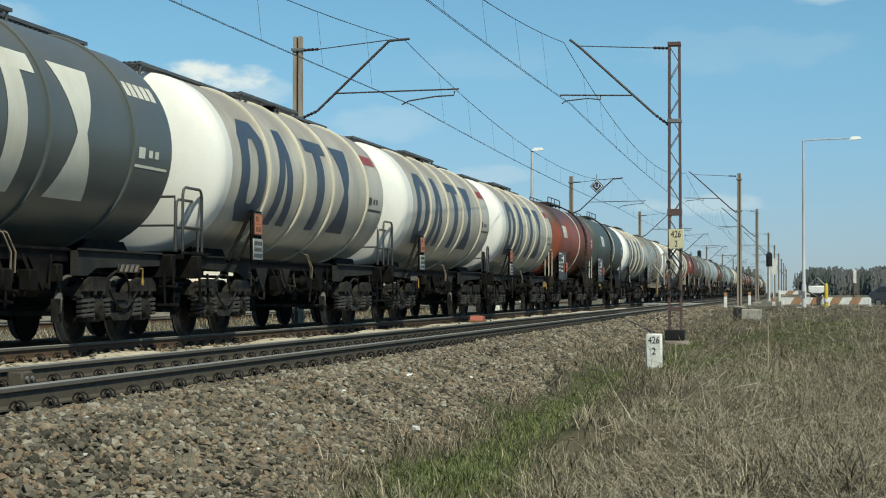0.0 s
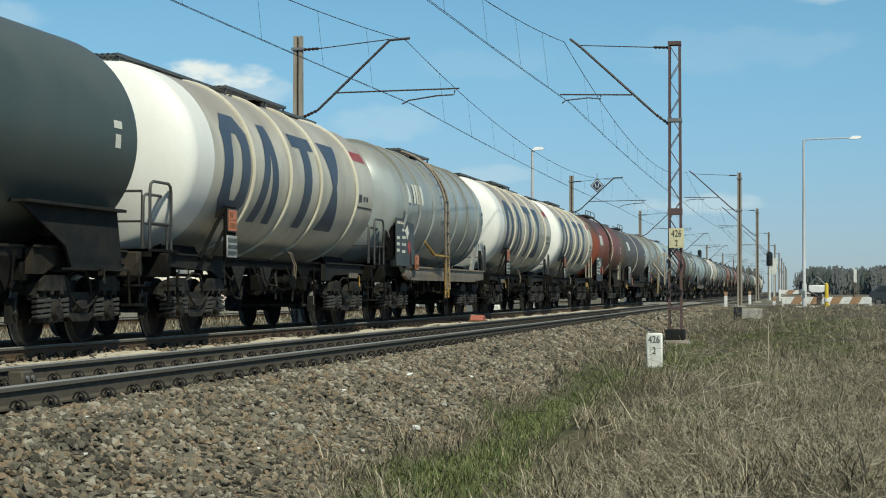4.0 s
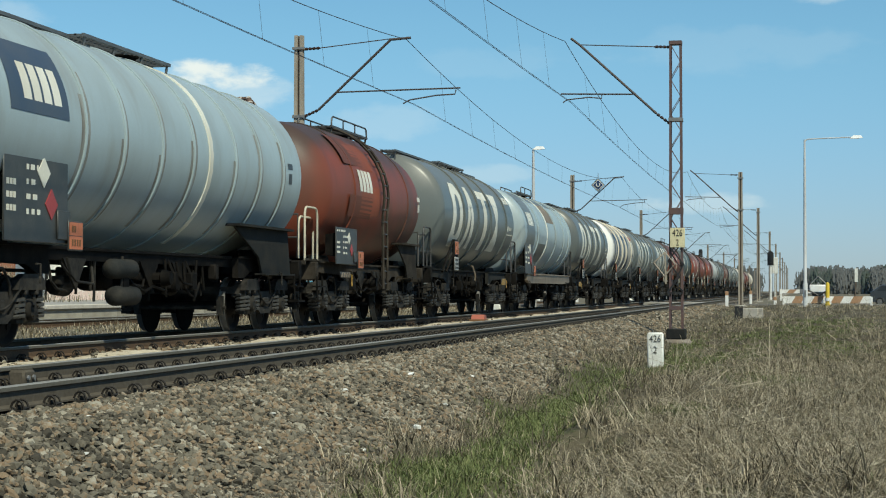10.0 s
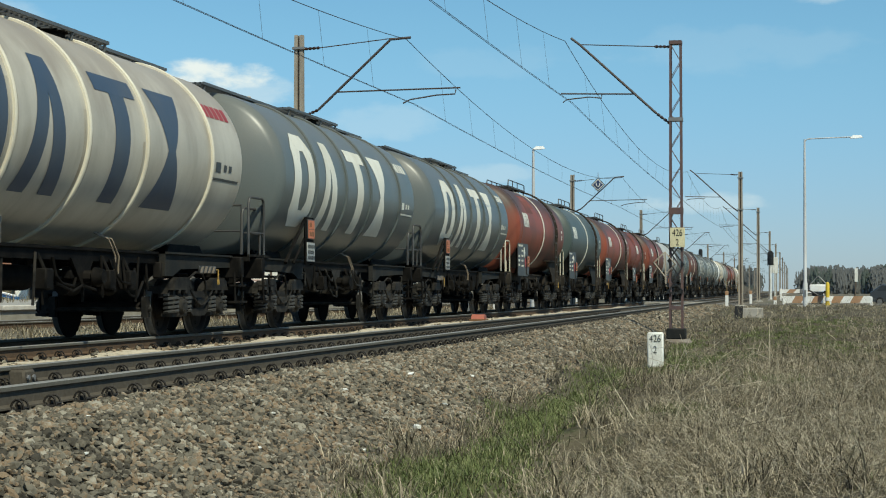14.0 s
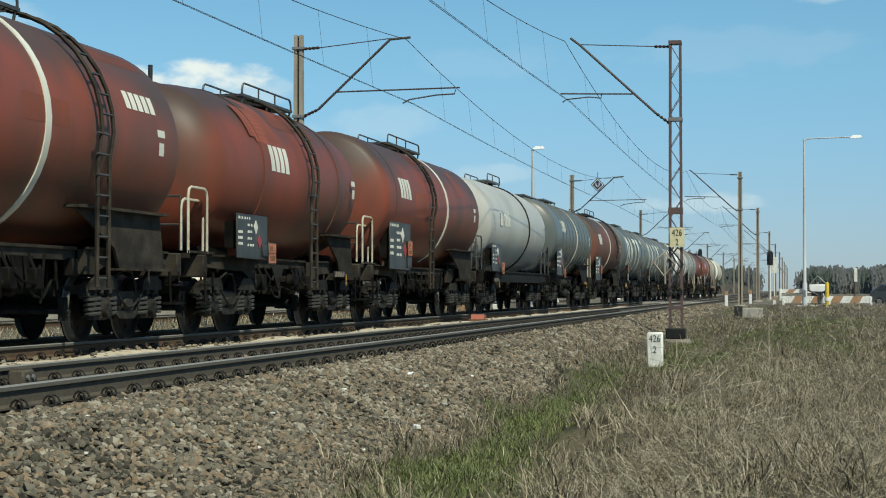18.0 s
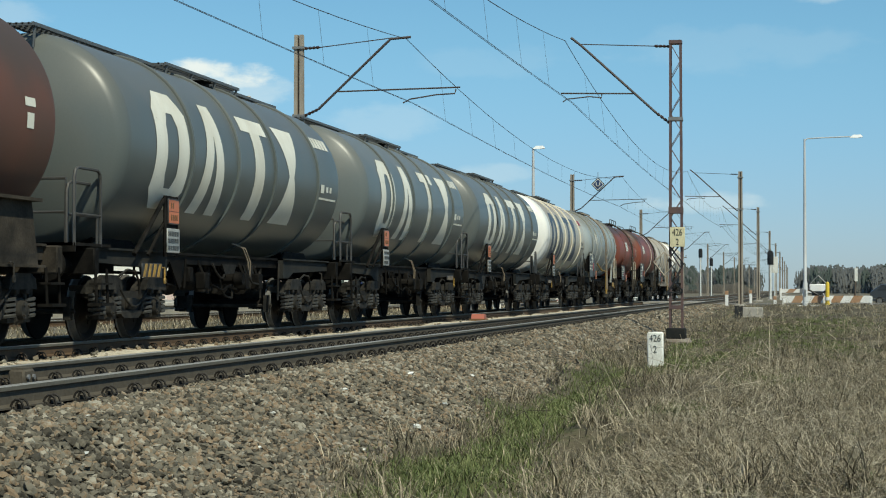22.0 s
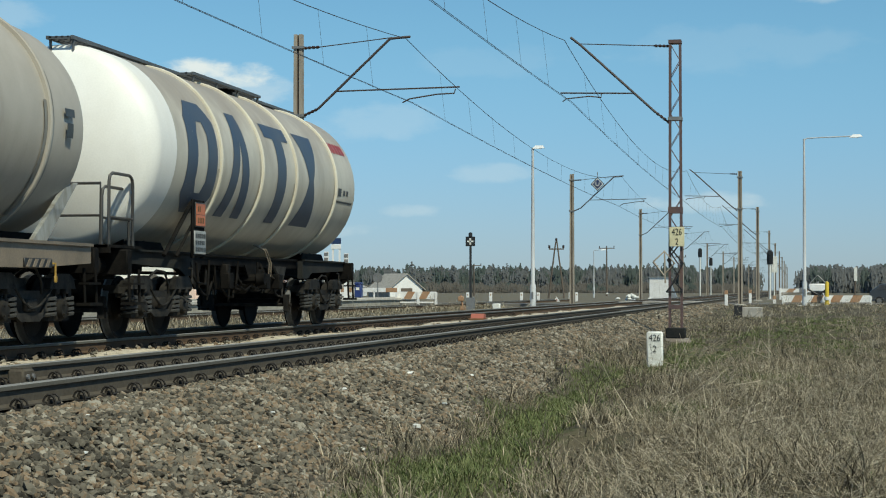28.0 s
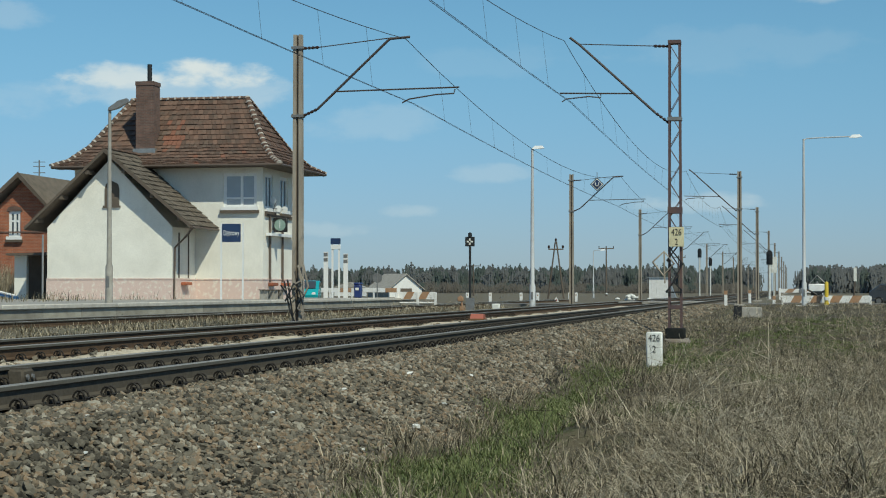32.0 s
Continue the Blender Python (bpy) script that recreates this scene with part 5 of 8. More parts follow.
part("case", Build().box(-0.13, 0.13, -0.08, 0.08, 0.0, 0.16, bevel=0.02), "railside", magnet)
part("lid", Build().box(-0.11, 0.11, -0.06, 0.06, 0.16, 0.175), "railside", magnet)
for px in (-0.06, 0.06):
    part("bolt", Build().rod((px, -0.085, 0.09), (px, -0.105, 0.09), 0.025, 8), "steel", magnet)
drain = new("drain_box")
tagged(drain, "mossy concrete cable duct head in grass", "cable box")
drain.matrix_basis = pose(76.0, 2.0, -0.42)
part("wall", Build().box(-0.5, 0.5, -0.55, 0.55, 0, 0.42, bevel=0.03), "concrete", drain)
part("end_plate", Build().box(-0.55, -0.5, 0.25, 0.58, 0, 0.5), "black", drain)

# crossing boards between the rails
for y, w in ((6.55, 1.25), (10.55, 1.25), (8.55, 2.3)):
    planks = new("level_crossing_deck")
    tagged(planks, "worn concrete level crossing deck between the rails", "crossing deck", "crossing decks")
    planks.matrix_basis = pose(118.0, y, -0.06)
    for k in range(5):
        part("plank", Build().box(-2.5, 2.5, -w / 2 + k * w / 5 + 0.01, -w / 2 + (k + 1) * w / 5 - 0.01, -0.12, 0.04, bevel=0.01), "concrete", planks)
road = Build()
road.box(115.0, 121.0, -60, 5.2, -0.5, -0.14)
road.box(115.0, 121.0, 12.0, 120, -0.5, -0.16)
tagged(new("road", road.mesh("road", "asphalt")), "grey asphalt road leading over the crossing", "road", kind="structure")


def barrier(x, y0, y1, z, name="crossing_barrier", bands=8, hgt=0.42, frame=True, label="lowered red and white crossing barrier with a skirt board"):
    g = new(name)
    tagged(g, label, "barrier", "crossing barriers")
    g.matrix_basis = pose(x, y0, z)
    step = abs(y1 - y0) / bands
    sign = 1 if y1 > y0 else -1
    for k in range(bands):
        s0, s1 = (0.0 if k == 0 else 0.12), (0.0 if k == bands - 1 else 0.12)
        poly = [(sign * (k * step - s0), 0.55 - hgt / 2), (sign * ((k + 1) * step - s1), 0.55 - hgt / 2), (sign * ((k + 1) * step + s1), 0.55 + hgt / 2), (sign * (k * step + s0), 0.55 + hgt / 2)]
        part("board", Build().prism(poly, "x", -0.03, 0.03), "warn_red" if k % 2 else "warn_white", g)
    if frame:
        for yy in (0.0, (y1 - y0) * 0.53, y1 - y0):
            part("post", Build().box(-0.07, 0.07, yy - 0.07, yy + 0.07, -0.1, 0.72, bevel=0.01), "warn_white", g)
        part("rail", Build().rod((0, 0, 0.14), (0, y1 - y0, 0.14), 0.05, 8), "warn_white", g)
    return g


barrier(112.0, 0.9, -4.25, -0.38, bands=9)
barrier(126.0, 1.2, -1.6, 0.12, bands=6, hgt=0.26, label="raised far arm of the crossing barrier")
drive = new("barrier_drive")
tagged(drive, "white crossing barrier drive housing on a post", "barrier drive")
drive.matrix_basis = pose(118.0, -1.0, -0.35)
part("housing", Build().box(-0.25, 0.25, -0.75, 0.35, 0.95, 1.45, bevel=0.06), "warn_white", drive)
part("strut", Build().rod((0, -0.75, 0), (0, -0.2, 1.6), 0.05), "steel", drive)
part("strut", Build().rod((0, 0.45, 0), (0, -0.2, 1.6), 0.05), "steel", drive)
part("base", Build().box(-0.2, 0.2, -0.4, 0.2, 0, 1.0), "black", drive)
for e in (-1, 1):
    part("brace", Build().rod((-0.3, -0.2 - e * 0.7, 0.35), (-0.3, -0.2 + e * 0.7, 1.15), 0.06, 6), "black", drive)
part("counterweight", Build().box(-0.2, 0.2, 0.5, 0.95, 0.85, 1.15, bevel=0.04), "steel", drive)
part("top_frame", Build().tube([(0, -0.75, 1.45), (0, -0.2, 2.0), (0, 0.3, 1.45)], 0.035, 5), "steel", drive)
ypost = new("yellow_bollard")
tagged(ypost, "bright yellow steel bollard at the crossing", "bollard")
ypost.matrix_basis = pose(111.5, -1.68, -0.40)
part("tube", Build().spin([(0, 0.15), (0.35, 0.15), (0.37, 0.12), (1.5, 0.12), (1.58, 0.09), (1.62, 0.02)], "z", (0, 0, 0), 14), "bollard", ypost)
part("foot_cap", Build().spin([(0.5, 0.16), (0.7, 0.16)], "z", (0, 0, 0), 14), "warn_white", ypost)
for x, y, h in ((104.0, 4.0, 0.95), (121.0, 3.1, 1.0), (110.3, 1.4, 0.6)):
    bo = new("white_marker_post")
    tagged(bo, "white marker post with a red cap by the road", "marker post", "white marker posts")
    bo.matrix_basis = pose(x, y, float(ground(x, y)) - 0.05)
    part("post", Build().box(-0.09, 0.09, -0.09, 0.09, 0, h, bevel=0.02), "warn_white", bo)
    part("cap", Build().box(-0.095, 0.095, -0.095, 0.095, h - 0.22, h + 0.02, bevel=0.02), "warn_red", bo)
for k, px_y in enumerate(((17.2, 150), (19.5, 152), (14.6, 150), (13.2, 150), (12.4, 165), (11.2, 160))):
    y, x = px_y
    gp = new("guide_post")
    tagged(gp, "white roadside guide post with a red reflector", "marker post", "roadside guide posts")
    gp.matrix_basis = pose(x, y + 8, -0.36)
    part("post", Build().box(-0.06, 0.06, -0.12, 0.12, 0, 0.85, bevel=0.02), "warn_white", gp)
    part("reflector", Build().box(-0.07, -0.06, -0.05, 0.05, 0.6, 0.7), "warn_red", gp)
rsign = new("road_sign")
tagged(rsign, "white rectangular road sign on a leaning dark post", "sign")
rsign.matrix_basis = pose(118.0, -3.55, -0.35)
part("post", Build().rod((0, 0.1, 0), (0, 0, 2.3), 0.06), "timber", rsign)
part("panel", Build().box(-0.06, -0.03, -0.10, 0.09, 1.62, 2.48), "signwhite", rsign)


# signals
def signal(x, y, h, name="railway_signal", white=True, label="colour light signal on a slim white post"):
    s = new(name)
    tagged(s, label, "railway signal", "railway signals")
    s.matrix_basis = pose(x, y, float(ground(x, y)))
    part("post", Build().rod((0, 0, -0.2), (0, 0, h - 0.8), 0.09, 10), "signwhite" if white else "steel", s)
    part("signal_head", Build().prism([(-0.28, h - 1.3), (0.28, h - 1.3), (0.28, h - 0.2), (0.15, h), (-0.15, h), (-0.28, h - 0.2)], "x", -0.12, 0.12), "black", s)
    for k in range(3):
        part("hood", Build().spin([(-0.35, 0.11), (-0.12, 0.11)], "x", (0, 0, h - 0.3 - k * 0.34), 12), "black", s)
    part("ladder", Build().rod((0.2, -0.15, 0), (0.2, -0.15, h - 1), 0.02).rod((0.2, 0.15, 0), (0.2, 0.15, h - 1), 0.02), "steel", s)
    part("base", Build().box(-0.25, 0.25, -0.25, 0.25, -0.2, 0.25), "concrete", s)


signal(265.0, 13.9, 7.1)
signal(300.0, 14.0, 6.4, label="colour light signal seen from behind on a white post")
signal(170.0, 2.55, 4.7)
wsign = new("white_signal_board")
tagged(wsign, "white signal board on a slim post by the rails", "sign")
wsign.matrix_basis = pose(172.0, 2.2, float(ground(172, 2.2)))
part("post", Build().rod((0, 0, 0), (0, 0, 3.8), 0.07), "signwhite", wsign)
part("panel", Build().box(-0.05, 0.0, -0.3, 0.3, 2.6, 4.1, bevel=0.02), "signwhite", wsign)
cab = new("relay_cabin")
tagged(cab, "white ribbed steel relay cabin beside the line", "cabin")
cab.matrix_basis = pose(200.0, 14.9, -0.35)
for k in range(8):
    part("wall_panel", Build().box(-0.02, 0.02, -1.1 + k * 0.275, -1.1 + k * 0.275 + 0.25, 0.15, 2.4), "warn_white", cab)
part("body", Build().box(0.02, 2.4, -1.1, 1.1, 0, 2.4), "warn_white", cab)
part("roof", Build().box(-0.15, 2.5, -1.25, 1.25, 2.4, 2.5), "zinc", cab)
part("sloping_end", Build().prism([(-1.1, 0), (-1.9, 0), (-1.1, 2.0)], "x", 0.3, 2.0), "zinc", cab)
hb, rnd = Build(), random.Random(9)
for k in range(26):
    x, y, z, s = rnd.gauss(190, 0.8), rnd.gauss(17.0, 0.8), rnd.uniform(-0.4, 0.3), rnd.uniform(0.12, 0.3)
    hb.spin([(-s * 0.7, 0.02), (-s * 0.4, s * 0.7), (s * 0.2, s), (s * 0.6, s * 0.5), (s * 0.7, 0.02)], "z", (x, y, z), 7)
tagged(new("white_stone_heap", hb.mesh("white_stone_heap", "signwhite")), "low heap of pale stones and rubble", "rubble", kind="stuff")

# black signal with a white cross board
sh = new("shunting_signal")
tagged(sh, "black post with a dark board bearing a white cross", "railway signal")
sh.matrix_basis = pose(89.2, 16.0, -0.42)
part("post", Build().rod((0, 0, -0.1), (0, 0, 3.55), 0.06, 8), "black", sh)
part("panel", Build().box(-0.06, -0.02, -0.24, 0.24, 3.3, 3.78, bevel=0.01), "black", sh)
part("top_lamp", Build().spin([(3.78, 0.1), (3.95, 0.1), (4.0, 0.03)], "z", (0, 0, 0), 10), "black", sh)
part("cross", Build().box(-0.07, -0.062, -0.16, 0.16, 3.5, 3.58).box(-0.07, -0.062, -0.04, 0.04, 3.38, 3.7), "signwhite", sh)
part("base_board", Build().box(-0.1, 0.1, -0.2, 0.2, 0.05, 0.75), "steel", sh)
pr = new("point_lever")
tagged(pr, "red and white point lever stand between tracks", "point lever")
pr.matrix_basis = pose(92.0, 16.9, -0.42)
part("stand", Build().box(-0.12, 0.12, -0.12, 0.12, 0, 0.3).rod((0, 0, 0.2), (0, 0.1, 0.85), 0.05), "warn_red", pr)
part("weight", Build().box(-0.1, 0.1, -0.05, 0.25, 0.55, 0.8, bevel=0.03), "warn_red", pr)

# poles in the field
ap = new("a_frame_pole")
tagged(ap, "old wooden A-frame power pole in the field", "power pole")
ap.matrix_basis = pose(218.0, 28.6, -0.35)
for s in (-1, 1):
    part("leg", Build().rod((0, s * 1.0, -0.3), (0, s * 0.07, 6.9), 0.12, 8, r2=0.08), "timber", ap)
part("cross_beam", Build().box(-0.06, 0.06, -0.9, 0.9, 5.9, 6.05), "timber", ap)
for y in (-0.85, 0.85, 0):
    part("insulator", Build().spin([(0, 0.05), (0.1, 0.14), (0.35, 0.14), (0.4, 0.05)], "z", (0, y, 6.05 if y else 6.9), 10), "insulator", ap)
for x, y, h in ((300.0, 31.0, 8.2), (345.0, 22.0, 7.5), (310.0, 55.0, 5.5)):
    tp = new("power_pole")
    tagged(tp, "slim wooden power pole with a crossarm", "power pole", "power poles")
    tp.matrix_basis = pose(x, y, -0.35)
    part("pole", Build().rod((0, 0, -0.3), (0, 0, h), 0.16, 8, r2=0.1), "timber", tp)
    part("crossarm", Build().box(-0.06, 0.06, -1.3, 1.3, h - 0.35, h - 0.2), "timber", tp)
    for k in (-1.2, 0, 1.2):
        part("insulator", Build().spin([(0, 0.05), (0.3, 0.08)], "z", (0, k, h - 0.2), 8), "insulator", tp)
tv = new("roof_aerial")
tagged(tv, "thin rooftop aerial mast behind the brick house", "aerial")
tv.matrix_basis = pose(96.0, 41.8, 4.6)
part("mast", Build().rod((0, 0, -1), (0, 0, 3.4), 0.04), "steel", tv)
for z in (2.7, 3.05, 3.3):
    part("rod", Build().rod((0, -0.35, z), (0, 0.35, z), 0.02), "steel", tv)

# platform end: posts, bin, fence, barrier, cars
for y, h, sgn in ((27.2, 2.7, 0), (26.8, 3.5, 1), (26.4, 3.5, 0), (26.0, 2.6, 0)):
    ip = new("platform_info_post")
    tagged(ip, "white platform post with dark notice panels", "sign post", "platform info posts")
    ip.matrix_basis = pose(103.7, y, PLAT_Z - 0.03)
    part("post", Build().box(-0.05, 0.05, -0.05 if h > 3 else -0.13, 0.05 if h > 3 else 0.13, 0, h), "frame", ip)
    if sgn:
        part("panel", Build().box(-0.08, -0.05, -0.5, 0.1, h - 0.35, h, bevel=0.01), "signblue", ip)
        part("lower_panel", Build().box(-0.08, -0.05, -0.5, 0.1, h - 0.65, h - 0.38, bevel=0.01), "frame", ip)
    elif h < 3:
        for z in (h - 0.25, h - 0.55):
            part("notice", Build().box(-0.065, -0.05, -0.12, 0.12, z, z + 0.2), "steel", ip)
bn = new("litter_bin")
tagged(bn, "dark blue litter bin on the platform", "litter bin")
bn.matrix_basis = pose(103.9, 25.3, PLAT_Z - 0.03)
part("body", Build().box(-0.25, 0.25, -0.2, 0.2, 0.0, 0.78, bevel=0.04), "bin", bn)
part("lid", Build().box(-0.27, 0.27, -0.22, 0.22, 0.78, 0.9, bevel=0.05), "bin", bn)
part("label_plate", Build().box(-0.265, -0.25, -0.1, 0.1, 0.45, 0.6), "signwhite", bn)
rs = new("round_road_sign")
tagged(rs, "round road sign turned away on a post", "sign")
rs.matrix_basis = pose(108.0, 25.1, -0.3)
part("post", Build().rod((0, 0, 0), (0, 0, 2.2), 0.035), "steel", rs)
part("disc", Build().spin([(-0.02, 0.02), (-0.02, 0.3), (0.0, 0.3)], "x", (0, 0, 1.75), 18), "steel", rs)
barrier(101.5, 22.4, 20.2, -0.15, bands=5, hgt=0.42, label="red and white striped stop barrier at the siding's end")
fence = new("road_fence")
tagged(fence, "white and red road railing along the crossing road", "railing")
fence.matrix_basis = pose(122.0, 0, -0.2)
for k in range(12):
    y = 27.0 + k * 0.8
    part("rail", Build().box(-0.04, 0.04, y, y + 0.78, 0.75, 1.05, bevel=0.01), "warn_white" if k % 4 else "warn_red", fence)
for k in range(7):
    part("post", Build().box(-0.05, 0.05, 27 + k * 1.55, 27.1 + k * 1.55, -0.1, 0.75), "warn_white", fence)


def small_car(x, y, z, yaw, mat, label):
    c = new("parked_car")
    c.matrix_basis = pose(x, y, z, 0, 0, yaw)
    tagged(c, label, "car", "parked cars")
    prof = [(-1.9, 0.3), (-1.95, 0.62), (-1.75, 0.86), (-0.95, 0.98), (-0.3, 1.45), (1.1, 1.5), (1.75, 1.05), (1.9, 0.95), (1.95, 0.4), (1.85, 0.28)]
    b = Build()
    rings = []
    for y0, k in ((-0.82, 0.94), (-0.74, 1.0), (0.74, 1.0), (0.82, 0.94)):
        rings.append([(px * (1 if k == 1 else 0.99), y0, 0.3 + (pz - 0.3) * k) for px, pz in prof])
    b.loft(rings)
    part("body", b, mat, c)
    part("windscreen", Build().prism([(-0.93, 1.0), (-0.33, 1.44), (-0.36, 1.46), (-0.98, 1.02)], "y", -0.62, 0.62), "glass", c)
    for s in (-1, 1):
        part("side_window", Build().prism([(-0.72, 1.02), (-0.25, 1.38), (1.05, 1.42), (1.4, 1.05)], "y", s * 0.822 - 0.004, s * 0.822 + 0.004), "glass", c)
        part("headlight", Build().spin([(-0.03, 0.12), (0.03, 0.12)], "x", (-1.9, s * 0.55, 0.68), 10), "frame", c)
        for wx in (-1.2, 1.2):
            wheel = part("wheel", Build().spin([(-0.1, 0.18), (-0.1, 0.29), (-0.06, 0.31), (0.06, 0.31), (0.1, 0.29), (0.1, 0.18)], "y", (wx, s * 0.74, 0.31), 18), "rubber", c)
            part("rim", Build().spin([(-0.105, 0.02), (-0.105, 0.18), (0.105, 0.18), (0.105, 0.02)], "y", (wx, s * 0.74, 0.31), 14), "steel", wheel)


small_car(108.5, 29.7, -0.2, 12, "teal", "bright turquoise small parked car by the platform")
small_car(130.0, -6.9, -0.35, 70, "greycar", "dark grey parked car beside the crossing road")
tarp = new("blue_boat_cover")
tagged(tarp, "blue painted slide frame lying behind the platform", "play slide")
tarp.matrix_basis = pose(83.0, 37.6, 0.26)
part("slope", Build().loft(
    [[(0, -0.2, 0.02), (0.6, -0.2, 0.02), (0.6, -0.2, 0.12), (0, -0.2, 0.12)], [(0, 2.8, 0.62), (0.6, 2.8, 0.62), (0.6, 2.8, 0.78), (0, 2.8, 0.78)]]), "bluecar", tarp)
part("side_rail", Build().rod((-0.02, -0.2, 0.2), (-0.02, 2.8, 0.86), 0.05), "frame", tarp)

barn = new("white_barn")
tagged(barn, "low white barn with a grey pitched roof", "barn")
barn.matrix_basis = pose(262.0, 56.6, -0.35, 0, 0, 40)
part("wall", Build().prism([(-2.7, 0), (2.7, 0), (2.7, 1.3), (0, 3.35), (-2.7, 1.3)], "x", 0, 0.3), "warn_white", barn)
part("side_wall", Build().box(0.3, 7, 2.4, 2.7, 0, 1.3), "concrete", barn)
part("roof_slope", Build().prism([(0, 3.5), (3.1, 1.15), (3.1, 1.0), (0, 3.35)], "x", -0.3, 7), "concrete", barn)
part("roof_slope", Build().prism([(0, 3.5), (-3.1, 1.15), (-3.1, 1.0), (0, 3.35)], "x", -0.3, 7), "concrete", barn)
part("doorway", Build().box(-0.05, -0.005, -1.0, 0.9, 0, 1.3), "timber", barn)
for x, y, w, h in ((305, 76, 5, 1.5),):
    sh2 = new("field_shed")
    tagged(sh2, "small pale shed at the edge of the field", "shed", "field sheds")
    sh2.matrix_basis = pose(x, y, -0.35)
    part("wall", Build().box(0, 3, -w / 2, w / 2, 0, h), "warn_white", sh2)
    part("roof", Build().prism([(-w / 2 - 0.3, h), (w / 2 + 0.3, h), (0, h + 0.9)], "x", -0.3, 3.3), "concrete", sh2)


# ---- stuff: ballast stones, grass, weeds, woods ----
rng = np.random.default_rng(7)


GOLD = (1 + 5 ** 0.5) / 2
ROCK = [(-1, GOLD, 0), (1, GOLD, 0), (-1, -GOLD, 0), (1, -GOLD, 0), (0, -1, GOLD), (0, 1, GOLD), (0, -1, -GOLD), (0, 1, -GOLD), (GOLD, 0, -1), (GOLD, 0, 1), (-GOLD, 0, -1), (-GOLD, 0, 1)]
ROCK_FACES = [(0, 11, 5), (0, 5, 1), (0, 1, 7), (0, 7, 10), (0, 10, 11), (1, 5, 9), (5, 11, 4), (11, 10, 2), (10, 7, 6), (7, 1, 8), (3, 9, 4), (3, 4, 2), (3, 2, 6), (3, 6, 8), (3, 8, 9),
              (4, 9, 5), (2, 4, 11), (6, 2, 10), (8, 6, 7), (9, 8, 1)]
BLOCK = [(x, y, z) for z in (-1, 1) for x, y in ((-1, -1), (1, -1), (1, 1), (-1, 1))]
BLOCK_FACES = [(0, 3, 2, 1), (4, 5, 6, 7), (0, 1, 5, 4), (1, 2, 6, 5), (2, 3, 7, 6), (3, 0, 4, 7)]


def stones(name, x, y, z, size, shape, shape_faces):
    """Angular broken stones, each a jittered rock lying more or less flat."""
    n = len(x)
    base = np.array(shape, float)
    base *= 0.5 / np.abs(base).max()
    v = base[None] * (1 + rng.uniform(-0.30, 0.22, (n, len(base), 1))) + rng.uniform(-0.07, 0.07, (n, len(base), 3))
    v *= (np.array((1.25, 0.95, 0.72)) * rng.uniform(0.75, 1.25, (n, 3)))[:, None, :] * size[:, None, None]
    turn, tip, roll = rng.uniform(0, 2 * np.pi, n), rng.normal(0, 0.5, n), rng.normal(0, 0.5, n)
    ct, st, cp, sp, cr, sr = np.cos(turn), np.sin(turn), np.cos(tip), np.sin(tip), np.cos(roll), np.sin(roll)
    turned = np.stack([ct * cp, ct * sp * sr - st * cr, ct * sp * cr + st * sr, st * cp, st * sp * sr + ct * cr, st * sp * cr - ct * sr, -sp, cp * sr, cp * cr], 1).reshape(n, 3, 3)
    v = np.einsum("nij,nkj->nki", turned, v) + np.stack([x, y, z], 1)[:, None, :]
    f = np.array(shape_faces)
    faces = (f[None] + len(base) * np.arange(n)[:, None, None]).reshape(-1, f.shape[1])
    return tagged(new(name, raw_mesh(name, v.reshape(-1, 3), faces, ["stone"])), "loose broken brown-grey ballast stones", "ballast", kind="stuff")


def edge_y(x):
    """Where the ballast's foot meets the grass."""
    return 3.60 + 0.45 * smooth(14, 36, x) + 0.10 * np.sin(x * 0.9) + 0.08 * np.sin(x * 0.37 + 1) + 0.12 * np.sin(x * 2.3)


def stone_bed(name, zones, shape, shape_faces):
    X, Y, S = [], [], []
    for x0, x1, y0, y1, dens, s0, s1 in zones:
        n = int((x1 - x0) * (y1 - y0) * dens)
        X.append(rng.uniform(x0, x1, n))
        Y.append(rng.uniform(y0, y1, n))
        S.append((s0 + (s1 - s0) * rng.beta(1.6, 2.4, n)) * np.where(rng.random(n) < 0.03, 1.35, 1.0))
    X, Y, S = map(np.concatenate, (X, Y, S))
    keep = (Y > edge_y(X) - 0.1 * rng.random(len(X))) & ~((Y > 8.3) & (Y < 9.2) & (rng.random(len(Y)) < 0.93))
    for ry in (5.7975, 7.3025, 9.7975, 11.3025):
        keep &= np.abs(Y - ry) > 0.10
    X, Y, S = X[keep], Y[keep], S[keep]
    stones(name, X, Y, ground(X, Y) + S * rng.uniform(-0.5, 0.45, len(S)), S, shape, shape_faces)


stone_bed("ballast_stones", ((8.0, 18, 3.2, 5.7, 1100, 0.030, 0.074), (18, 32, 3.2, 5.7, 850, 0.032, 0.076)), ROCK, ROCK_FACES)
stone_bed("ballast_stones", ((32, 60, 3.2, 5.7, 480, 0.042, 0.085), (60, 110, 3.3, 5.6, 110, 0.06, 0.14), (9, 30, 5.7, 12.6, 190, 0.03, 0.065), (30, 70, 5.7, 12.6, 60, 0.035, 0.07)), BLOCK, BLOCK_FACES)


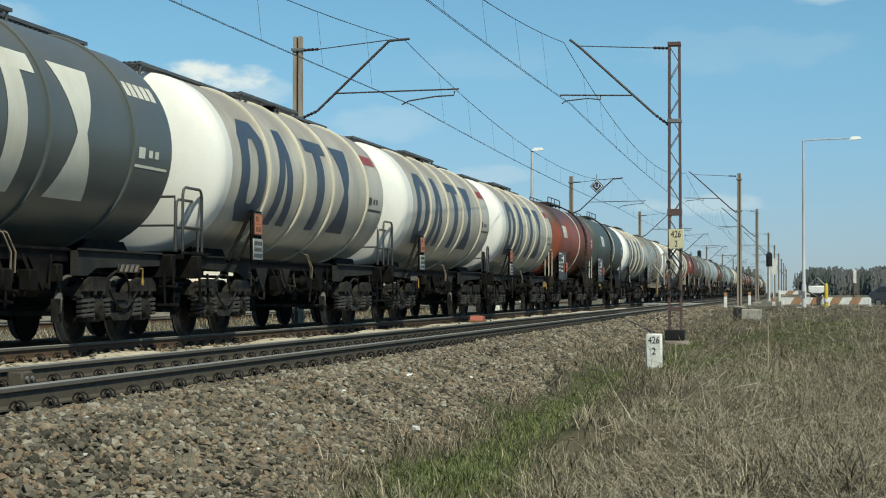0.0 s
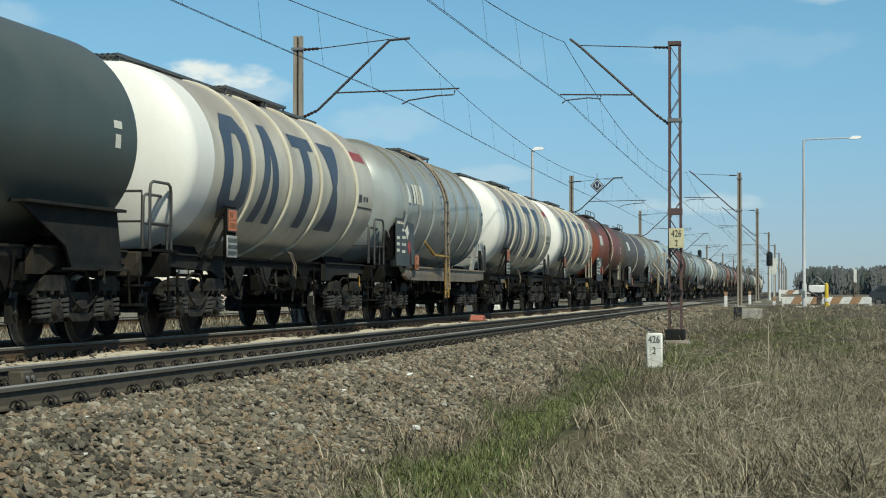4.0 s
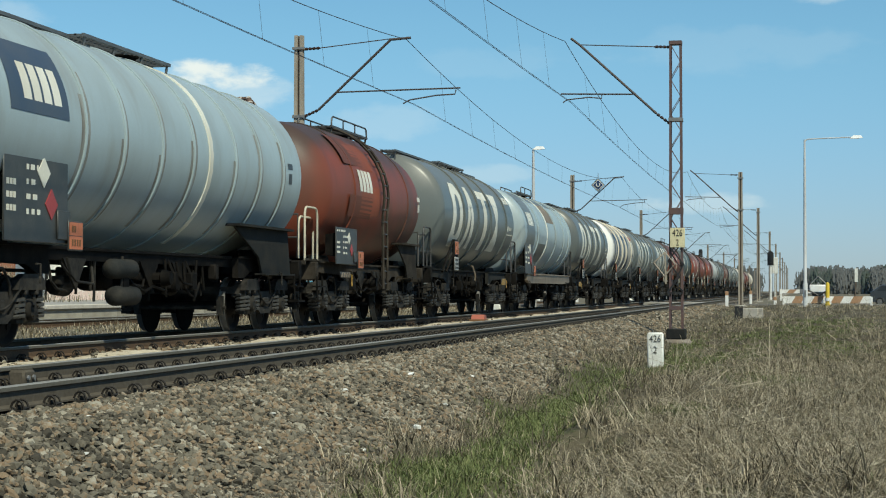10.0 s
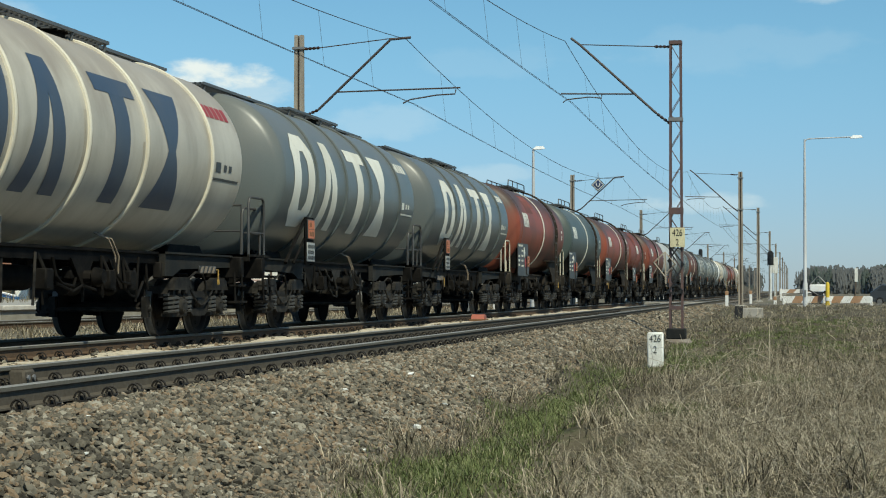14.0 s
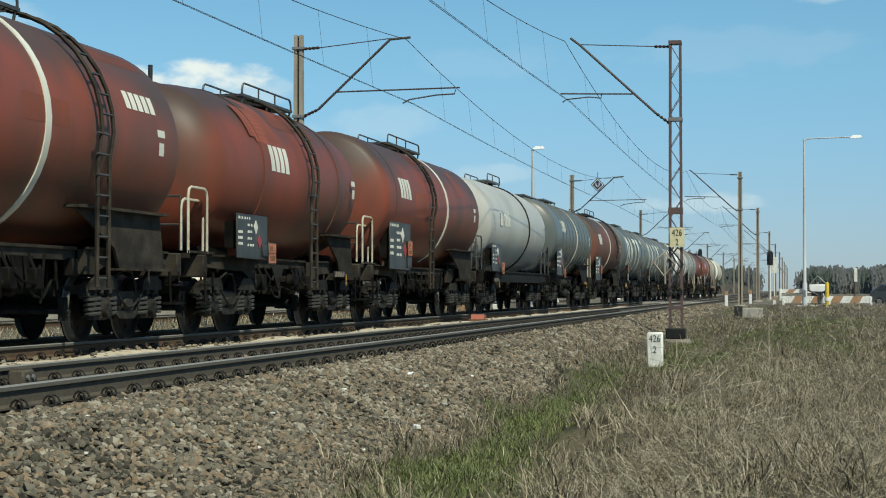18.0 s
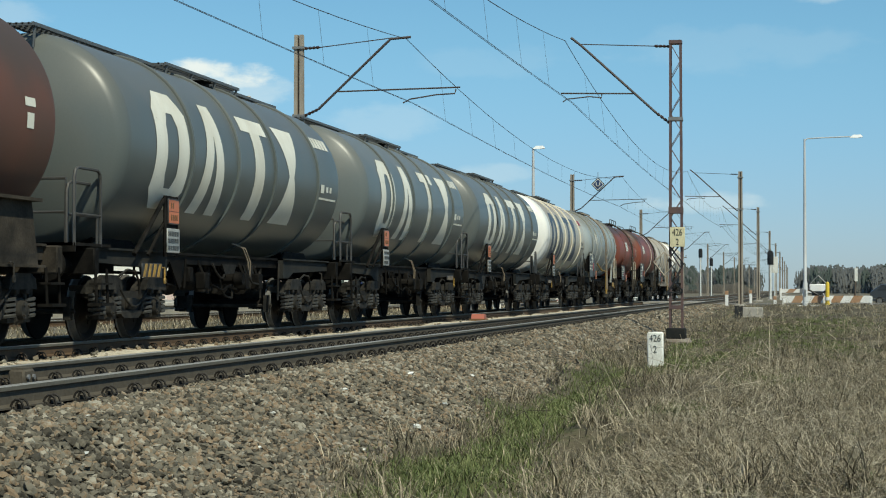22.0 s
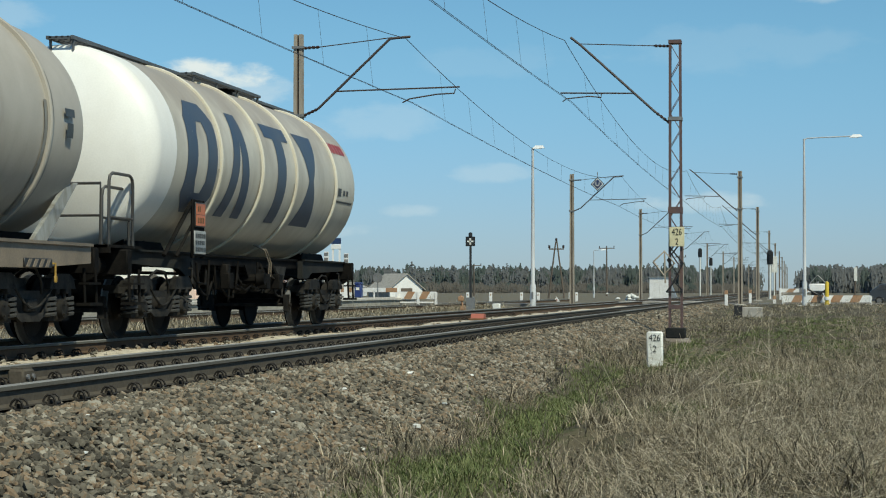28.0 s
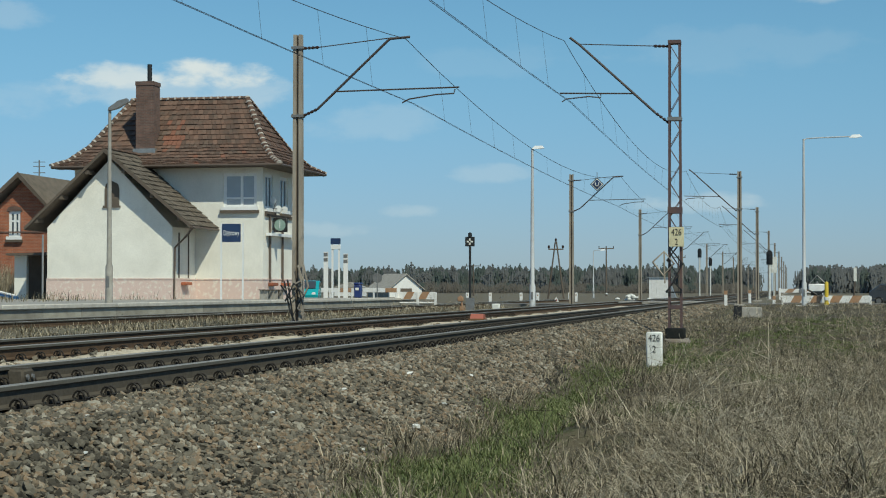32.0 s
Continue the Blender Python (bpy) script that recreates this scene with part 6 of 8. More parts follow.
def blades(name, x, y, z, height, width, lean, mat, label, category="grass"):
    """Bent grass blades of two quads each."""
    n = len(x)
    az = rng.uniform(0, 2 * np.pi, n)
    d = np.stack([np.cos(az), np.sin(az), np.zeros(n)], 1)
    s = np.stack([-np.sin(az + rng.uniform(-0.6, 0.6, n)), np.cos(az), np.zeros(n)], 1)
    base = np.stack([x, y, z], 1)
    h = height[:, None]
    w = width[:, None]
    ln = lean[:, None]
    up = np.array([0, 0, 1.0])
    mid = base + up * h * 0.55 * np.sqrt(np.clip(1 - (ln * 0.6) ** 2, 0.05, 1)) + d * h * 0.45 * ln
    tip = base + up * h * np.sqrt(np.clip(1 - (ln * 0.95) ** 2, 0.03, 1)) * 0.95 + d * h * 1.05 * ln
    v = np.stack([base - s * w, base + s * w, mid + s * w * 0.8, mid - s * w * 0.8, tip + s * w * 0.15, tip - s * w * 0.15], 1)
    f = np.array([[0, 1, 2, 3], [3, 2, 4, 5]])
    faces = (f[None] + 6 * np.arange(n)[:, None, None]).reshape(-1, 4)
    return tagged(new(name, raw_mesh(name, v.reshape(-1, 3), faces, [mat])), label, category, kind="stuff")


def patches(x, y, scale, seed):
    """Smooth value noise between 0 and 1 over the plan."""
    g = np.random.default_rng(seed).random((64, 64))
    u, v = (x / scale) % 63, (y / scale + 20) % 63
    i, j = u.astype(int), v.astype(int)
    a, b = u - i, v - j
    a, b = a * a * (3 - 2 * a), b * b * (3 - 2 * b)
    return g[i, j] * (1 - a) * (1 - b) + g[i + 1, j] * a * (1 - b) + g[i, j + 1] * (1 - a) * b + g[i + 1, j + 1] * a * b


def scatter(zones):
    X, Y = [], []
    for x0, x1, dens in zones:
        lo = -0.062 * x1 - 1.0
        n = int((x1 - x0) * (4.3 - lo) * dens)
        X.append(rng.uniform(x0, x1, n))
        Y.append(rng.uniform(lo, 4.3, n))
    return np.concatenate(X), np.concatenate(Y)


# drifts of fresh grass: place and half sizes
DRIFTS = [(13.2, 2.7, 1.8, 0.75), (16.5, 2.85, 1.9, 0.6), (20.5, 2.9, 2.3, 0.6), (25.5, 3.2, 3.0, 0.5), (32, 3.5, 3.8, 0.45), (37, 2.4, 3.0, 0.5), (48, 2.9, 6.0, 0.5), (46, -0.8, 6.0, 1.2), (40, 1.6, 5.0, 0.8), (30, 0.6, 3.0, 0.7), (56, 0.4, 7.0, 1.6), (52, 1.2, 6, 0.8), (70, -1.0, 9, 1.5), (24, 1.6, 1.5, 0.4)]


# greener towards the ballast's foot and in drifts
def greenness(x, y):
    g = 0.42 * patches(x, y, 2.2, 1) + 0.34 * patches(x, y, 0.8, 2) + 0.14 * np.exp(-((y - 2.9) / 0.5) ** 2)
    for dx, dy, rx, ry in DRIFTS:
        g = g + 0.62 * np.exp(-((x - dx) / rx) ** 2 - ((y - dy) / ry) ** 2)
    return g


x, y = scatter([(8, 16, 950), (16, 26, 680), (26, 42, 420), (42, 70, 220), (70, 112, 90)])
g = greenness(x, y)
keep = (y < edge_y(x) + 0.1 * rng.random(len(x))) & (rng.random(len(x)) > (g - 0.5) * 1.5) & (rng.random(len(x)) < 0.15 + 2.6 * (HUMP_B(x * 1.7, y * 1.7) - 0.28))
x, y = x[keep], y[keep]
far = 1 + 0.9 * smooth(20, 80, x)
tuft = (1 - 0.5 * smooth(35, 75, x)) * (0.25 + 1.35 * HUMP_B(x, y) * (0.5 + HUMP_A(x, y))) * (1 - 0.55 * smooth(0.6, 0.95, greenness(x, y)))
blades("dry_grass", x, y, ground(x, y) - 0.02, rng.uniform(0.08, 0.34, len(x)) * tuft, rng.uniform(0.0016, 0.0036, len(x)) * np.where(rng.random(len(x)) < 0.2, 2.0, 1.0) * far, np.clip(rng.normal(0.82, 0.2, len(x)), 0.1, 1.02), "dry",
       "matted pale dry grass on the verge")
x, y = scatter([(8, 16, 3000), (16, 26, 2400), (26, 42, 1000), (42, 70, 360), (70, 112, 80)])
keep = (y < edge_y(x) + 0.25 * rng.random(len(x))) & (rng.random(len(x)) < (greenness(x, y) - 0.46) * 2.6 * (0.25 + 1.2 * HUMP_B(x * 2.1, y * 2.1)) * (1 - 0.55 * smooth(3.3, 3.9, y)))
x, y = x[keep], y[keep]
far = 1 + 0.9 * smooth(20, 80, x)
blades("fresh_grass", x, y, ground(x, y) - 0.02, 0.03 + 0.15 * rng.beta(1.2, 3.2, len(x)), rng.uniform(0.003, 0.0065, len(x)) * far, rng.uniform(0.2, 1.0, len(x)), "fresh", "fresh green spring grass in patches")
# dry strip between the running lines and the siding
n = 46000
x, y = rng.uniform(18, 112, n), 12.9 + 8.6 * rng.random(n)
keep = np.minimum(np.abs(y - SIDE_Y - 0.7525), np.abs(y - SIDE_Y + 0.7525)) > 0.12
x, y = x[keep], y[keep]
n = len(x)
blades("lineside_grass", x, y, ground(x, y) - 0.02, rng.uniform(0.05, 0.26, n) * (0.3 + patches(x, y, 1.1, 8)), rng.uniform(0.008, 0.016, n), rng.uniform(0.1, 0.8, n), "dry", "dry grass strip between tracks and platform")
n = 9000
x, y = rng.uniform(60, 110, n), rng.uniform(22.8, 40, n)
keep = (x < 83) & (y > 28.5) & (rng.random(n) < 0.5 * (patches(x, y, 1.5, 3) > 0.5))
x, y = x[keep], y[keep]
blades("platform_weeds", x, y, np.full(len(x), PLAT_Z - 0.03), rng.uniform(0.1, 0.55, len(x)), rng.uniform(0.008, 0.015, len(x)), rng.uniform(0.1, 0.7, len(x)), "dry", "dry weeds along the platform and wall")
n = 6000
x, y = rng.uniform(88, 91, n), rng.uniform(38.5, 46, n)
blades("shrub_twigs", x, y, np.full(n, 0.2), rng.uniform(0.5, 2.3, n) * (0.5 + 0.5 * smooth(38.5, 41, y)), rng.uniform(0.006, 0.012, n), rng.uniform(0.05, 0.4, n), "stem", "leafless shrub thicket beside the brick house", "shrub")


def weeds(name, count, zones, hmin, hmax, mat, label, seed, r=0.004, spread=0.35):
    """Tall dead stalks with side twigs, each a few thin three-sided stems."""
    rn = np.random.default_rng(seed)
    P, Q, W = [], [], []
    for _ in range(count):
        x0, x1, y0, y1 = zones[rn.integers(len(zones))]
        x, y = rn.uniform(x0, x1), rn.uniform(y0, y1)
        if count > 1000 and rn.random() < 0.85 and HUMP_B(x * 1.4, y * 1.4) < 0.48:
            continue
        h = rn.uniform(hmin, hmax)
        p = np.array([x, y, float(ground(x, y)) - 0.03])
        d = np.array([rn.normal(0, spread), rn.normal(0, spread), 1.0])
        pts = [p]
        for k in range(3):
            d = d + rn.normal(0, 0.38, 3)
            d[2] = max(d[2], 0.15)
            d /= np.linalg.norm(d)
            pts.append(pts[-1] + d * h / 3)
        for k in range(3):
            P.append(pts[k]), Q.append(pts[k + 1]), W.append(r * (1 - 0.25 * k))
        for _t in range(rn.integers(1, 6)):
            a = pts[1] + (pts[3] - pts[1]) * rn.random()
            e = np.array([rn.normal(0, 0.6), rn.normal(0, 0.6), rn.uniform(-0.1, 0.8)])
            P.append(a), Q.append(a + e / np.linalg.norm(e) * h * rn.uniform(0.12, 0.4)), W.append(r * 0.5)
    P, Q, W = np.array(P), np.array(Q), np.array(W)
    D = Q - P
    D /= np.linalg.norm(D, axis=1, keepdims=True)
    U = np.cross(D, np.array([0.3, 0.9, 0.2]))
    U /= np.linalg.norm(U, axis=1, keepdims=True)
    V = np.cross(D, U)
    ring = [U * math.cos(a) + V * math.sin(a) for a in (0, 2.094, 4.189)]
    v = np.stack([P + c * W[:, None] for c in ring] + [Q + c * W[:, None] * 0.7 for c in ring], 1)
    f = np.array([[0, 1, 4, 3], [1, 2, 5, 4], [2, 0, 3, 5]])
    faces = (f[None] + 6 * np.arange(len(P))[:, None, None]).reshape(-1, 4)
    tagged(new(name, raw_mesh(name, v.reshape(-1, 3), faces, [mat])), label, "weeds", kind="stuff")


weeds("dead_weed_stalks", 11000, [(10, 18, -1.6, 1.5), (12, 26, -2.0, 1.75), (18, 40, -2.6, 2.0)], 0.2, 0.65, "stem", "tangled dead weed stalks in the dry grass", 3, 0.0036, 1.8)
weeds("flattened_weed_stalks", 8000, [(10, 18, -1.4, 1.5), (14, 30, -2.2, 1.8), (28, 50, -3.2, 2.4)], 0.2, 0.6, "dry", "flattened grey weed stalks matted in the grass", 8, 0.0038, 3.0)
weeds("tall_weed_stalks", 90, [(16, 24, 0.2, 1.6), (20, 34, -1.5, 2.2), (45, 75, 0.5, 2.6)], 0.6, 1.15, "stem", "tall dead weed stalks standing in the verge", 4, 0.006)
weeds("dark_weed_stalks", 46, [(21, 23.2, 2.05, 2.6), (17.5, 19, 2.3, 2.8), (26, 30, 2.2, 2.9), (40, 48, -0.4, 1.8)], 0.5, 1.0, "dark_stem", "dark dead stalks standing by the ballast's foot", 14, 0.006, 0.15)
weeds("verge_brush", 420, [(40, 75, -6, 2.0), (60, 108, -7.5, 1.2), (45, 70, -5, -1.5)], 0.35, 0.9, "stem", "thin leafless brush along the verge", 5, 0.008)
weeds("platform_stalks", 40, [(62, 82, 13.4, 17.0), (60, 100, 13.2, 18.0)], 0.4, 1.1, "stem", "dead stalks between the track and the platform", 6, 0.01)


def woods(name, count, x0, x1, y0, y1, h0, h1, pine, seed, label, bare="wood_far"):
    """A far wood: thin trunks, low thicket and many small ragged clumps of twigs or needles."""
    rn = np.random.default_rng(seed)
    tx, ty = rn.uniform(x0, x1, count), rn.uniform(y0, y1, count)
    th = rn.uniform(h0, h1, count) * (0.86 + 0.28 * patches(ty, tx, 14.0, seed + 1))
    isp = rn.random(count) < pine
    quads, slots = [], []
    w = 0.2
    quads.append(np.stack([np.stack([tx, ty + a, b], 1) for a, b in ((-w, np.full(count, -0.5)), (w, np.full(count, -0.5)), (w * 0.4, th * 0.95), (-w * 0.4, th * 0.95))], 1))
    slots.append(np.zeros(count, int))
    for m, lo, span, small, big, sliver in ((110, 0.0, 0.86, 0.5, 1.5, True), (110, 0.12, 0.88, 0.22, 0.5, False)):
        k = count * m
        x, y, h, p = (np.repeat(a, m) for a in (tx, ty, th, isp))
        z = h * (lo + span * rn.beta(1.5, 1.2, k))
        spread = np.where(p, 0.95, 1.6) * (1 - (z / h - 0.45) ** 2 * 3.3).clip(0.05, 1) + (0.5 if sliver else 0.0)
        c = np.stack([x + rn.normal(0, 0.6, k) * spread, y + rn.normal(0, 0.6, k) * spread, z], 1)
        s = (rn.uniform(small, big, k) * np.minimum(1, h / 6))[:, None, None]
        o = np.array([(0, -0.16, -0.9), (0, 0.16, -0.9), (0, 0.10, 0.5), (0, -0.10, 0.5)]) if sliver else np.array([(0, -1, -0.5), (0, 1, -0.6), (0, 0.5, 0.6), (0, -0.4, 0.7)]) * 0.75
        quads.append(c[:, None, :] + s * (o[None] + rn.uniform(-1, 1, (k, 4, 3)) * np.array((0.05, 0.12 if sliver else 0.4, 0.3))))
        slots.append(np.where(p & (z > (0.35 * h if sliver else 0)), 1, 0))
    v = np.concatenate(quads).reshape(-1, 3)
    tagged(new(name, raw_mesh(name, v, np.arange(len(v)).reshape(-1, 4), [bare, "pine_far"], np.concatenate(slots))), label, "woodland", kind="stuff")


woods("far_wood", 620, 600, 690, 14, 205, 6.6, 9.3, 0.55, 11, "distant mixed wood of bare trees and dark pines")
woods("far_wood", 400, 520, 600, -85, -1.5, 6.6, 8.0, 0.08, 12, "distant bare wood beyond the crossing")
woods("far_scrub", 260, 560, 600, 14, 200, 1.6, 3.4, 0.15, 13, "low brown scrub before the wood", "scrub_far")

# small signs by the line
tri = new("triangular_road_sign")
tagged(tri, "small white triangular warning sign low by the road", "sign")
tri.matrix_basis = pose(150.0, 19.65, -0.36)
part("post", Build().rod((0, 0, 0), (0, 0, 0.3), 0.03), "steel", tri)
part("panel", Build().prism([(-0.24, 0.1), (0.24, 0.1), (0.0, 0.52)], "x", -0.05, -0.02), "signwhite", tri)
part("symbol", Build().prism([(-0.09, 0.18), (0.09, 0.18), (0.0, 0.34)], "x", -0.06, -0.052), "redmark", tri)
dia = new("diamond_line_sign")
tagged(dia, "dark diamond sign with a white mark hung on the mast arm", "sign")
dia.matrix_basis = pose(110.8, 12.0, 7.16)
part("panel", Build().prism([(-0.42, 0), (0, -0.42), (0.42, 0), (0, 0.42)], "x", -0.04, 0.0), "black", dia)
part("border", Build().prism([(-0.36, 0), (0, -0.36), (0.36, 0), (0, 0.36)], "x", -0.048, -0.042), "signwhite", dia)
part("field", Build().prism([(-0.30, 0), (0, -0.30), (0.30, 0), (0, 0.30)], "x", -0.056, -0.050), "signblue", dia)
part("symbol", Build().tube([(-0.07, 0.10, 0.12), (-0.07, 0.10, -0.02), (-0.07, 0.05, -0.10), (-0.07, -0.05, -0.10), (-0.07, -0.10, -0.02), (-0.07, -0.10, 0.12)], 0.03, 5), "signwhite", dia)
part("hanger", Build().rod((0.0, 0.0, 0.4), (0.0, 0.0, 0.75), 0.02), "steel", dia)

# a few pale stones among the ballast and one in the grass: place and size
pale_rnd = random.Random(31)
for x, y, r in ((14.09, 1.97, 0.045), (18.07, 3.80, 0.055), (18.17, 4.57, 0.032), (21.36, 4.58, 0.045), (20.45, 3.98, 0.036), (11.07, 4.51, 0.026), (13.71, 4.15, 0.024),
                (15.83, 4.13, 0.028), (15.24, 4.48, 0.026), (12.23, 4.93, 0.030), (15.68, 3.79, 0.026), (24.0, 4.3, 0.04)):
    b = Build().spin([(-r * 0.5, 0.004), (-r * 0.3, r * 0.9), (r * 0.25, r), (r * 0.5, r * 0.55), (r * 0.55, 0.004)], "z", (0, 0, 0), 6)
    b.v = [(p[0] * 1.3 + pale_rnd.uniform(-0.25, 0.25) * r, p[1] + pale_rnd.uniform(-0.25, 0.25) * r, p[2] * 0.8) for p in b.v]
    thing("pale_stone", "small chalky white stone lying on the ballast", "stone", at(x, y, float(ground(x, y)) + r * 0.75, pale_rnd.uniform(-20, 20), pale_rnd.uniform(-20, 20), pale_rnd.uniform(0, 180)),
          "pale stones", b, "signwhite")
# ---- the train ----
TRAIN_Y = 10.55


def bogie_frame():
    b = Build()
    side = [(-1.30, 0.66), (-1.24, 0.84), (-0.95, 0.89), (-0.58, 0.86), (-0.40, 0.70), (0.40, 0.70), (0.58, 0.86), (0.95, 0.89), (1.24, 0.84), (1.30, 0.66),
            (1.16, 0.62), (0.66, 0.64), (0.46, 0.42), (0.30, 0.34), (-0.30, 0.34), (-0.46, 0.42), (-0.66, 0.64), (-1.16, 0.62)]
    for y in (-1.02, 1.02):
        b.prism(side, "y", y - 0.07, y + 0.07)
        rib = [(-0.42, 0.38), (-0.28, 0.31), (0.28, 0.31), (0.42, 0.38), (0.62, 0.62), (0.56, 0.64), (0.36, 0.42), (-0.36, 0.42), (-0.56, 0.64), (-0.62, 0.62)]
        b.prism(rib, "y", y - 0.11 if y < 0 else y + 0.07, y - 0.07 if y < 0 else y + 0.11)
        for x in (-1.22, 1.22):
            b.box(x - 0.05, x + 0.05, y - 0.12, y + 0.12, 0.60, 0.80)
    b.box(-0.26, 0.26, -0.95, 0.95, 0.52, 0.86)
    for x in (-1.24, 1.24):
        b.box(x - 0.05, x + 0.05, -0.95, 0.95, 0.66, 0.78)
    b.spin([(0.84, 0.24), (0.98, 0.24)], "z", (0, 0, 0), 16)
    # brake beams and shoes
    for x in (-0.38, 0.38, -1.42, 1.42):
        b.rod((x, -0.85, 0.42), (x, 0.85, 0.42), 0.035)
        for y in (-0.75, 0.75):
            b.box(x - 0.05, x + 0.05, y - 0.05, y + 0.05, 0.30, 0.62)
    b.tube([(-0.5, -1.12, 0.9), (-0.25, -1.15, 1.0), (0.1, -1.15, 0.98), (0.35, -1.12, 0.8), (0.4, -1.1, 0.66)], 0.018)
    for y in (-1.13, 1.13):
        # chamfered shoulders over the axles and the boxes' guides under them
        for x in (-0.9, 0.9):
            b.prism([(x - 0.42, 0.72), (x - 0.36, 0.86), (x - 0.22, 0.92), (x + 0.22, 0.92), (x + 0.36, 0.86), (x + 0.42, 0.72)], "y", y - 0.05, y + 0.05)
            for dx in (-0.155, 0.155):
                b.rod((x + dx, y, 0.40), (x + dx, y, 0.80), 0.024, 6)
                b.box(x + dx - 0.045, x + dx + 0.045, y - 0.05, y + 0.05, 0.66, 0.73, bevel=0.012)
        # brake hose hanging in a bight between the axles
        b.tube([(-0.62 + 0.124 * k, y * 1.035, 0.78 - 0.30 * math.sin(math.pi * k / 10)) for k in range(11)], 0.017)
    b.box(-0.16, 0.16, -1.16, -1.08, 0.44, 0.60, bevel=0.02)
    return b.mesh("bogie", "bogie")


def axle_box():
    b = Build()
    b.box(-0.15, 0.15, -0.11, 0.11, 0.30, 0.62, bevel=0.03)
    b.box(-0.34, 0.34, -0.09, 0.09, 0.31, 0.36)
    b.spin([(-0.19, 0.06), (-0.18, 0.115), (-0.10, 0.13), (-0.08, 0.13)], "y", (0, 0, 0.46), 12)
    for x in (-0.06, 0.06):
        for z in (0.40, 0.52):
            b.rod((x, -0.205, z), (x, -0.18, z), 0.014, 6)
    return b.mesh("axle_box", "bogie")


def coil():
    b = Build()
    pts = [(0.112 * math.cos(a), 0.112 * math.sin(a), 0.35 + 0.30 * a / (2 * math.pi * 4.5)) for a in [i * 2 * math.pi / 8 for i in range(37)]]
    b.tube(pts, 0.025, 5)
    return b.mesh("spring", "spring")


def wheelset():
    b = Build()
    for s in (-1, 1):
        prof = [(s * 0.685, 0.12), (s * 0.69, 0.36), (s * 0.675, 0.42), (s * 0.68, 0.485), (s * 0.705, 0.49), (s * 0.72, 0.462), (s * 0.81, 0.458),
                (s * 0.815, 0.42), (s * 0.80, 0.395), (s * 0.76, 0.36), (s * 0.76, 0.18), (s * 0.82, 0.13), (s * 0.84, 0.10)]
        b.spin(prof, "y", (0, 0, 0), 28, 0, [0, 0, 0, 0, 1, 1, 0, 0, 0, 0, 0, 0])
        for i in range(3):
            a = i * 2 * math.pi / 3
            b.rod((0.27 * math.cos(a), s * 0.755, 0.27 * math.sin(a)), (0.27 * math.cos(a), s * 0.775, 0.27 * math.sin(a)), 0.035, 8)
    b.rod((0, -1.12, 0), (0, 1.12, 0), 0.08, 12)
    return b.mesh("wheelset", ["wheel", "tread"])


WHEELSETS = []


def add_bogie(wagon, x):
    bogie = part("bogie", once("bogie", bogie_frame), None, wagon, at=at(x, 0, 0))
    for wx in (-0.9, 0.9):
        w = part("wheelset", once("wheelset", wheelset), None, bogie)
        w.matrix_parent_inverse = Matrix.Translation((wx, 0, 0.46))
        WHEELSETS.append(w)
        for y, turn in ((-1.03, 0), (1.03, 180)):
            part("axle_box", once("axle_box", axle_box), None, bogie, at=at(wx, y, 0, 0, 0, turn))
        for sx in (-0.29, 0.29):
            part("spring", once("coil", coil), None, bogie, at=at(wx + sx, -1.08, 0))
    return bogie


def buffer_mesh():
    b = Build()
    b.spin([(0, 0.15), (0.06, 0.15), (0.07, 0.11), (0.32, 0.11), (0.33, 0.085), (0.55, 0.085), (0.56, 0.22), (0.59, 0.225), (0.62, 0.19)], "x", (0, 0, 0), 18)
    b.box(-0.02, 0.02, -0.19, 0.19, -0.19, 0.19)
    return b.mesh("buffer", "under")


def coupling_mesh():
    b = Build()
    b.box(0, 0.30, -0.05, 0.05, -0.06, 0.06)
    b.prism([(0.25, -0.06), (0.42, -0.08), (0.46, 0.02), (0.42, 0.06), (0.38, 0.0), (0.25, 0.06)], "y", -0.035, 0.035)
    b.tube([(0.36, -0.06, -0.02), (0.5, -0.07, -0.2), (0.56, 0, -0.27), (0.5, 0.07, -0.2), (0.36, 0.06, -0.02)], 0.022)
    for y in (-0.3, 0.32):
        b.tube([(0, y, -0.05), (0.18, y, -0.12), (0.34, y * 0.95, -0.38), (0.5, y * 0.9, -0.42), (0.58, y * 0.9, -0.34)], 0.022)
    return b.mesh("coupling", "under")


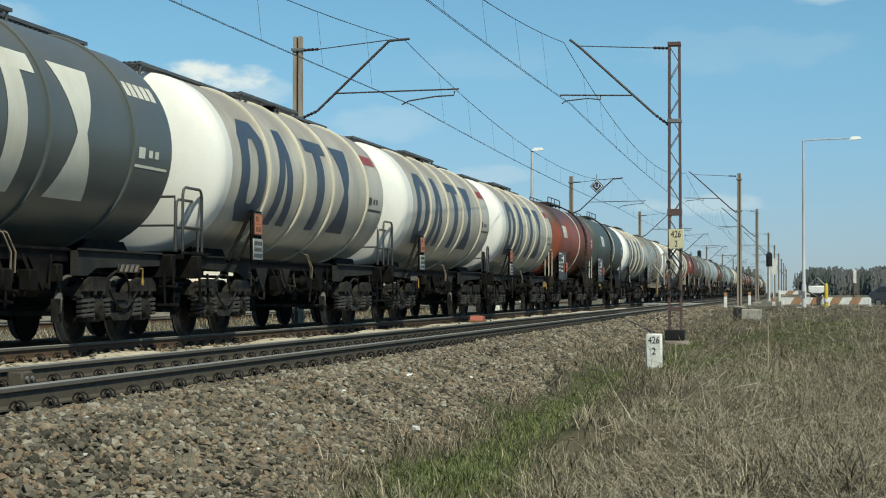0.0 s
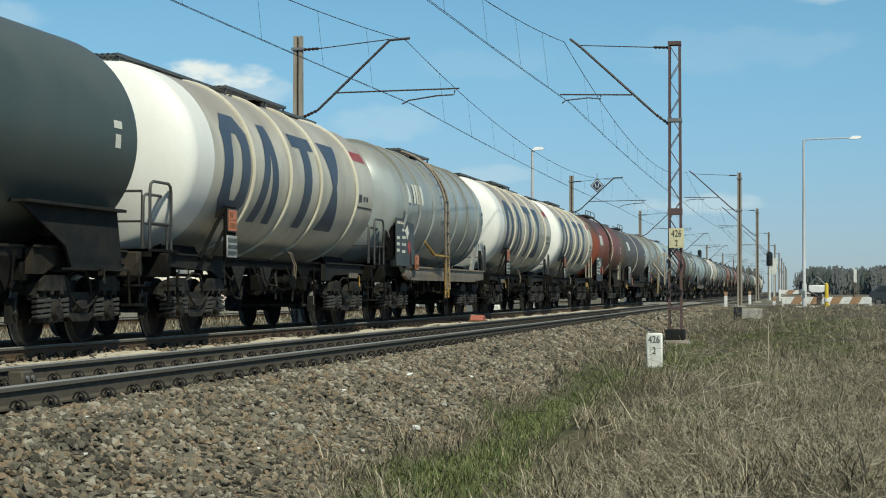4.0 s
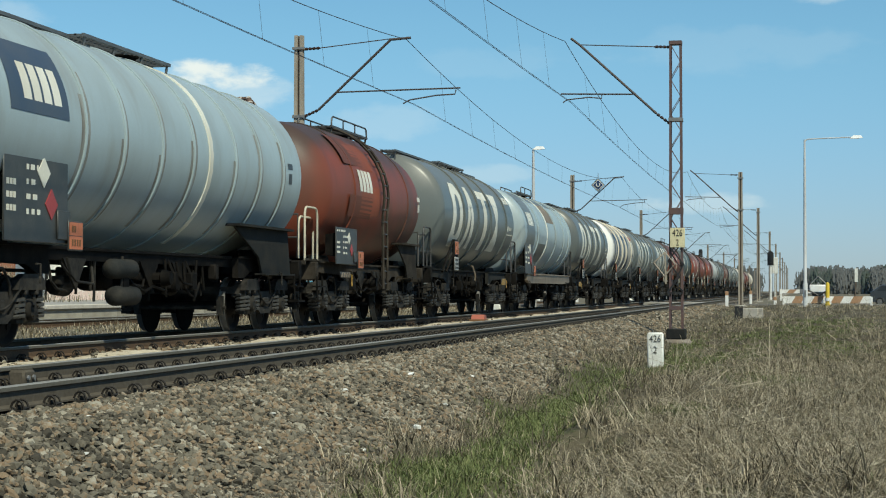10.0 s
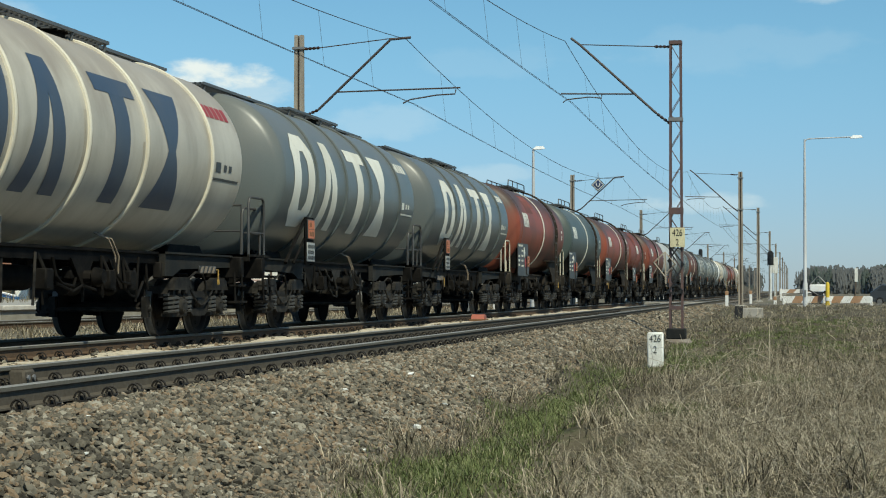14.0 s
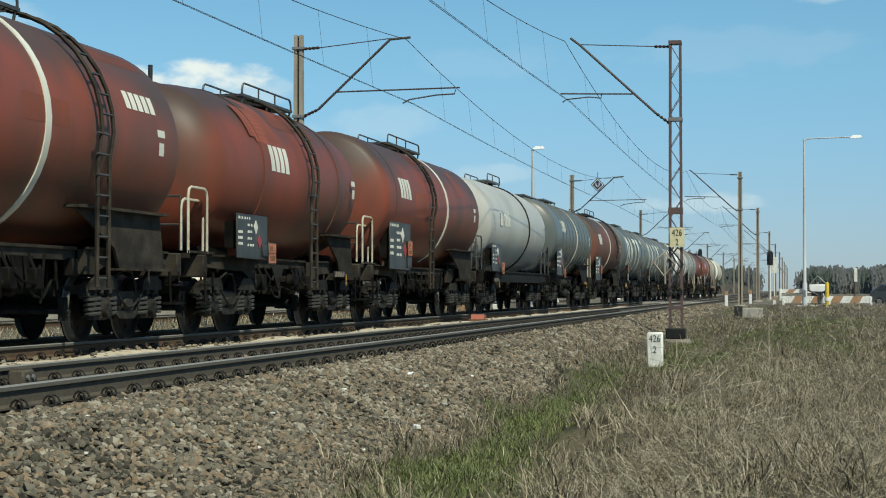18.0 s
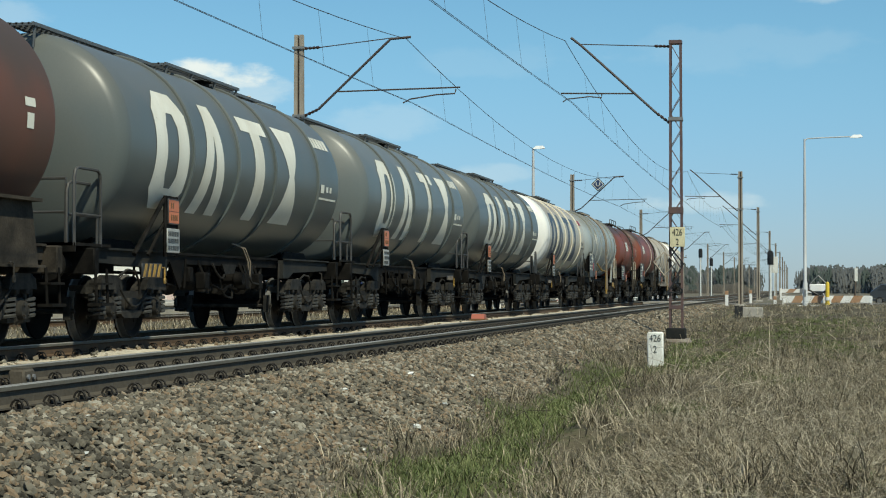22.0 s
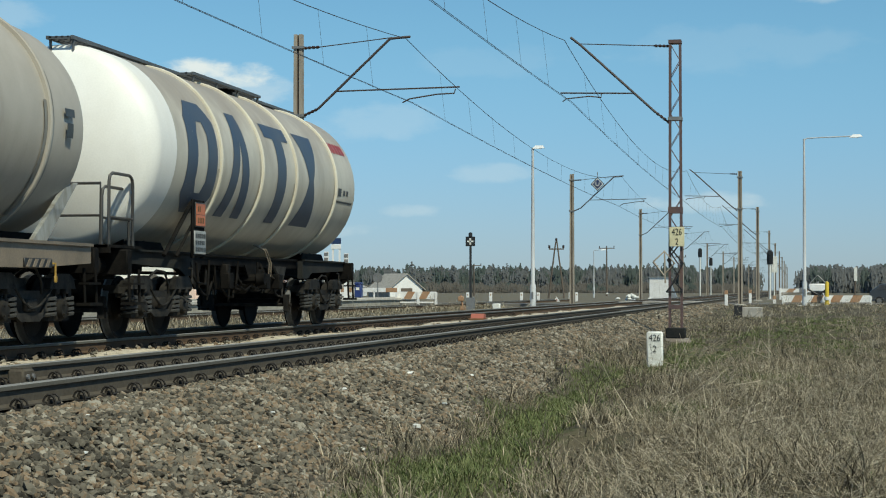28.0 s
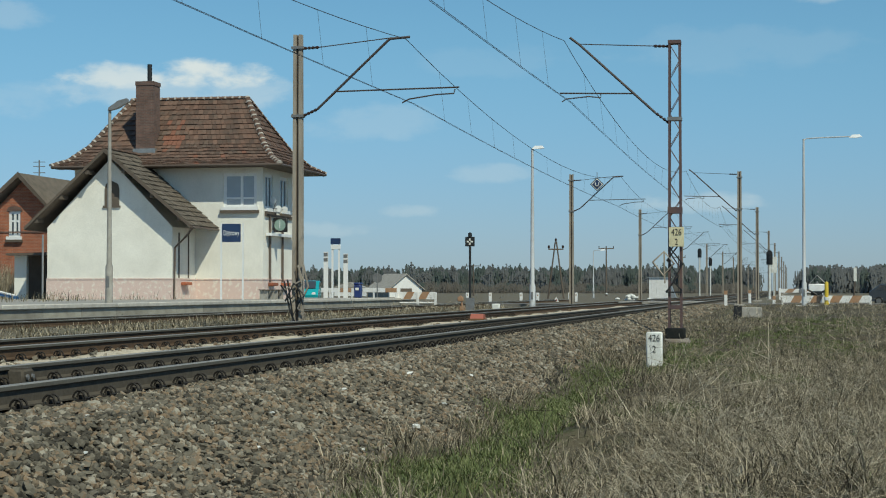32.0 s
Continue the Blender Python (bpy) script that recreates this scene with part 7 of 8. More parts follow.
def rigging(seed):
    """Levers, hangers, valves and bent pipes that fill the space under the tank."""
    b, rn = Build(), random.Random(50 + seed)
    for k in range(4):
        x, y, z = rn.uniform(-1, 1), rn.uniform(-1.1, -0.5), rn.uniform(0.62, 1.0)
        b.box(x, x + rn.uniform(0.10, 0.3), y, y + 0.14, z, z + rn.uniform(0.10, 0.26), bevel=0.02)
    for k in range(4):
        x, y = rn.uniform(-1.1, 1.1), rn.uniform(-1.12, -0.7)
        b.rod((x, y, 1.2), (x + rn.uniform(-0.15, 0.15), y, rn.uniform(0.5, 0.75)), 0.02)
    for k in range(3):
        x, y, z = rn.uniform(-1.1, 0.2), rn.uniform(-1.1, -0.6), rn.uniform(0.6, 0.95)
        b.tube([(x, y, 1.15), (x + 0.05, y - 0.03, z + 0.1), (x + 0.2, y - 0.05, z), (x + rn.uniform(0.5, 1.0), y, z - 0.03), (x + 1.1, y + 0.1, z + 0.2)], 0.02)
    x = rn.uniform(-0.6, 0.6)
    b.spin([(-0.25, 0.02), (-0.22, 0.13), (0.1, 0.15), (0.14, 0.08), (0.4, 0.04)], "x", (x, -0.75, 0.78), 12)
    b.prism([(x - 0.5, 1.15), (x + 0.3, 1.15), (x - 0.05, 0.72)], "y", -0.99, -0.96)
    return b.mesh("brake_rigging", "bogie" if seed % 2 else "under")


def on_tank(R, c, u, a, lift=0.006):
    """A point of the shell's camera side: u along it, a degrees above the middle."""
    t = radians(a)
    return (u, -(R + lift) * math.cos(t), c + (R + lift) * math.sin(t))


def decal(R, c, strips, lift=0.006, steps=10):
    """Painted marks on the shell. Each strip is four corners (u, a): bottom left, bottom right, top right, top left."""
    b = Build()
    for (u0, a0), (u1, a1), (u2, a2), (u3, a3) in strips:
        n = max(1, min(steps, int(max(abs(a3 - a0), abs(a2 - a1)) / 4) + 1))
        v, f = [], []
        for i in range(n + 1):
            t = i / n
            v += [on_tank(R, c, u0 + (u3 - u0) * t, a0 + (a3 - a0) * t, lift), on_tank(R, c, u1 + (u2 - u1) * t, a1 + (a2 - a1) * t, lift)]
        f = [(2 * i, 2 * i + 1, 2 * i + 3, 2 * i + 2) for i in range(n)]
        b.add(v, f)
    return b.weld()


def slab(u0, u1, a0, a1):
    return ((u0, a0), (u1, a0), (u1, a1), (u0, a1))


def big_marks(spans, a0, a1):
    """Four plain tall shapes in the rhythm of the painted name: an oval ring, a wedge, a bar under a cap, an hourglass."""
    h, m = a1 - a0, (a0 + a1) / 2
    (u, e), (p, q), (r, s), (x, y) = spans
    w = e - u
    outer = [(u, m), (u, a0 + 12), (u + w * 0.25, a0), (u + w * 0.75, a0), (e, a0 + 12), (e, m), (e, a1 - 12), (u + w * 0.75, a1), (u + w * 0.25, a1), (u, a1 - 12)]
    inner = [(u + w / 2 + (p2 - u - w / 2) * 0.34, m + (q2 - m) * 0.62) for p2, q2 in outer]
    def fine(loop):
        return [(a[0] + (b[0] - a[0]) * k / 6, a[1] + (b[1] - a[1]) * k / 6) for a, b in zip(loop, loop[1:] + loop[:1]) for k in range(6)]

    outer, inner = fine(outer), fine(inner)
    oval = [(outer[i], outer[(i + 1) % 60], inner[(i + 1) % 60], inner[i]) for i in range(60)]
    b = q - p
    t = a1 - h * 0.28
    wedge = [((p, a0), (p + b * 0.34, a0), (p + b * 0.5, t), (p + b * 0.24, t)), ((p + b * 0.66, a0), (q, a0), (p + b * 0.76, t), (p + b * 0.5, t)),
             ((p + b * 0.24, t), (p + b * 0.76, t), (p + b * 0.68, a1), (p + b * 0.32, a1))]
    b = s - r
    cap = [slab(r + b * 0.33, r + b * 0.70, a0, a1 - h * 0.15), slab(r, s, a1 - h * 0.15, a1)]
    b = y - x
    glass = [((x, a0), (y, a0), (x + b * 0.62, m), (x + b * 0.38, m)), ((x + b * 0.38, m), (x + b * 0.62, m), (y, a1), (x, a1))]
    return [oval, wedge, cap, glass]


def small_mark(u, a, w, h, n=4):
    """A row of short plain bars standing in for small painted lettering."""
    k = w / n
    return [slab(u + i * k, u + i * k + k * 0.78, a, a + h) for i in range(n)]


def ring(R, c, u, width=0.07, height=0.045):
    b = Build()
    b.spin([(u - width / 2, R - 0.01), (u - width / 2, R + height * 0.7), (u - width * 0.2, R + height), (u + width * 0.2, R + height), (u + width / 2, R + height * 0.7),
            (u + width / 2, R - 0.01)], "x", (0, 0, c), 56)
    return b


def tank_mesh(R, c, half, lead=None, dome=0.8, waist=0.0):
    """The shell, with dished ends; lead: how far the clean paint of the leading end reaches; waist: how much the shell narrows towards its ends."""
    b = Build()
    if waist >= 0.05:
        end = [(-half + dome * (1 - math.cos(a)), max(0.02, (R - waist) * math.sin(a) ** 0.8)) for a in [math.pi / 2 * i / 14 for i in range(15)]]
    else:
        # shallow dish of twice the radius with a tight knuckle
        crown, knuckle = 2 * R, 0.2 * R
        lean = math.asin((R - waist - knuckle) / (crown - knuckle))
        dome = crown - (crown - knuckle) * math.cos(lean)
        end = [(-half + crown * (1 - math.cos(a)), max(0.02, crown * math.sin(a))) for a in [lean * i / 6 for i in range(7)]]
        end += [(-half + dome - knuckle * math.cos(a), R - waist - knuckle + knuckle * math.sin(a)) for a in [lean + (math.pi / 2 - lean) * i / 8 for i in range(1, 9)]]
    mid = [(-half + dome + k, R - waist * w) for k, w in ((0.6, 0.55), (1.3, 0.2), (2.1, 0.0))]
    if lead:
        mid = [(-half + lead, R)]
    rings = end + mid + [(0, R)] + [(-x, r) for x, r in reversed(end + ([] if lead else mid))]
    slots = [0 if (p[0] + q[0]) / 2 < -half + lead else 1 for p, q in zip(rings, rings[1:])] if lead else None
    b.spin(rings, "x", (0, 0, c), 72, 0, slots)
    return b


def hoop_rail(b, x, y, z0, z1, w, r=0.022):
    k = min(w * 0.35, 0.13)
    b.tube([(x, y, z0), (x, y, z1 - k), (x + k * 0.3, y, z1 - k * 0.3), (x + k, y, z1), (x + w - k, y, z1), (x + w - k * 0.3, y, z1 - k * 0.3), (x + w, y, z1 - k), (x + w, y, z0)], r)


def walkway(wagon, x0, x1, z, width=0.8, rail=False, y0=-0.15, mat="walk", low=0.22):
    b = Build()
    b.box(x0, x1, y0 - width / 2, y0 - width / 2 + 0.04, z - 0.05, z)
    b.box(x0, x1, y0 + width / 2 - 0.04, y0 + width / 2, z - 0.05, z)
    n = max(4, int((x1 - x0) / 0.16))
    for i in range(n + 1):
        x = x0 + (x1 - x0 - 0.03) * i / n
        b.box(x, x + 0.03, y0 - width / 2 + 0.05, y0 + width / 2 - 0.05, z - 0.05, z - 0.01)
    for k in range(4):
        y = y0 - width / 2 + width * (k + 0.7) / 4.6
        b.box(x0, x1, y, y + 0.03, z - 0.035, z - 0.005)
    m = max(2, int((x1 - x0) / 1.2) + 1)
    for i in range(m):
        x = x0 + 0.1 + (x1 - x0 - 0.2) * i / (m - 1)
        for y in (y0 - width / 2 + 0.03, y0 + width / 2 - 0.03):
            b.rod((x, y, z - 0.05), (x, y * 0.9, z - 0.34), 0.022)
    w = part("walkway", b, mat, wagon)
    if rail:
        for y in ((y0 - width / 2 + 0.02, y0 + width / 2 - 0.02) if rail == 2 else (y0 + width / 2 - 0.02,)):
            h = Build()
            hoop_rail(h, x0 + 0.05, y, z - 0.03, z + low, x1 - x0 - 0.1, 0.02)
            for k in range(1, max(2, int((x1 - x0) / 1.1))):
                h.rod((x0 + k * 1.1, y, z - 0.03), (x0 + k * 1.1, y, z + low), 0.016)
            part("handrail", h, "rail_tube", w)


def ladder(wagon, R, c, x, mat="rail_tube", hug=True, low=0.75, lean=0.0):
    b = Build()
    for dx in (-0.2, 0.2):
        pts = [(x + dx + lean * 0.5, -R - 0.16 + 0.02, low), (x + dx + lean * 0.25, -R - 0.10, c - 0.4)]
        pts += [on_tank(R, c, x + dx, a, 0.11) for a in range(0, 84, 10)]
        b.tube(pts, 0.032, 5)
    side = part("ladder", b, mat, wagon, "narrow steel ladder curving up the tank side")
    rung = once("rung", lambda: Build().rod((-0.2, 0, 0), (0.2, 0, 0), 0.018, 5).mesh("rung", "rail_tube"))
    for i in range(14):
        z = low + 0.12 + i * 0.27
        if z < c:
            p = (x + lean * 0.4, -R - 0.12, z)
        else:
            p = on_tank(R, c, x, math.degrees(math.asin(min(0.98, (z - c) / (R + 0.11)))), 0.11)
        part("rung", rung, None, side, at=at(*p))


def data_board(wagon, x, w, h, z, y=-1.43, seed=0, mat="board", inside=False):
    rnd = random.Random(seed)
    b = Build()
    b.box(x, x + w, y, y + 0.03, z, z + h, bevel=0.01)
    board = part("data_board", b, mat, wagon, "black data board with small white markings")
    part("card_pocket", Build().box(x + w * 0.8, x + w + 0.02, y - 0.03, y - 0.002, z + 0.05, z + h * 0.35, bevel=0.01), mat, board)
    for px in (x + 0.08, x + w - 0.14):
        part("bracket", Build().prism([(y + 0.03, z + h * 0.2), (y + 0.25, z + h * 0.25), (y + 0.25, z + h * 0.8), (y + 0.03, z + h * 0.85)], "x", px, px + 0.06), "under", board)
    m = Build()
    for r in range(5):
        zz = z + h * (0.88 - r * 0.15)
        px = x + 0.06 + (0.30 * w if r > 0 else 0)
        while px < x + w * (0.5 if r else 0.4):
            k = rnd.uniform(0.04, 0.12)
            m.box(px, px + k, y - 0.006, y, zz, zz + h * 0.055)
            px += k + rnd.uniform(0.03, 0.1)
    for r in range(3):
        for q in range(3):
            m.box(x + 0.06 + q * w * 0.05, x + 0.06 + q * w * 0.05 + w * 0.035, y - 0.006, y, z + h * (0.30 + r * 0.13), z + h * (0.36 + r * 0.13))
    q, s = (x + w * 0.60, z + h * 0.72), h * 0.16
    m.prism([(q[0] - s, q[1]), (q[0], q[1] - s), (q[0] + s, q[1]), (q[0], q[1] + s)], "y", y - 0.008, y)
    tagged(part("marking", m, "letter", board), kind="stuff")
    d = Build()
    q = (x + w * 0.72, z + h * 0.40)
    d.prism([(q[0] - s, q[1]), (q[0], q[1] - s), (q[0] + s, q[1]), (q[0], q[1] + s)], "y", y - 0.010, y)
    part("diamond_sign", d, "redmark", board)
    if inside:
        hazard_plate(wagon, x + w - 0.46, y - 0.035, z + h * 0.30)
    else:
        hazard_plate(wagon, x + w - 0.06, y - 0.035, z - 0.06)


def hazard_plate(wagon, x, y, z):
    """Orange plate in a dark rim, its two rows of figures parted by a dark line."""
    rim = part("hazard_plate", Build().box(x - 0.02, x + 0.44, y - 0.012, y + 0.01, z - 0.02, z + 0.36, bevel=0.008), "board", wagon, "orange hazard plate in a dark rim")
    for dz in (0.0, 0.175):
        part("orange_field", Build().box(x, x + 0.42, y - 0.02, y - 0.012, z + dz, z + dz + 0.165), "orange", rim)
    m = Build()
    for dz in (0.04, 0.215):
        for k in range(2 if dz > 0.1 else 4):
            m.box(x + 0.06 + k * 0.08, x + 0.11 + k * 0.08, y - 0.024, y - 0.02, z + dz, z + dz + 0.085)
    tagged(part("marking", m, "rust", rim), kind="stuff")


def side_plates(wagon, x, seed):
    """Orange hazard plate over a grey number plate on a braced bracket."""
    b = Build()
    b.rod((x - 0.95, -1.30, 1.22), (x, -1.40, 2.05), 0.035)
    b.rod((x - 0.4, -1.30, 1.22), (x, -1.40, 1.7), 0.025)
    for dx in (0.0, 0.46):
        b.rod((x + dx, -1.42, 1.2), (x + dx, -1.42, 2.1), 0.03)
    b.box(x - 0.05, x + 0.52, -1.44, -1.41, 1.22, 2.1, bevel=0.01)
    p = part("plate_bracket", b, "under", wagon)
    hazard_plate(wagon, x + 0.03, -1.455, 1.70)
    g = Build().box(x - 0.03, x + 0.50, -1.47, -1.445, 1.26, 1.62, bevel=0.01)
    pl = part("number_plate", g, "plate", p)
    m = Build()
    rnd = random.Random(seed)
    for r in range(3):
        px = x
        while px < x + 0.42:
            k = rnd.uniform(0.03, 0.10)
            m.box(px, px + k, -1.476, -1.47, 1.30 + r * 0.105, 1.365 + r * 0.105)
            px += k + 0.03
    tagged(part("marking", m, "board", pl), kind="stuff")


def tank_wagon(kind, colour, L, seed):
    """One wagon, its origin on the rails under its middle; the leading end is towards -x."""
    names = {"cream": "cream and grey-beige", "dark": "anthracite grey", "green": "dark green-grey", "red": "oxide red", "brown": "grimy brown", "blue": "pale blue-grey",
             "grey": "weathered warm grey", "pale": "pale grey", "rusty": "rusty brown-red", "beige": "stained beige"}
    what = {"L": "ringed tank wagon with tall painted marks", "R": "tank wagon with a white band and side ladder", "B": "tank wagon with a gold band and walkway",
            "V": "ringed tank wagon with a side ladder", "G": "ringed tank wagon with a painted panel", "S": "short tank wagon with steel side ladder",
            "P": "tank wagon with a dark painted panel", "E": "plain tank wagon on a deep grey frame"}
    w = new("tank_wagon")
    w.empty_display_size = 0.3
    tagged(w, names[colour] + " " + what[kind], "railway wagon", "wagons of the train")
    rnd = random.Random(seed)
    R, c = {"L": (1.51, 2.80), "R": (1.52, 2.81), "B": (1.49, 2.74), "V": (1.51, 2.79), "G": (1.51, 2.80), "S": (1.49, 2.76), "P": (1.49, 2.76), "E": (1.50, 2.78)}[kind]
    H = L / 2
    chassis = "dusty" if kind in ("R", "S", "B") else "under"
    half = H - (0.78 if kind != "S" else 0.72)
    head = H - 0.62
    dark_text = colour in ("cream",)
    # shell
    far = half - 0.22
    lead = far - 11.35 + half if kind == "L" and colour == "cream" else None
    waist = {"S": 0.10, "V": 0.06, "E": 0.06}.get(kind, 0.0)
    shell = tank_mesh(R, c, half, lead, waist=waist)
    tank = part("tank", shell, ["white", "cream"] if lead else [colour], w)
    # hoops
    hoops = {"L": [far - k for k in (9.25, 6.95, 4.8, 1.9)], "V": [far - k for k in (11.4, 9.9, 8.2, 5.0, 3.4, 1.7)],
             "G": [far - k for k in (10.7, 9.3, 7.8, 6.4, 4.3, 2.9, 1.5)], "P": [far - k for k in (9.8, 5.1, 2.7, 1.2)], "E": [far - 5.1], "S": [far - 7.4, far - 2.2],
             "R": [far - 11.25], "B": [far - 11.9]}[kind]
    if kind == "G" and colour == "dark":
        hoops = [far - 0.7 - 1.05 * k for k in range(10)]
    for u in hoops:
        if kind in ("L", "V", "G", "P", "E"):
            part("hoop", ring(R, c, u, 0.065 if kind != "G" else 0.055, 0.045 if kind != "G" else 0.028), ["hoop" if colour == "cream" else "solebar" if kind == "E" else colour], tank)
            # flat strips either side of the hoop: brown stain plus its shadow, painted on
            if colour in ("cream", "grey", "blue", "pale", "beige") and kind != "E":
                for du, a0, a1 in ((0.045, -48, rnd.uniform(20, 60)), (-0.045 - 0.10, -50, rnd.uniform(-10, 30))):
                    part("grime_streak", decal(R, c, [((u + du, a0), (u + du + 0.10, a0), (u + du + rnd.uniform(0.06, 0.12), a1), (u + du, a1))], 0.003, 24), "grime" if colour == "cream" else "grime_grey", tank)
        else:
            part("weld_seam", ring(R, c, u, 0.05, 0.012), [colour], tank)
    # painted marks
    def marks(strips, mat):
        for strip in strips:
            part("painted_mark", decal(R, c, [strip]), mat, tank)

    if kind == "L":
        spans = [(far - 10.85, far - 9.42), (far - 8.85, far - 7.5), (far - 6.5, far - 5.0), (far - 4.4, far - 3.1)]
        if seed == 30:
            spans = [(a + k, b + k) for (a, b), k in zip(spans, (0.45, 0.6, 0.8, 0.9))]
        for strip in big_marks(spans, -36, 33):
            part("painted_mark", decal(R, c, strip), "navy" if dark_text else "letter", tank)
        marks(small_mark(half - 2.0, 26, 1.25, 9, 5), "redmark" if dark_text else "letter")
        marks([slab(half - 1.9, half - 1.65, -8, -2), slab(half - 1.5, half - 1.35, -7, -3), slab(half - 1.25, half - 1.1, -7, -3), slab(half - 2.0, half - 0.7, -13, -11.5)],
              "board" if dark_text else "letter")
    else:
        panel = {"G": "navy", "P": "dark"}.get(kind)
        u0 = far - {"R": 10.9, "B": 11.9, "V": 10.7, "G": 12.7 if colour != "dark" else 10.4, "S": 7.1, "P": 12.1, "E": 10.5}[kind]
        if panel and colour != "dark":
            part("painted_panel", decal(R, c, [slab(u0 - 0.3, u0 + (1.45 if kind == "G" else 1.6), 2 if kind == "G" else -20, 38 if kind == "G" else 75)], 0.005, 24), panel, tank)
            if kind == "P":
                for q, m in ((slab(far - 9.7, far - 7.6, -42, -14), panel), (slab(u0 + 1.6, far - 0.9, 50, 75), panel), (slab(far - 7.3, far - 5.2, 18, 50), "tan")):
                    part("painted_panel", decal(R, c, [q], 0.004, 24), m, tank)
        marks(small_mark(u0 + 0.1, {"V": 1, "E": -2, "R": 2, "S": 2}.get(kind, 8), 1.2, 18), "letter")
        if seed == 23:
            marks(small_mark(far - 2.3, 16, 1.2, 10, 5), "letter")
        if kind in ("V", "E"):
            low = 1 if kind == "V" else -2
            tri = [((u0 - 0.65, low), (u0 - 0.2, low), (u0 - 0.4, low + 18), (u0 - 0.45, low + 18))]
            part("painted_mark", decal(R, c, tri), "letter", tank)
        marks([slab(far - 1.2, far - 0.9, 4, 8), slab(far - 1.15, far - 0.95, -6, 1)], "letter" if colour not in ("pale", "blue", "grey", "beige") else "board")
    # white band with its strap
    if kind in ("R", "B", "P", "G"):
        ub = far - {"R": {4: 5.55, 5: 5.1, 10: 5.1, 23: 5.1, 25: 5.1, 35: 4.8}.get(seed, 6.0), "B": 6.2, "P": 7.4, "G": 5.6}[kind]
        b = Build()
        pts = [on_tank(R, c, ub, a, 0.02) for a in range(-62, 100, 9)]
        rings = []
        for p, a in zip(pts, range(-62, 100, 9)):
            q = on_tank(R, c, ub, a, 0.0)
            rings.append([(p[0] - 0.08, q[1], q[2]), (p[0] + 0.08, q[1], q[2]), (p[0] + 0.08, p[1], p[2]), (p[0] - 0.08, p[1], p[2])])
        b.loft(rings)
        part("white_band", b, "letter" if kind != "B" else "hoop", tank)
    # roof fittings
    top = c + R
    roofmat = "walk" if colour not in ("red", "brown", "rusty") else "rail_tube"
    p0, p1 = {"S": (5.4, 2.0), "G": (8.2, 4.5), "B": (7.0, 4.2), "P": (7.0, 4.2), "E": (7.4, 4.8)}.get(kind, (7.5, 3.55))
    walkway(w, far - p0, far - p1, top + 0.12, 0.8, rail=0 if kind in ("L", "V", "G") else 2, low=0.20, y0=-0.05, mat=roofmat)
    if kind == "L":
        walkway(w, far - 12.3, far - p0 - 0.05, top + 0.09, 0.42, y0=-0.05, mat=roofmat)
        walkway(w, far - p1 + 0.05, far - 0.5, top + 0.09, 0.42, y0=-0.05, mat=roofmat)
    elif kind in ("B", "P"):
        walkway(w, far - p1 + 0.05, far - 0.5, top + 0.04, 0.5, rail=1, low=0.28, y0=-0.05, mat=roofmat)
    elif kind == "G":
        walkway(w, far - 12.4, far - p0 - 0.05, top + 0.09, 0.42, y0=-0.05, mat=roofmat)
    mid = far - (p0 + p1) / 2
    part("manhole", Build().spin([(-0.1, 0.34), (0.05, 0.34), (0.06, 0.38), (0.10, 0.38), (0.12, 0.2)], "z", (mid + 0.5, 0, top), 18), "under", w)
    for x in (mid - 0.9, mid + 1.3):
        part("roof_fitting", Build().spin([(-0.1, 0.10), (0.07, 0.10), (0.08, 0.14), (0.12, 0.10)], "z", (x, 0.1, top), 12), "under", w)
    if colour == "red":
        # rectangular touch-ups in other reds
        for k in range(6 if kind == "S" else 3):
            u, a = rnd.uniform(-half + 1.0, far - 2.0), rnd.uniform(-40, 50)
            q = slab(u, min(far - 0.3, u + rnd.uniform(0.6, 2.2)), a, a + rnd.uniform(10, 32))
            part("touch_up", decal(R, c, [q], 0.0016, 24), "red_clean" if k % 3 else "red_patch", tank)
    if kind in ("R", "S"):
        back = seed in (5, 10, 25)
        ladder(w, R, c, far - (7.35 if back else {4: 4.05}.get(seed, 3.4) if kind == "R" else 5.0 if seed == 14 else 4.4), lean=-1.2 if back else -0.5, mat="dusty")
    if kind == "V":
        ladder(w, R, c, far - 7.0, mat="tan")
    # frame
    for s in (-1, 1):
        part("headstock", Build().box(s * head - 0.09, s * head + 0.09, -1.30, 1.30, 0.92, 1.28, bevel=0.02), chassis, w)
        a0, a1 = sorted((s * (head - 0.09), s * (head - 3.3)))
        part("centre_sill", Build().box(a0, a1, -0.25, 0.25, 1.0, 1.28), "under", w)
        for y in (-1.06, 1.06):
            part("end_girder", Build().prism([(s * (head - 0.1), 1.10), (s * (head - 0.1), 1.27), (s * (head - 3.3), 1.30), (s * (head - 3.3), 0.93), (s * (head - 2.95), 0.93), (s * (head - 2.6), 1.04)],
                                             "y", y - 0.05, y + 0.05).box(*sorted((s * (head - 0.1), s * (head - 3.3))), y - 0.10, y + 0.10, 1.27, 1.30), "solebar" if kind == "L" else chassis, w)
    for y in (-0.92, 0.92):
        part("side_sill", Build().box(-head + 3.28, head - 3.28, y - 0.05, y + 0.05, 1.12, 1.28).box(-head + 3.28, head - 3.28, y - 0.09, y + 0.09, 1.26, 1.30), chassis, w)
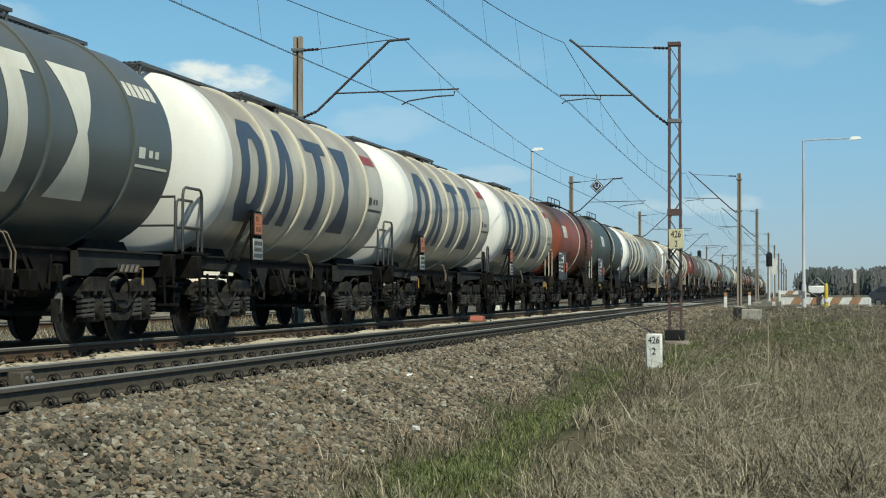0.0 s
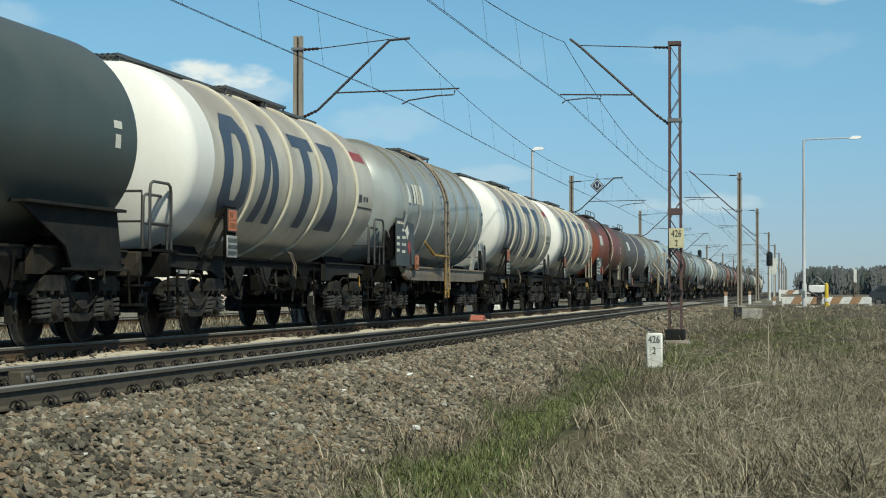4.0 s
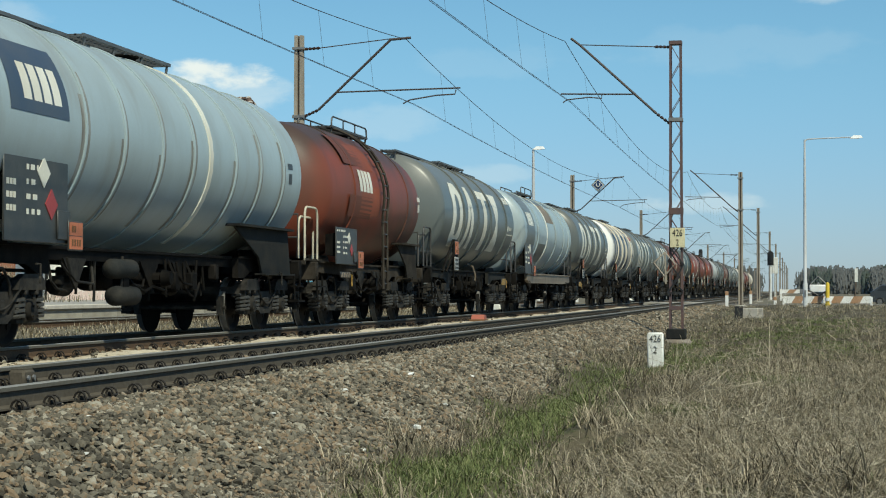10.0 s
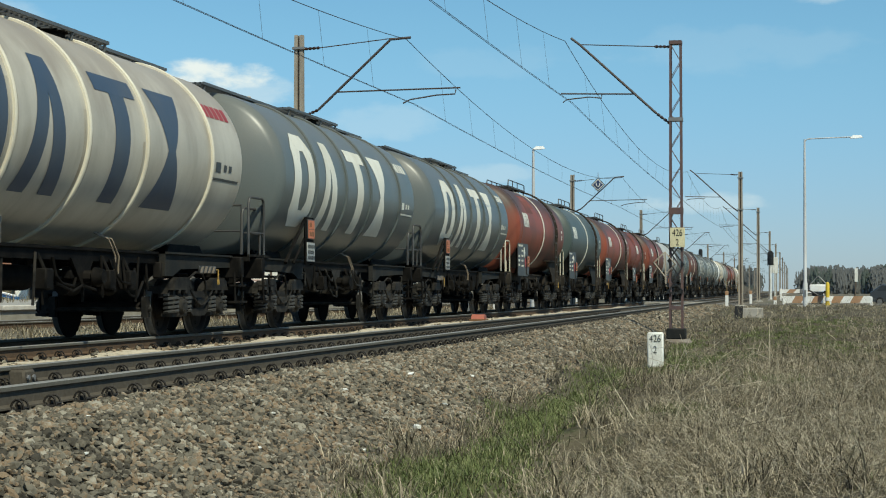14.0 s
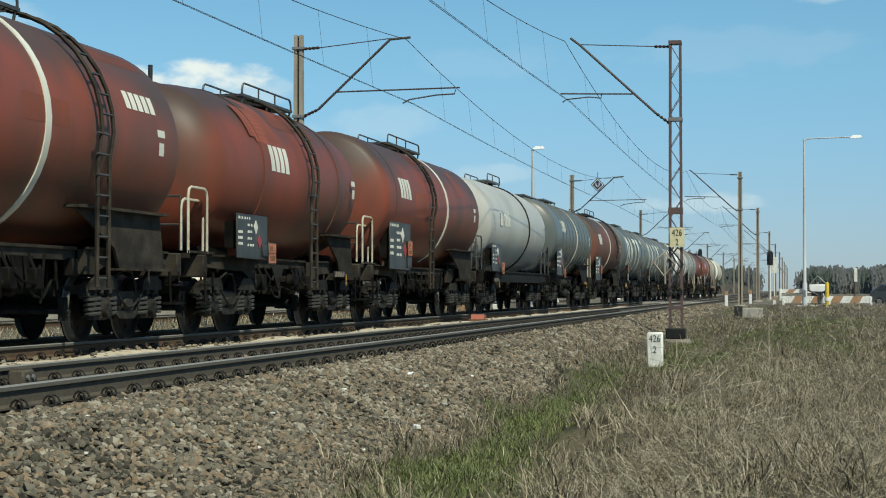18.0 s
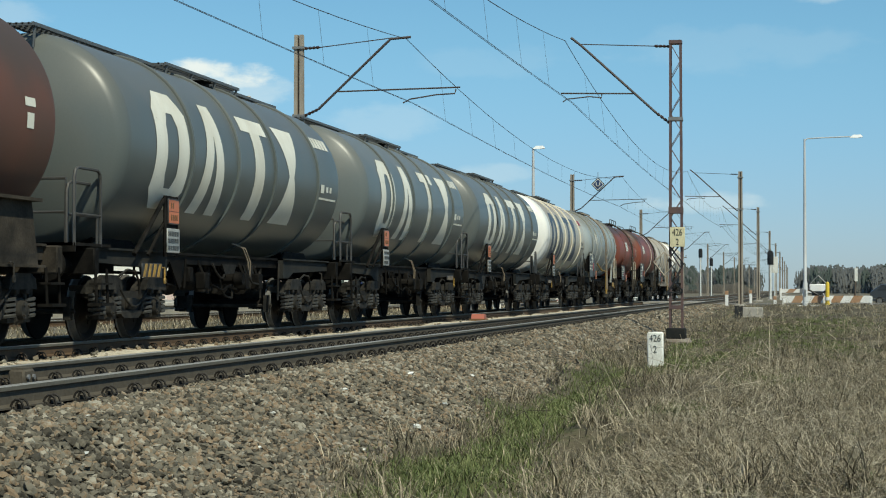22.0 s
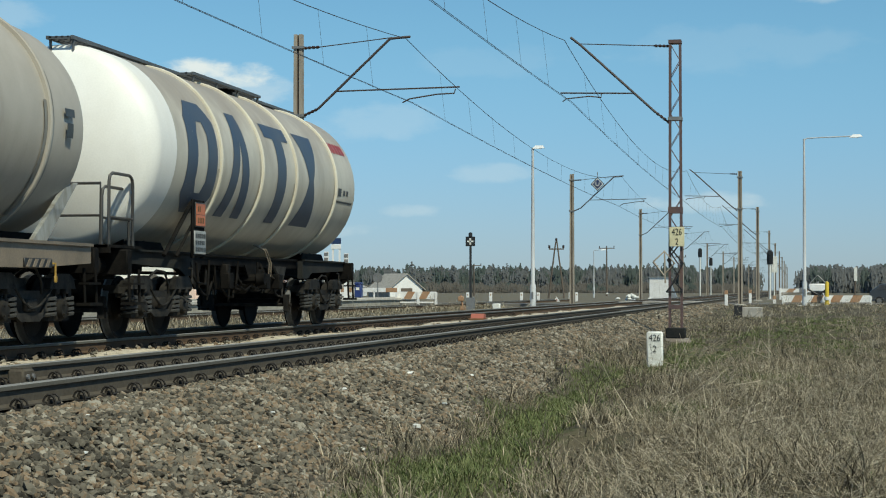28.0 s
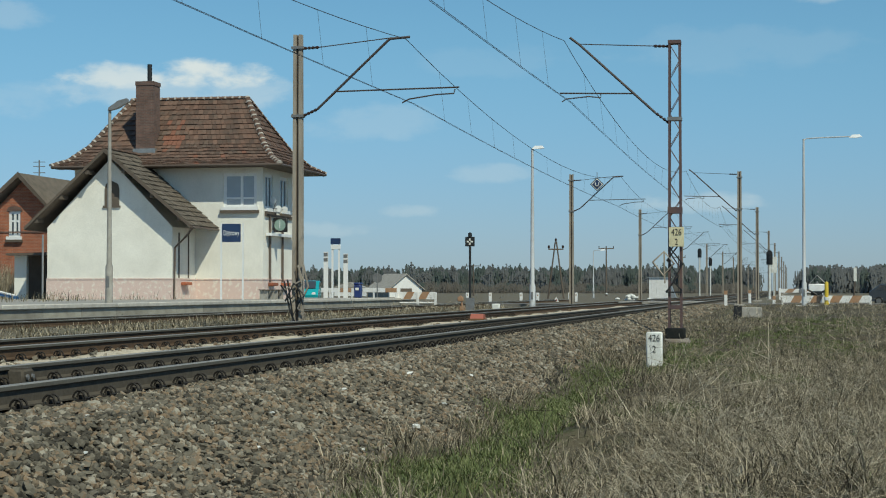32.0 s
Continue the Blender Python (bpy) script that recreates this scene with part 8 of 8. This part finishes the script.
    if kind in ("P", "E", "B") or seed in (7, 36):
        for y in (-1.33, 1.33):
            sb = Build()
            sb.prism([(-head + 1.9, 1.30), (head - 0.4, 1.30), (head - 0.4, 1.06), (head - 2.2, 0.98), (-head + 2.4, 0.98), (-head + 1.9, 1.08)], "y", y - 0.05, y + 0.05)
            sb.box(-head + 1.9, head - 0.4, y - 0.09, y + 0.09, 1.28, 1.32)
            part("solebar", sb, "tan" if kind in ("P", "V") else "solebar" if kind == "E" else "dusty", w)
    # saddles
    for s in (-1, 1):
        x = s * (half - 1.55)
        b = Build()
        arc = [(R + 0.005) * math.sin(radians(a)) for a in range(-28, 29, 7)]
        zz = [c - (R + 0.005) * math.cos(radians(a)) for a in range(-28, 29, 7)]
        poly = list(zip(arc, zz))
        b.prism(poly + [(0.8, 1.27), (-0.8, 1.27)], "x", x - 0.45, x - 0.41)
        b.prism(poly + [(0.8, 1.27), (-0.8, 1.27)], "x", x + 0.41, x + 0.45)
        for y in (-0.86, 0.86):
            b.prism([(x - 0.9, 1.30), (x - 0.7, 1.44), (x + 0.7, 1.44), (x + 0.9, 1.30)], "y", y - 0.02, y + 0.02)
        part("saddle", b, "under", w)
        if kind in ("R", "G", "S") and s == 1:
            k = 1.0 if kind != "S" else 0.7
            for y in (-1.27, 1.27):
                q = Build()
                q.prism([(half - 3.9 * k, 1.80), (half - 0.7, 1.80), (half - 0.5, 1.02), (half - 2.3 * k, 1.02), (half - 2.5 * k, 1.30)], "y", y - 0.02, y + 0.02)
                q.box(half - 3.95 * k, half - 0.65, y - 0.14, y + 0.14, 1.80, 1.84)
                q.box(half - 2.35 * k, half - 0.45, y - 0.10, y + 0.10, 0.99, 1.02)
                part("gusset_plate", q, "solebar" if colour not in ("red", "brown", "rusty") else "dusty", w)
        if kind == "V":
            for y in (-1.30, 1.30):
                q = Build()
                a0, a1 = (s * (half - 0.75), s * (half - 0.35)), (s * (half - 2.3), s * (half - 1.85))
                q.loft([[(a0[0], y * 0.93 - 0.03, 2.05), (a0[1], y * 0.93 - 0.03, 2.12), (a0[1], y * 0.93 + 0.03, 2.12), (a0[0], y * 0.93 + 0.03, 2.05)],
                        [(a1[0], y - 0.03, 1.1), (a1[1], y - 0.03, 1.1), (a1[1], y + 0.03, 1.1), (a1[0], y + 0.03, 1.1)]])
                part("slanted_strut", q, "grime_grey", w)
    if kind in ("R", "B"):
        q = Build()
        q.prism([(-head + 1.15, 1.28), (-head + 2.05, 1.28), (-head + 1.95, 1.95), (-head + 1.8, 1.95)], "y", -1.27, -1.23)
        part("gusset_plate", q, "dusty", w)
    # running gear
    piv = head - 1.75
    add_bogie(w, -piv)
    add_bogie(w, piv)
    for s, turn in ((-1, 180), (1, 0)):
        for y in (-0.875, 0.875):
            part("buffer", once("buffer", buffer_mesh), None, w, at=at(s * head, y, 1.05, 0, 0, turn))
        part("coupling", once("coupling", coupling_mesh), None, w, at=at(s * (head + 0.05), 0, 1.03, 0, 0, turn))
    # end platform, steps and handrails
    b = Build()
    b.box(-head - 0.52, -head + 0.75, -1.2, 1.2, 1.30, 1.34)
    b.box(-head - 0.52, -head - 0.48, -1.2, 1.2, 1.22, 1.34)
    part("end_platform", b, chassis, w)
    hr = "ivory" if kind in ("R", "S", "B") else "rail_tube"
    newer = seed in (3, 8, 9, 32)
    for x0, y0, z1, wide in (((-head - 0.50, -1.18, 2.34, 0.92), (-head - 0.36, -1.02, 2.16, 1.05)) if not newer else ((-head - 0.50, -1.18, 2.1, 0.3),)):
        h = Build()
        hoop_rail(h, x0, y0, 1.3, z1, wide, 0.023)
        if hr != "ivory":
            h.rod((x0, y0, 1.72), (x0 + wide, y0, 1.72), 0.018)
        part("handrail", h, hr, w)
    if newer:
        for y in (-0.98, 0.98):
            q = Build().prism([(-half - 0.16, 1.96), (-half - 0.03, 1.96), (-half + 0.18, 1.60), (-half + 0.55, 1.45), (-half + 1.6, 1.38), (-half + 1.6, 1.30), (-half - 0.14, 1.30)], "y", y - 0.03, y + 0.03)
            part("end_strut", q, "solebar", w)
    h = Build()
    h.tube([(-head - 0.36, -1.0, 1.3), (-head - 0.36, -1.0, 2.2), (-head - 0.36, 1.0, 2.2), (-head - 0.36, 1.0, 1.3)], 0.022)
    h.tube([(-head - 0.36, -1.0, 1.75), (-head - 0.36, 1.0, 1.75)], 0.018)
    part("handrail", h, "rail_tube", w)
    for x, y in ((-head + 0.15, -1.3), (head - 0.25, -1.3)):
        s = Build()
        s.tube([(x - 0.2, y, 1.0), (x - 0.2, y - 0.02, 0.52)], 0.02)
        s.tube([(x + 0.2, y, 1.0), (x + 0.2, y - 0.02, 0.52)], 0.02)
        s.box(x - 0.22, x + 0.22, y - 0.1, y + 0.1, 0.50, 0.54)
        s.box(x - 0.22, x + 0.22, y - 0.08, y + 0.08, 0.78, 0.81)
        part("step", s, "under", w)
    # boards
    if kind == "L":
        side_plates(w, -head + 2.35, seed)
        if seed % 4 != 2:
            d = Build()
            q = (-head + 2.74, 1.45)
            if seed % 2:
                d.prism([(q[0] - 0.07, q[1]), (q[0], q[1] - 0.13), (q[0] + 0.07, q[1]), (q[0], q[1] + 0.13)], "y", -1.46, -1.45)
                part("diamond_sign", d, "redmark", w)
    else:
        bw, bh = {"R": (2.25, 1.12), "B": (1.7, 0.95), "V": (1.95, 1.12), "G": (1.9, 1.2), "S": (1.75, 0.75), "P": (1.8, 1.2), "E": (1.7, 0.85)}[kind]
        data_board(w, far - {"R": 11.6, "B": 11.1, "V": 12.2, "G": 13.0 if colour != "dark" else 11.4, "S": 8.8, "P": 12.5, "E": 12.3}[kind], bw, bh, {"B": 1.15, "R": 1.20, "S": 1.25}.get(kind, 1.30), seed=seed, inside=kind == "R")
    # brake gear and pipes under the tank
    b = Build()
    b.spin([(-0.55, 0.02), (-0.5, 0.14), (-0.42, 0.17), (0.42, 0.17), (0.5, 0.14), (0.55, 0.02)], "x", (rnd.uniform(-1.5, -0.5), -0.55, 0.88), 16)
    b.rod((-2.6, -0.5, 0.82), (2.6, -0.5, 0.80), 0.03)
    b.rod((-head + 0.3, -0.42, 0.98), (head - 0.3, -0.42, 0.98), 0.025)
    part("air_reservoir", b, "under", w)
    if kind == "G":
        for z, x in ((1.02, -head + 6.0), (0.64, -head + 6.1)):
            q = Build().spin([(-0.46, 0.02), (-0.42, 0.11), (-0.36, 0.145), (0.36, 0.145), (0.42, 0.11), (0.46, 0.02)], "x", (x, -1.05, z), 18)
            part("air_cylinder", q, "solebar", w)
    b = Build()
    b.tube([(0.2, 0, c - R), (0.2, 0, 1.0), (0.2, -0.4, 0.9), (0.2, -1.1, 0.9)], 0.09, 8)
    b.spin([(-0.12, 0.10), (0, 0.13), (0.02, 0.13)], "y", (0.2, -1.15, 0.9), 12)
    b.tube([(0.5, -0.3, c - R), (0.5, -0.6, 1.1), (0.9, -0.9, 0.95), (1.3, -1.0, 0.9)], 0.03)
    for x in (-1.4, 0.8, 1.6):
        b.box(x, x + 0.25, -1.12, -0.95, 0.72, 1.0, bevel=0.02)
        b.rod((x + 0.1, -1.05, 0.98), (x + 0.1, -0.95, 1.2), 0.025)
    b.tube([(-1.0, -1.1, 0.8), (-0.6, -1.15, 0.7), (-0.2, -1.12, 0.78), (0.2, -1.15, 0.72)], 0.02)
    part("discharge_pipe", b, "under", w)
    for n in range(3):
        gear = part("brake_rigging", once("rigging%d" % ((seed + n * 2) % 5), lambda: rigging((seed + n * 2) % 5)), None, w, at=at(-2.6 + n * 2.3 + rnd.uniform(-0.3, 0.3), 0, 0))
        tagged(gear, kind="stuff")
    b = Build()
    if kind == "L":
        for x in (1.15, 1.28):
            b.tube([(x - 0.28, -0.85, 1.52), (x - 0.12, -1.0, 1.44), (x, -1.06, 1.2), (x + 0.02, -1.04, 0.95)], 0.014)
        part("vapour_hose", b, "tan", w)
    elif kind == "V":
        v = far - 7.0
        b.rod((v - 0.2, -1.62, 0.55), (v - 0.2, -1.62, 1.6), 0.03)
        b.rod((v + 0.2, -1.62, 0.55), (v + 0.2, -1.62, 1.6), 0.03)
        b.tube([(v - 1.6, -1.36, 1.95), (v - 1.3, -1.55, 1.62), (v + 0.2, -1.62, 1.6)], 0.035)
        for z in (0.7, 0.95, 1.2):
            b.rod((v - 0.2, -1.62, z), (v + 0.2, -1.62, z), 0.018)
        part("foot_ladder", b, "yellow", w, "yellow painted lower ladder")
    # striped brake change-over plates and their levers at the bogies
    for s in (-1, 1):
        x = s * (piv - 0.25)
        tall = 0.20 if kind in ("B", "P", "V", "L") and seed % 2 else 0.11
        if (seed + s) % 3 == 1:
            plate = part("brake_plate", Build().box(x - 0.55, x + 0.28, -1.405, -1.375, 1.09 - tall, 1.10, bevel=0.01), "black", w)
            for k in range(4):
                u = x - 0.52 + k * 0.19
                part("stripe", Build().prism([(u, 1.10 - tall), (u + 0.09, 1.10 - tall), (u + 0.18, 1.09), (u + 0.09, 1.09)], "y", -1.412, -1.405), "yellow" if seed % 2 else "tan", plate)
        y = Build().tube([(x + 0.27, -1.39, 1.04), (x + 0.36, -1.41, 1.04), (x + 0.36, -1.41, 0.88)], 0.014)
        y.box(x + 0.32, x + 0.40, -1.425, -1.40, 0.80, 0.89, bevel=0.015)
        part("brake_lever", y, "yellow" if (seed + s) % 3 == 1 else "bogie", w)
    return w


SPEC = ("Ldark Lcream Lcream Lcream Rred Rgreen Lcream Vgrey Lcream Lcream Rred Bbrown Vgrey Gblue Sred Ldark Pblue Ldark Lcream Ldark Ldark Rred Rgreen Rred Sred Rred "
        "Epale Gdark Rrusty Ldark Ldark Ldark Lcream Vgrey Sred Rred Vbeige Lcream").split()
# far end of each wagon's shell along the track at the start
ENDS = [25.87, 39.84, 54.08, 68.26, 82.15, 96.42, 110.92, 125.41, 139.91, 153.91, 167.68, 183.25, 197.75, 213.63, 224.97, 239.28, 254.5, 268.88, 282.86, 296.60,
        311.00, 324.91, 338.69, 352.92, 364.53, 378.88, 393.73, 408.0, 421.9, 436.10, 450.0, 464.61, 478.85, 493.41, 504.89, 519.27, 534.1, 548.44]


def travelled(t):
    return 17.9617 * t + 0.011143 * t * t - 0.00001426 * t ** 3


WAGONS = []
for i, (spec, end) in enumerate(zip(SPEC, ENDS)):
    front = (ENDS[i - 1] if i else end - 14.1) + 1.0
    WAGONS.append((tank_wagon(spec[0], spec[1:], end + 1.0 - front, i), (front + end + 1.0) / 2))


def motions():
    """The train rolls towards the camera and past it, gathering a little speed; its wheels turn with it."""
    for wagon, x in WAGONS:
        walk(wagon, [(t, pose(x - travelled(t), TRAIN_Y, 0)) for t in (0, 4, 8, 12, 16, 20, 24, 28, 32)])
    first = WHEELSETS[0]
    walk(first, [(k / FPS, pose(0, 0, 0, 0, -math.degrees(travelled(k / FPS) / 0.46), 0)) for k in range(0, 32 * FPS + 1)])
    for other in WHEELSETS[1:]:
        other.rotation_mode = "QUATERNION"
        keys = other.animation_data_create()
        keys.action = first.animation_data.action
        keys.action_slot = first.animation_data.action_slot


motions()
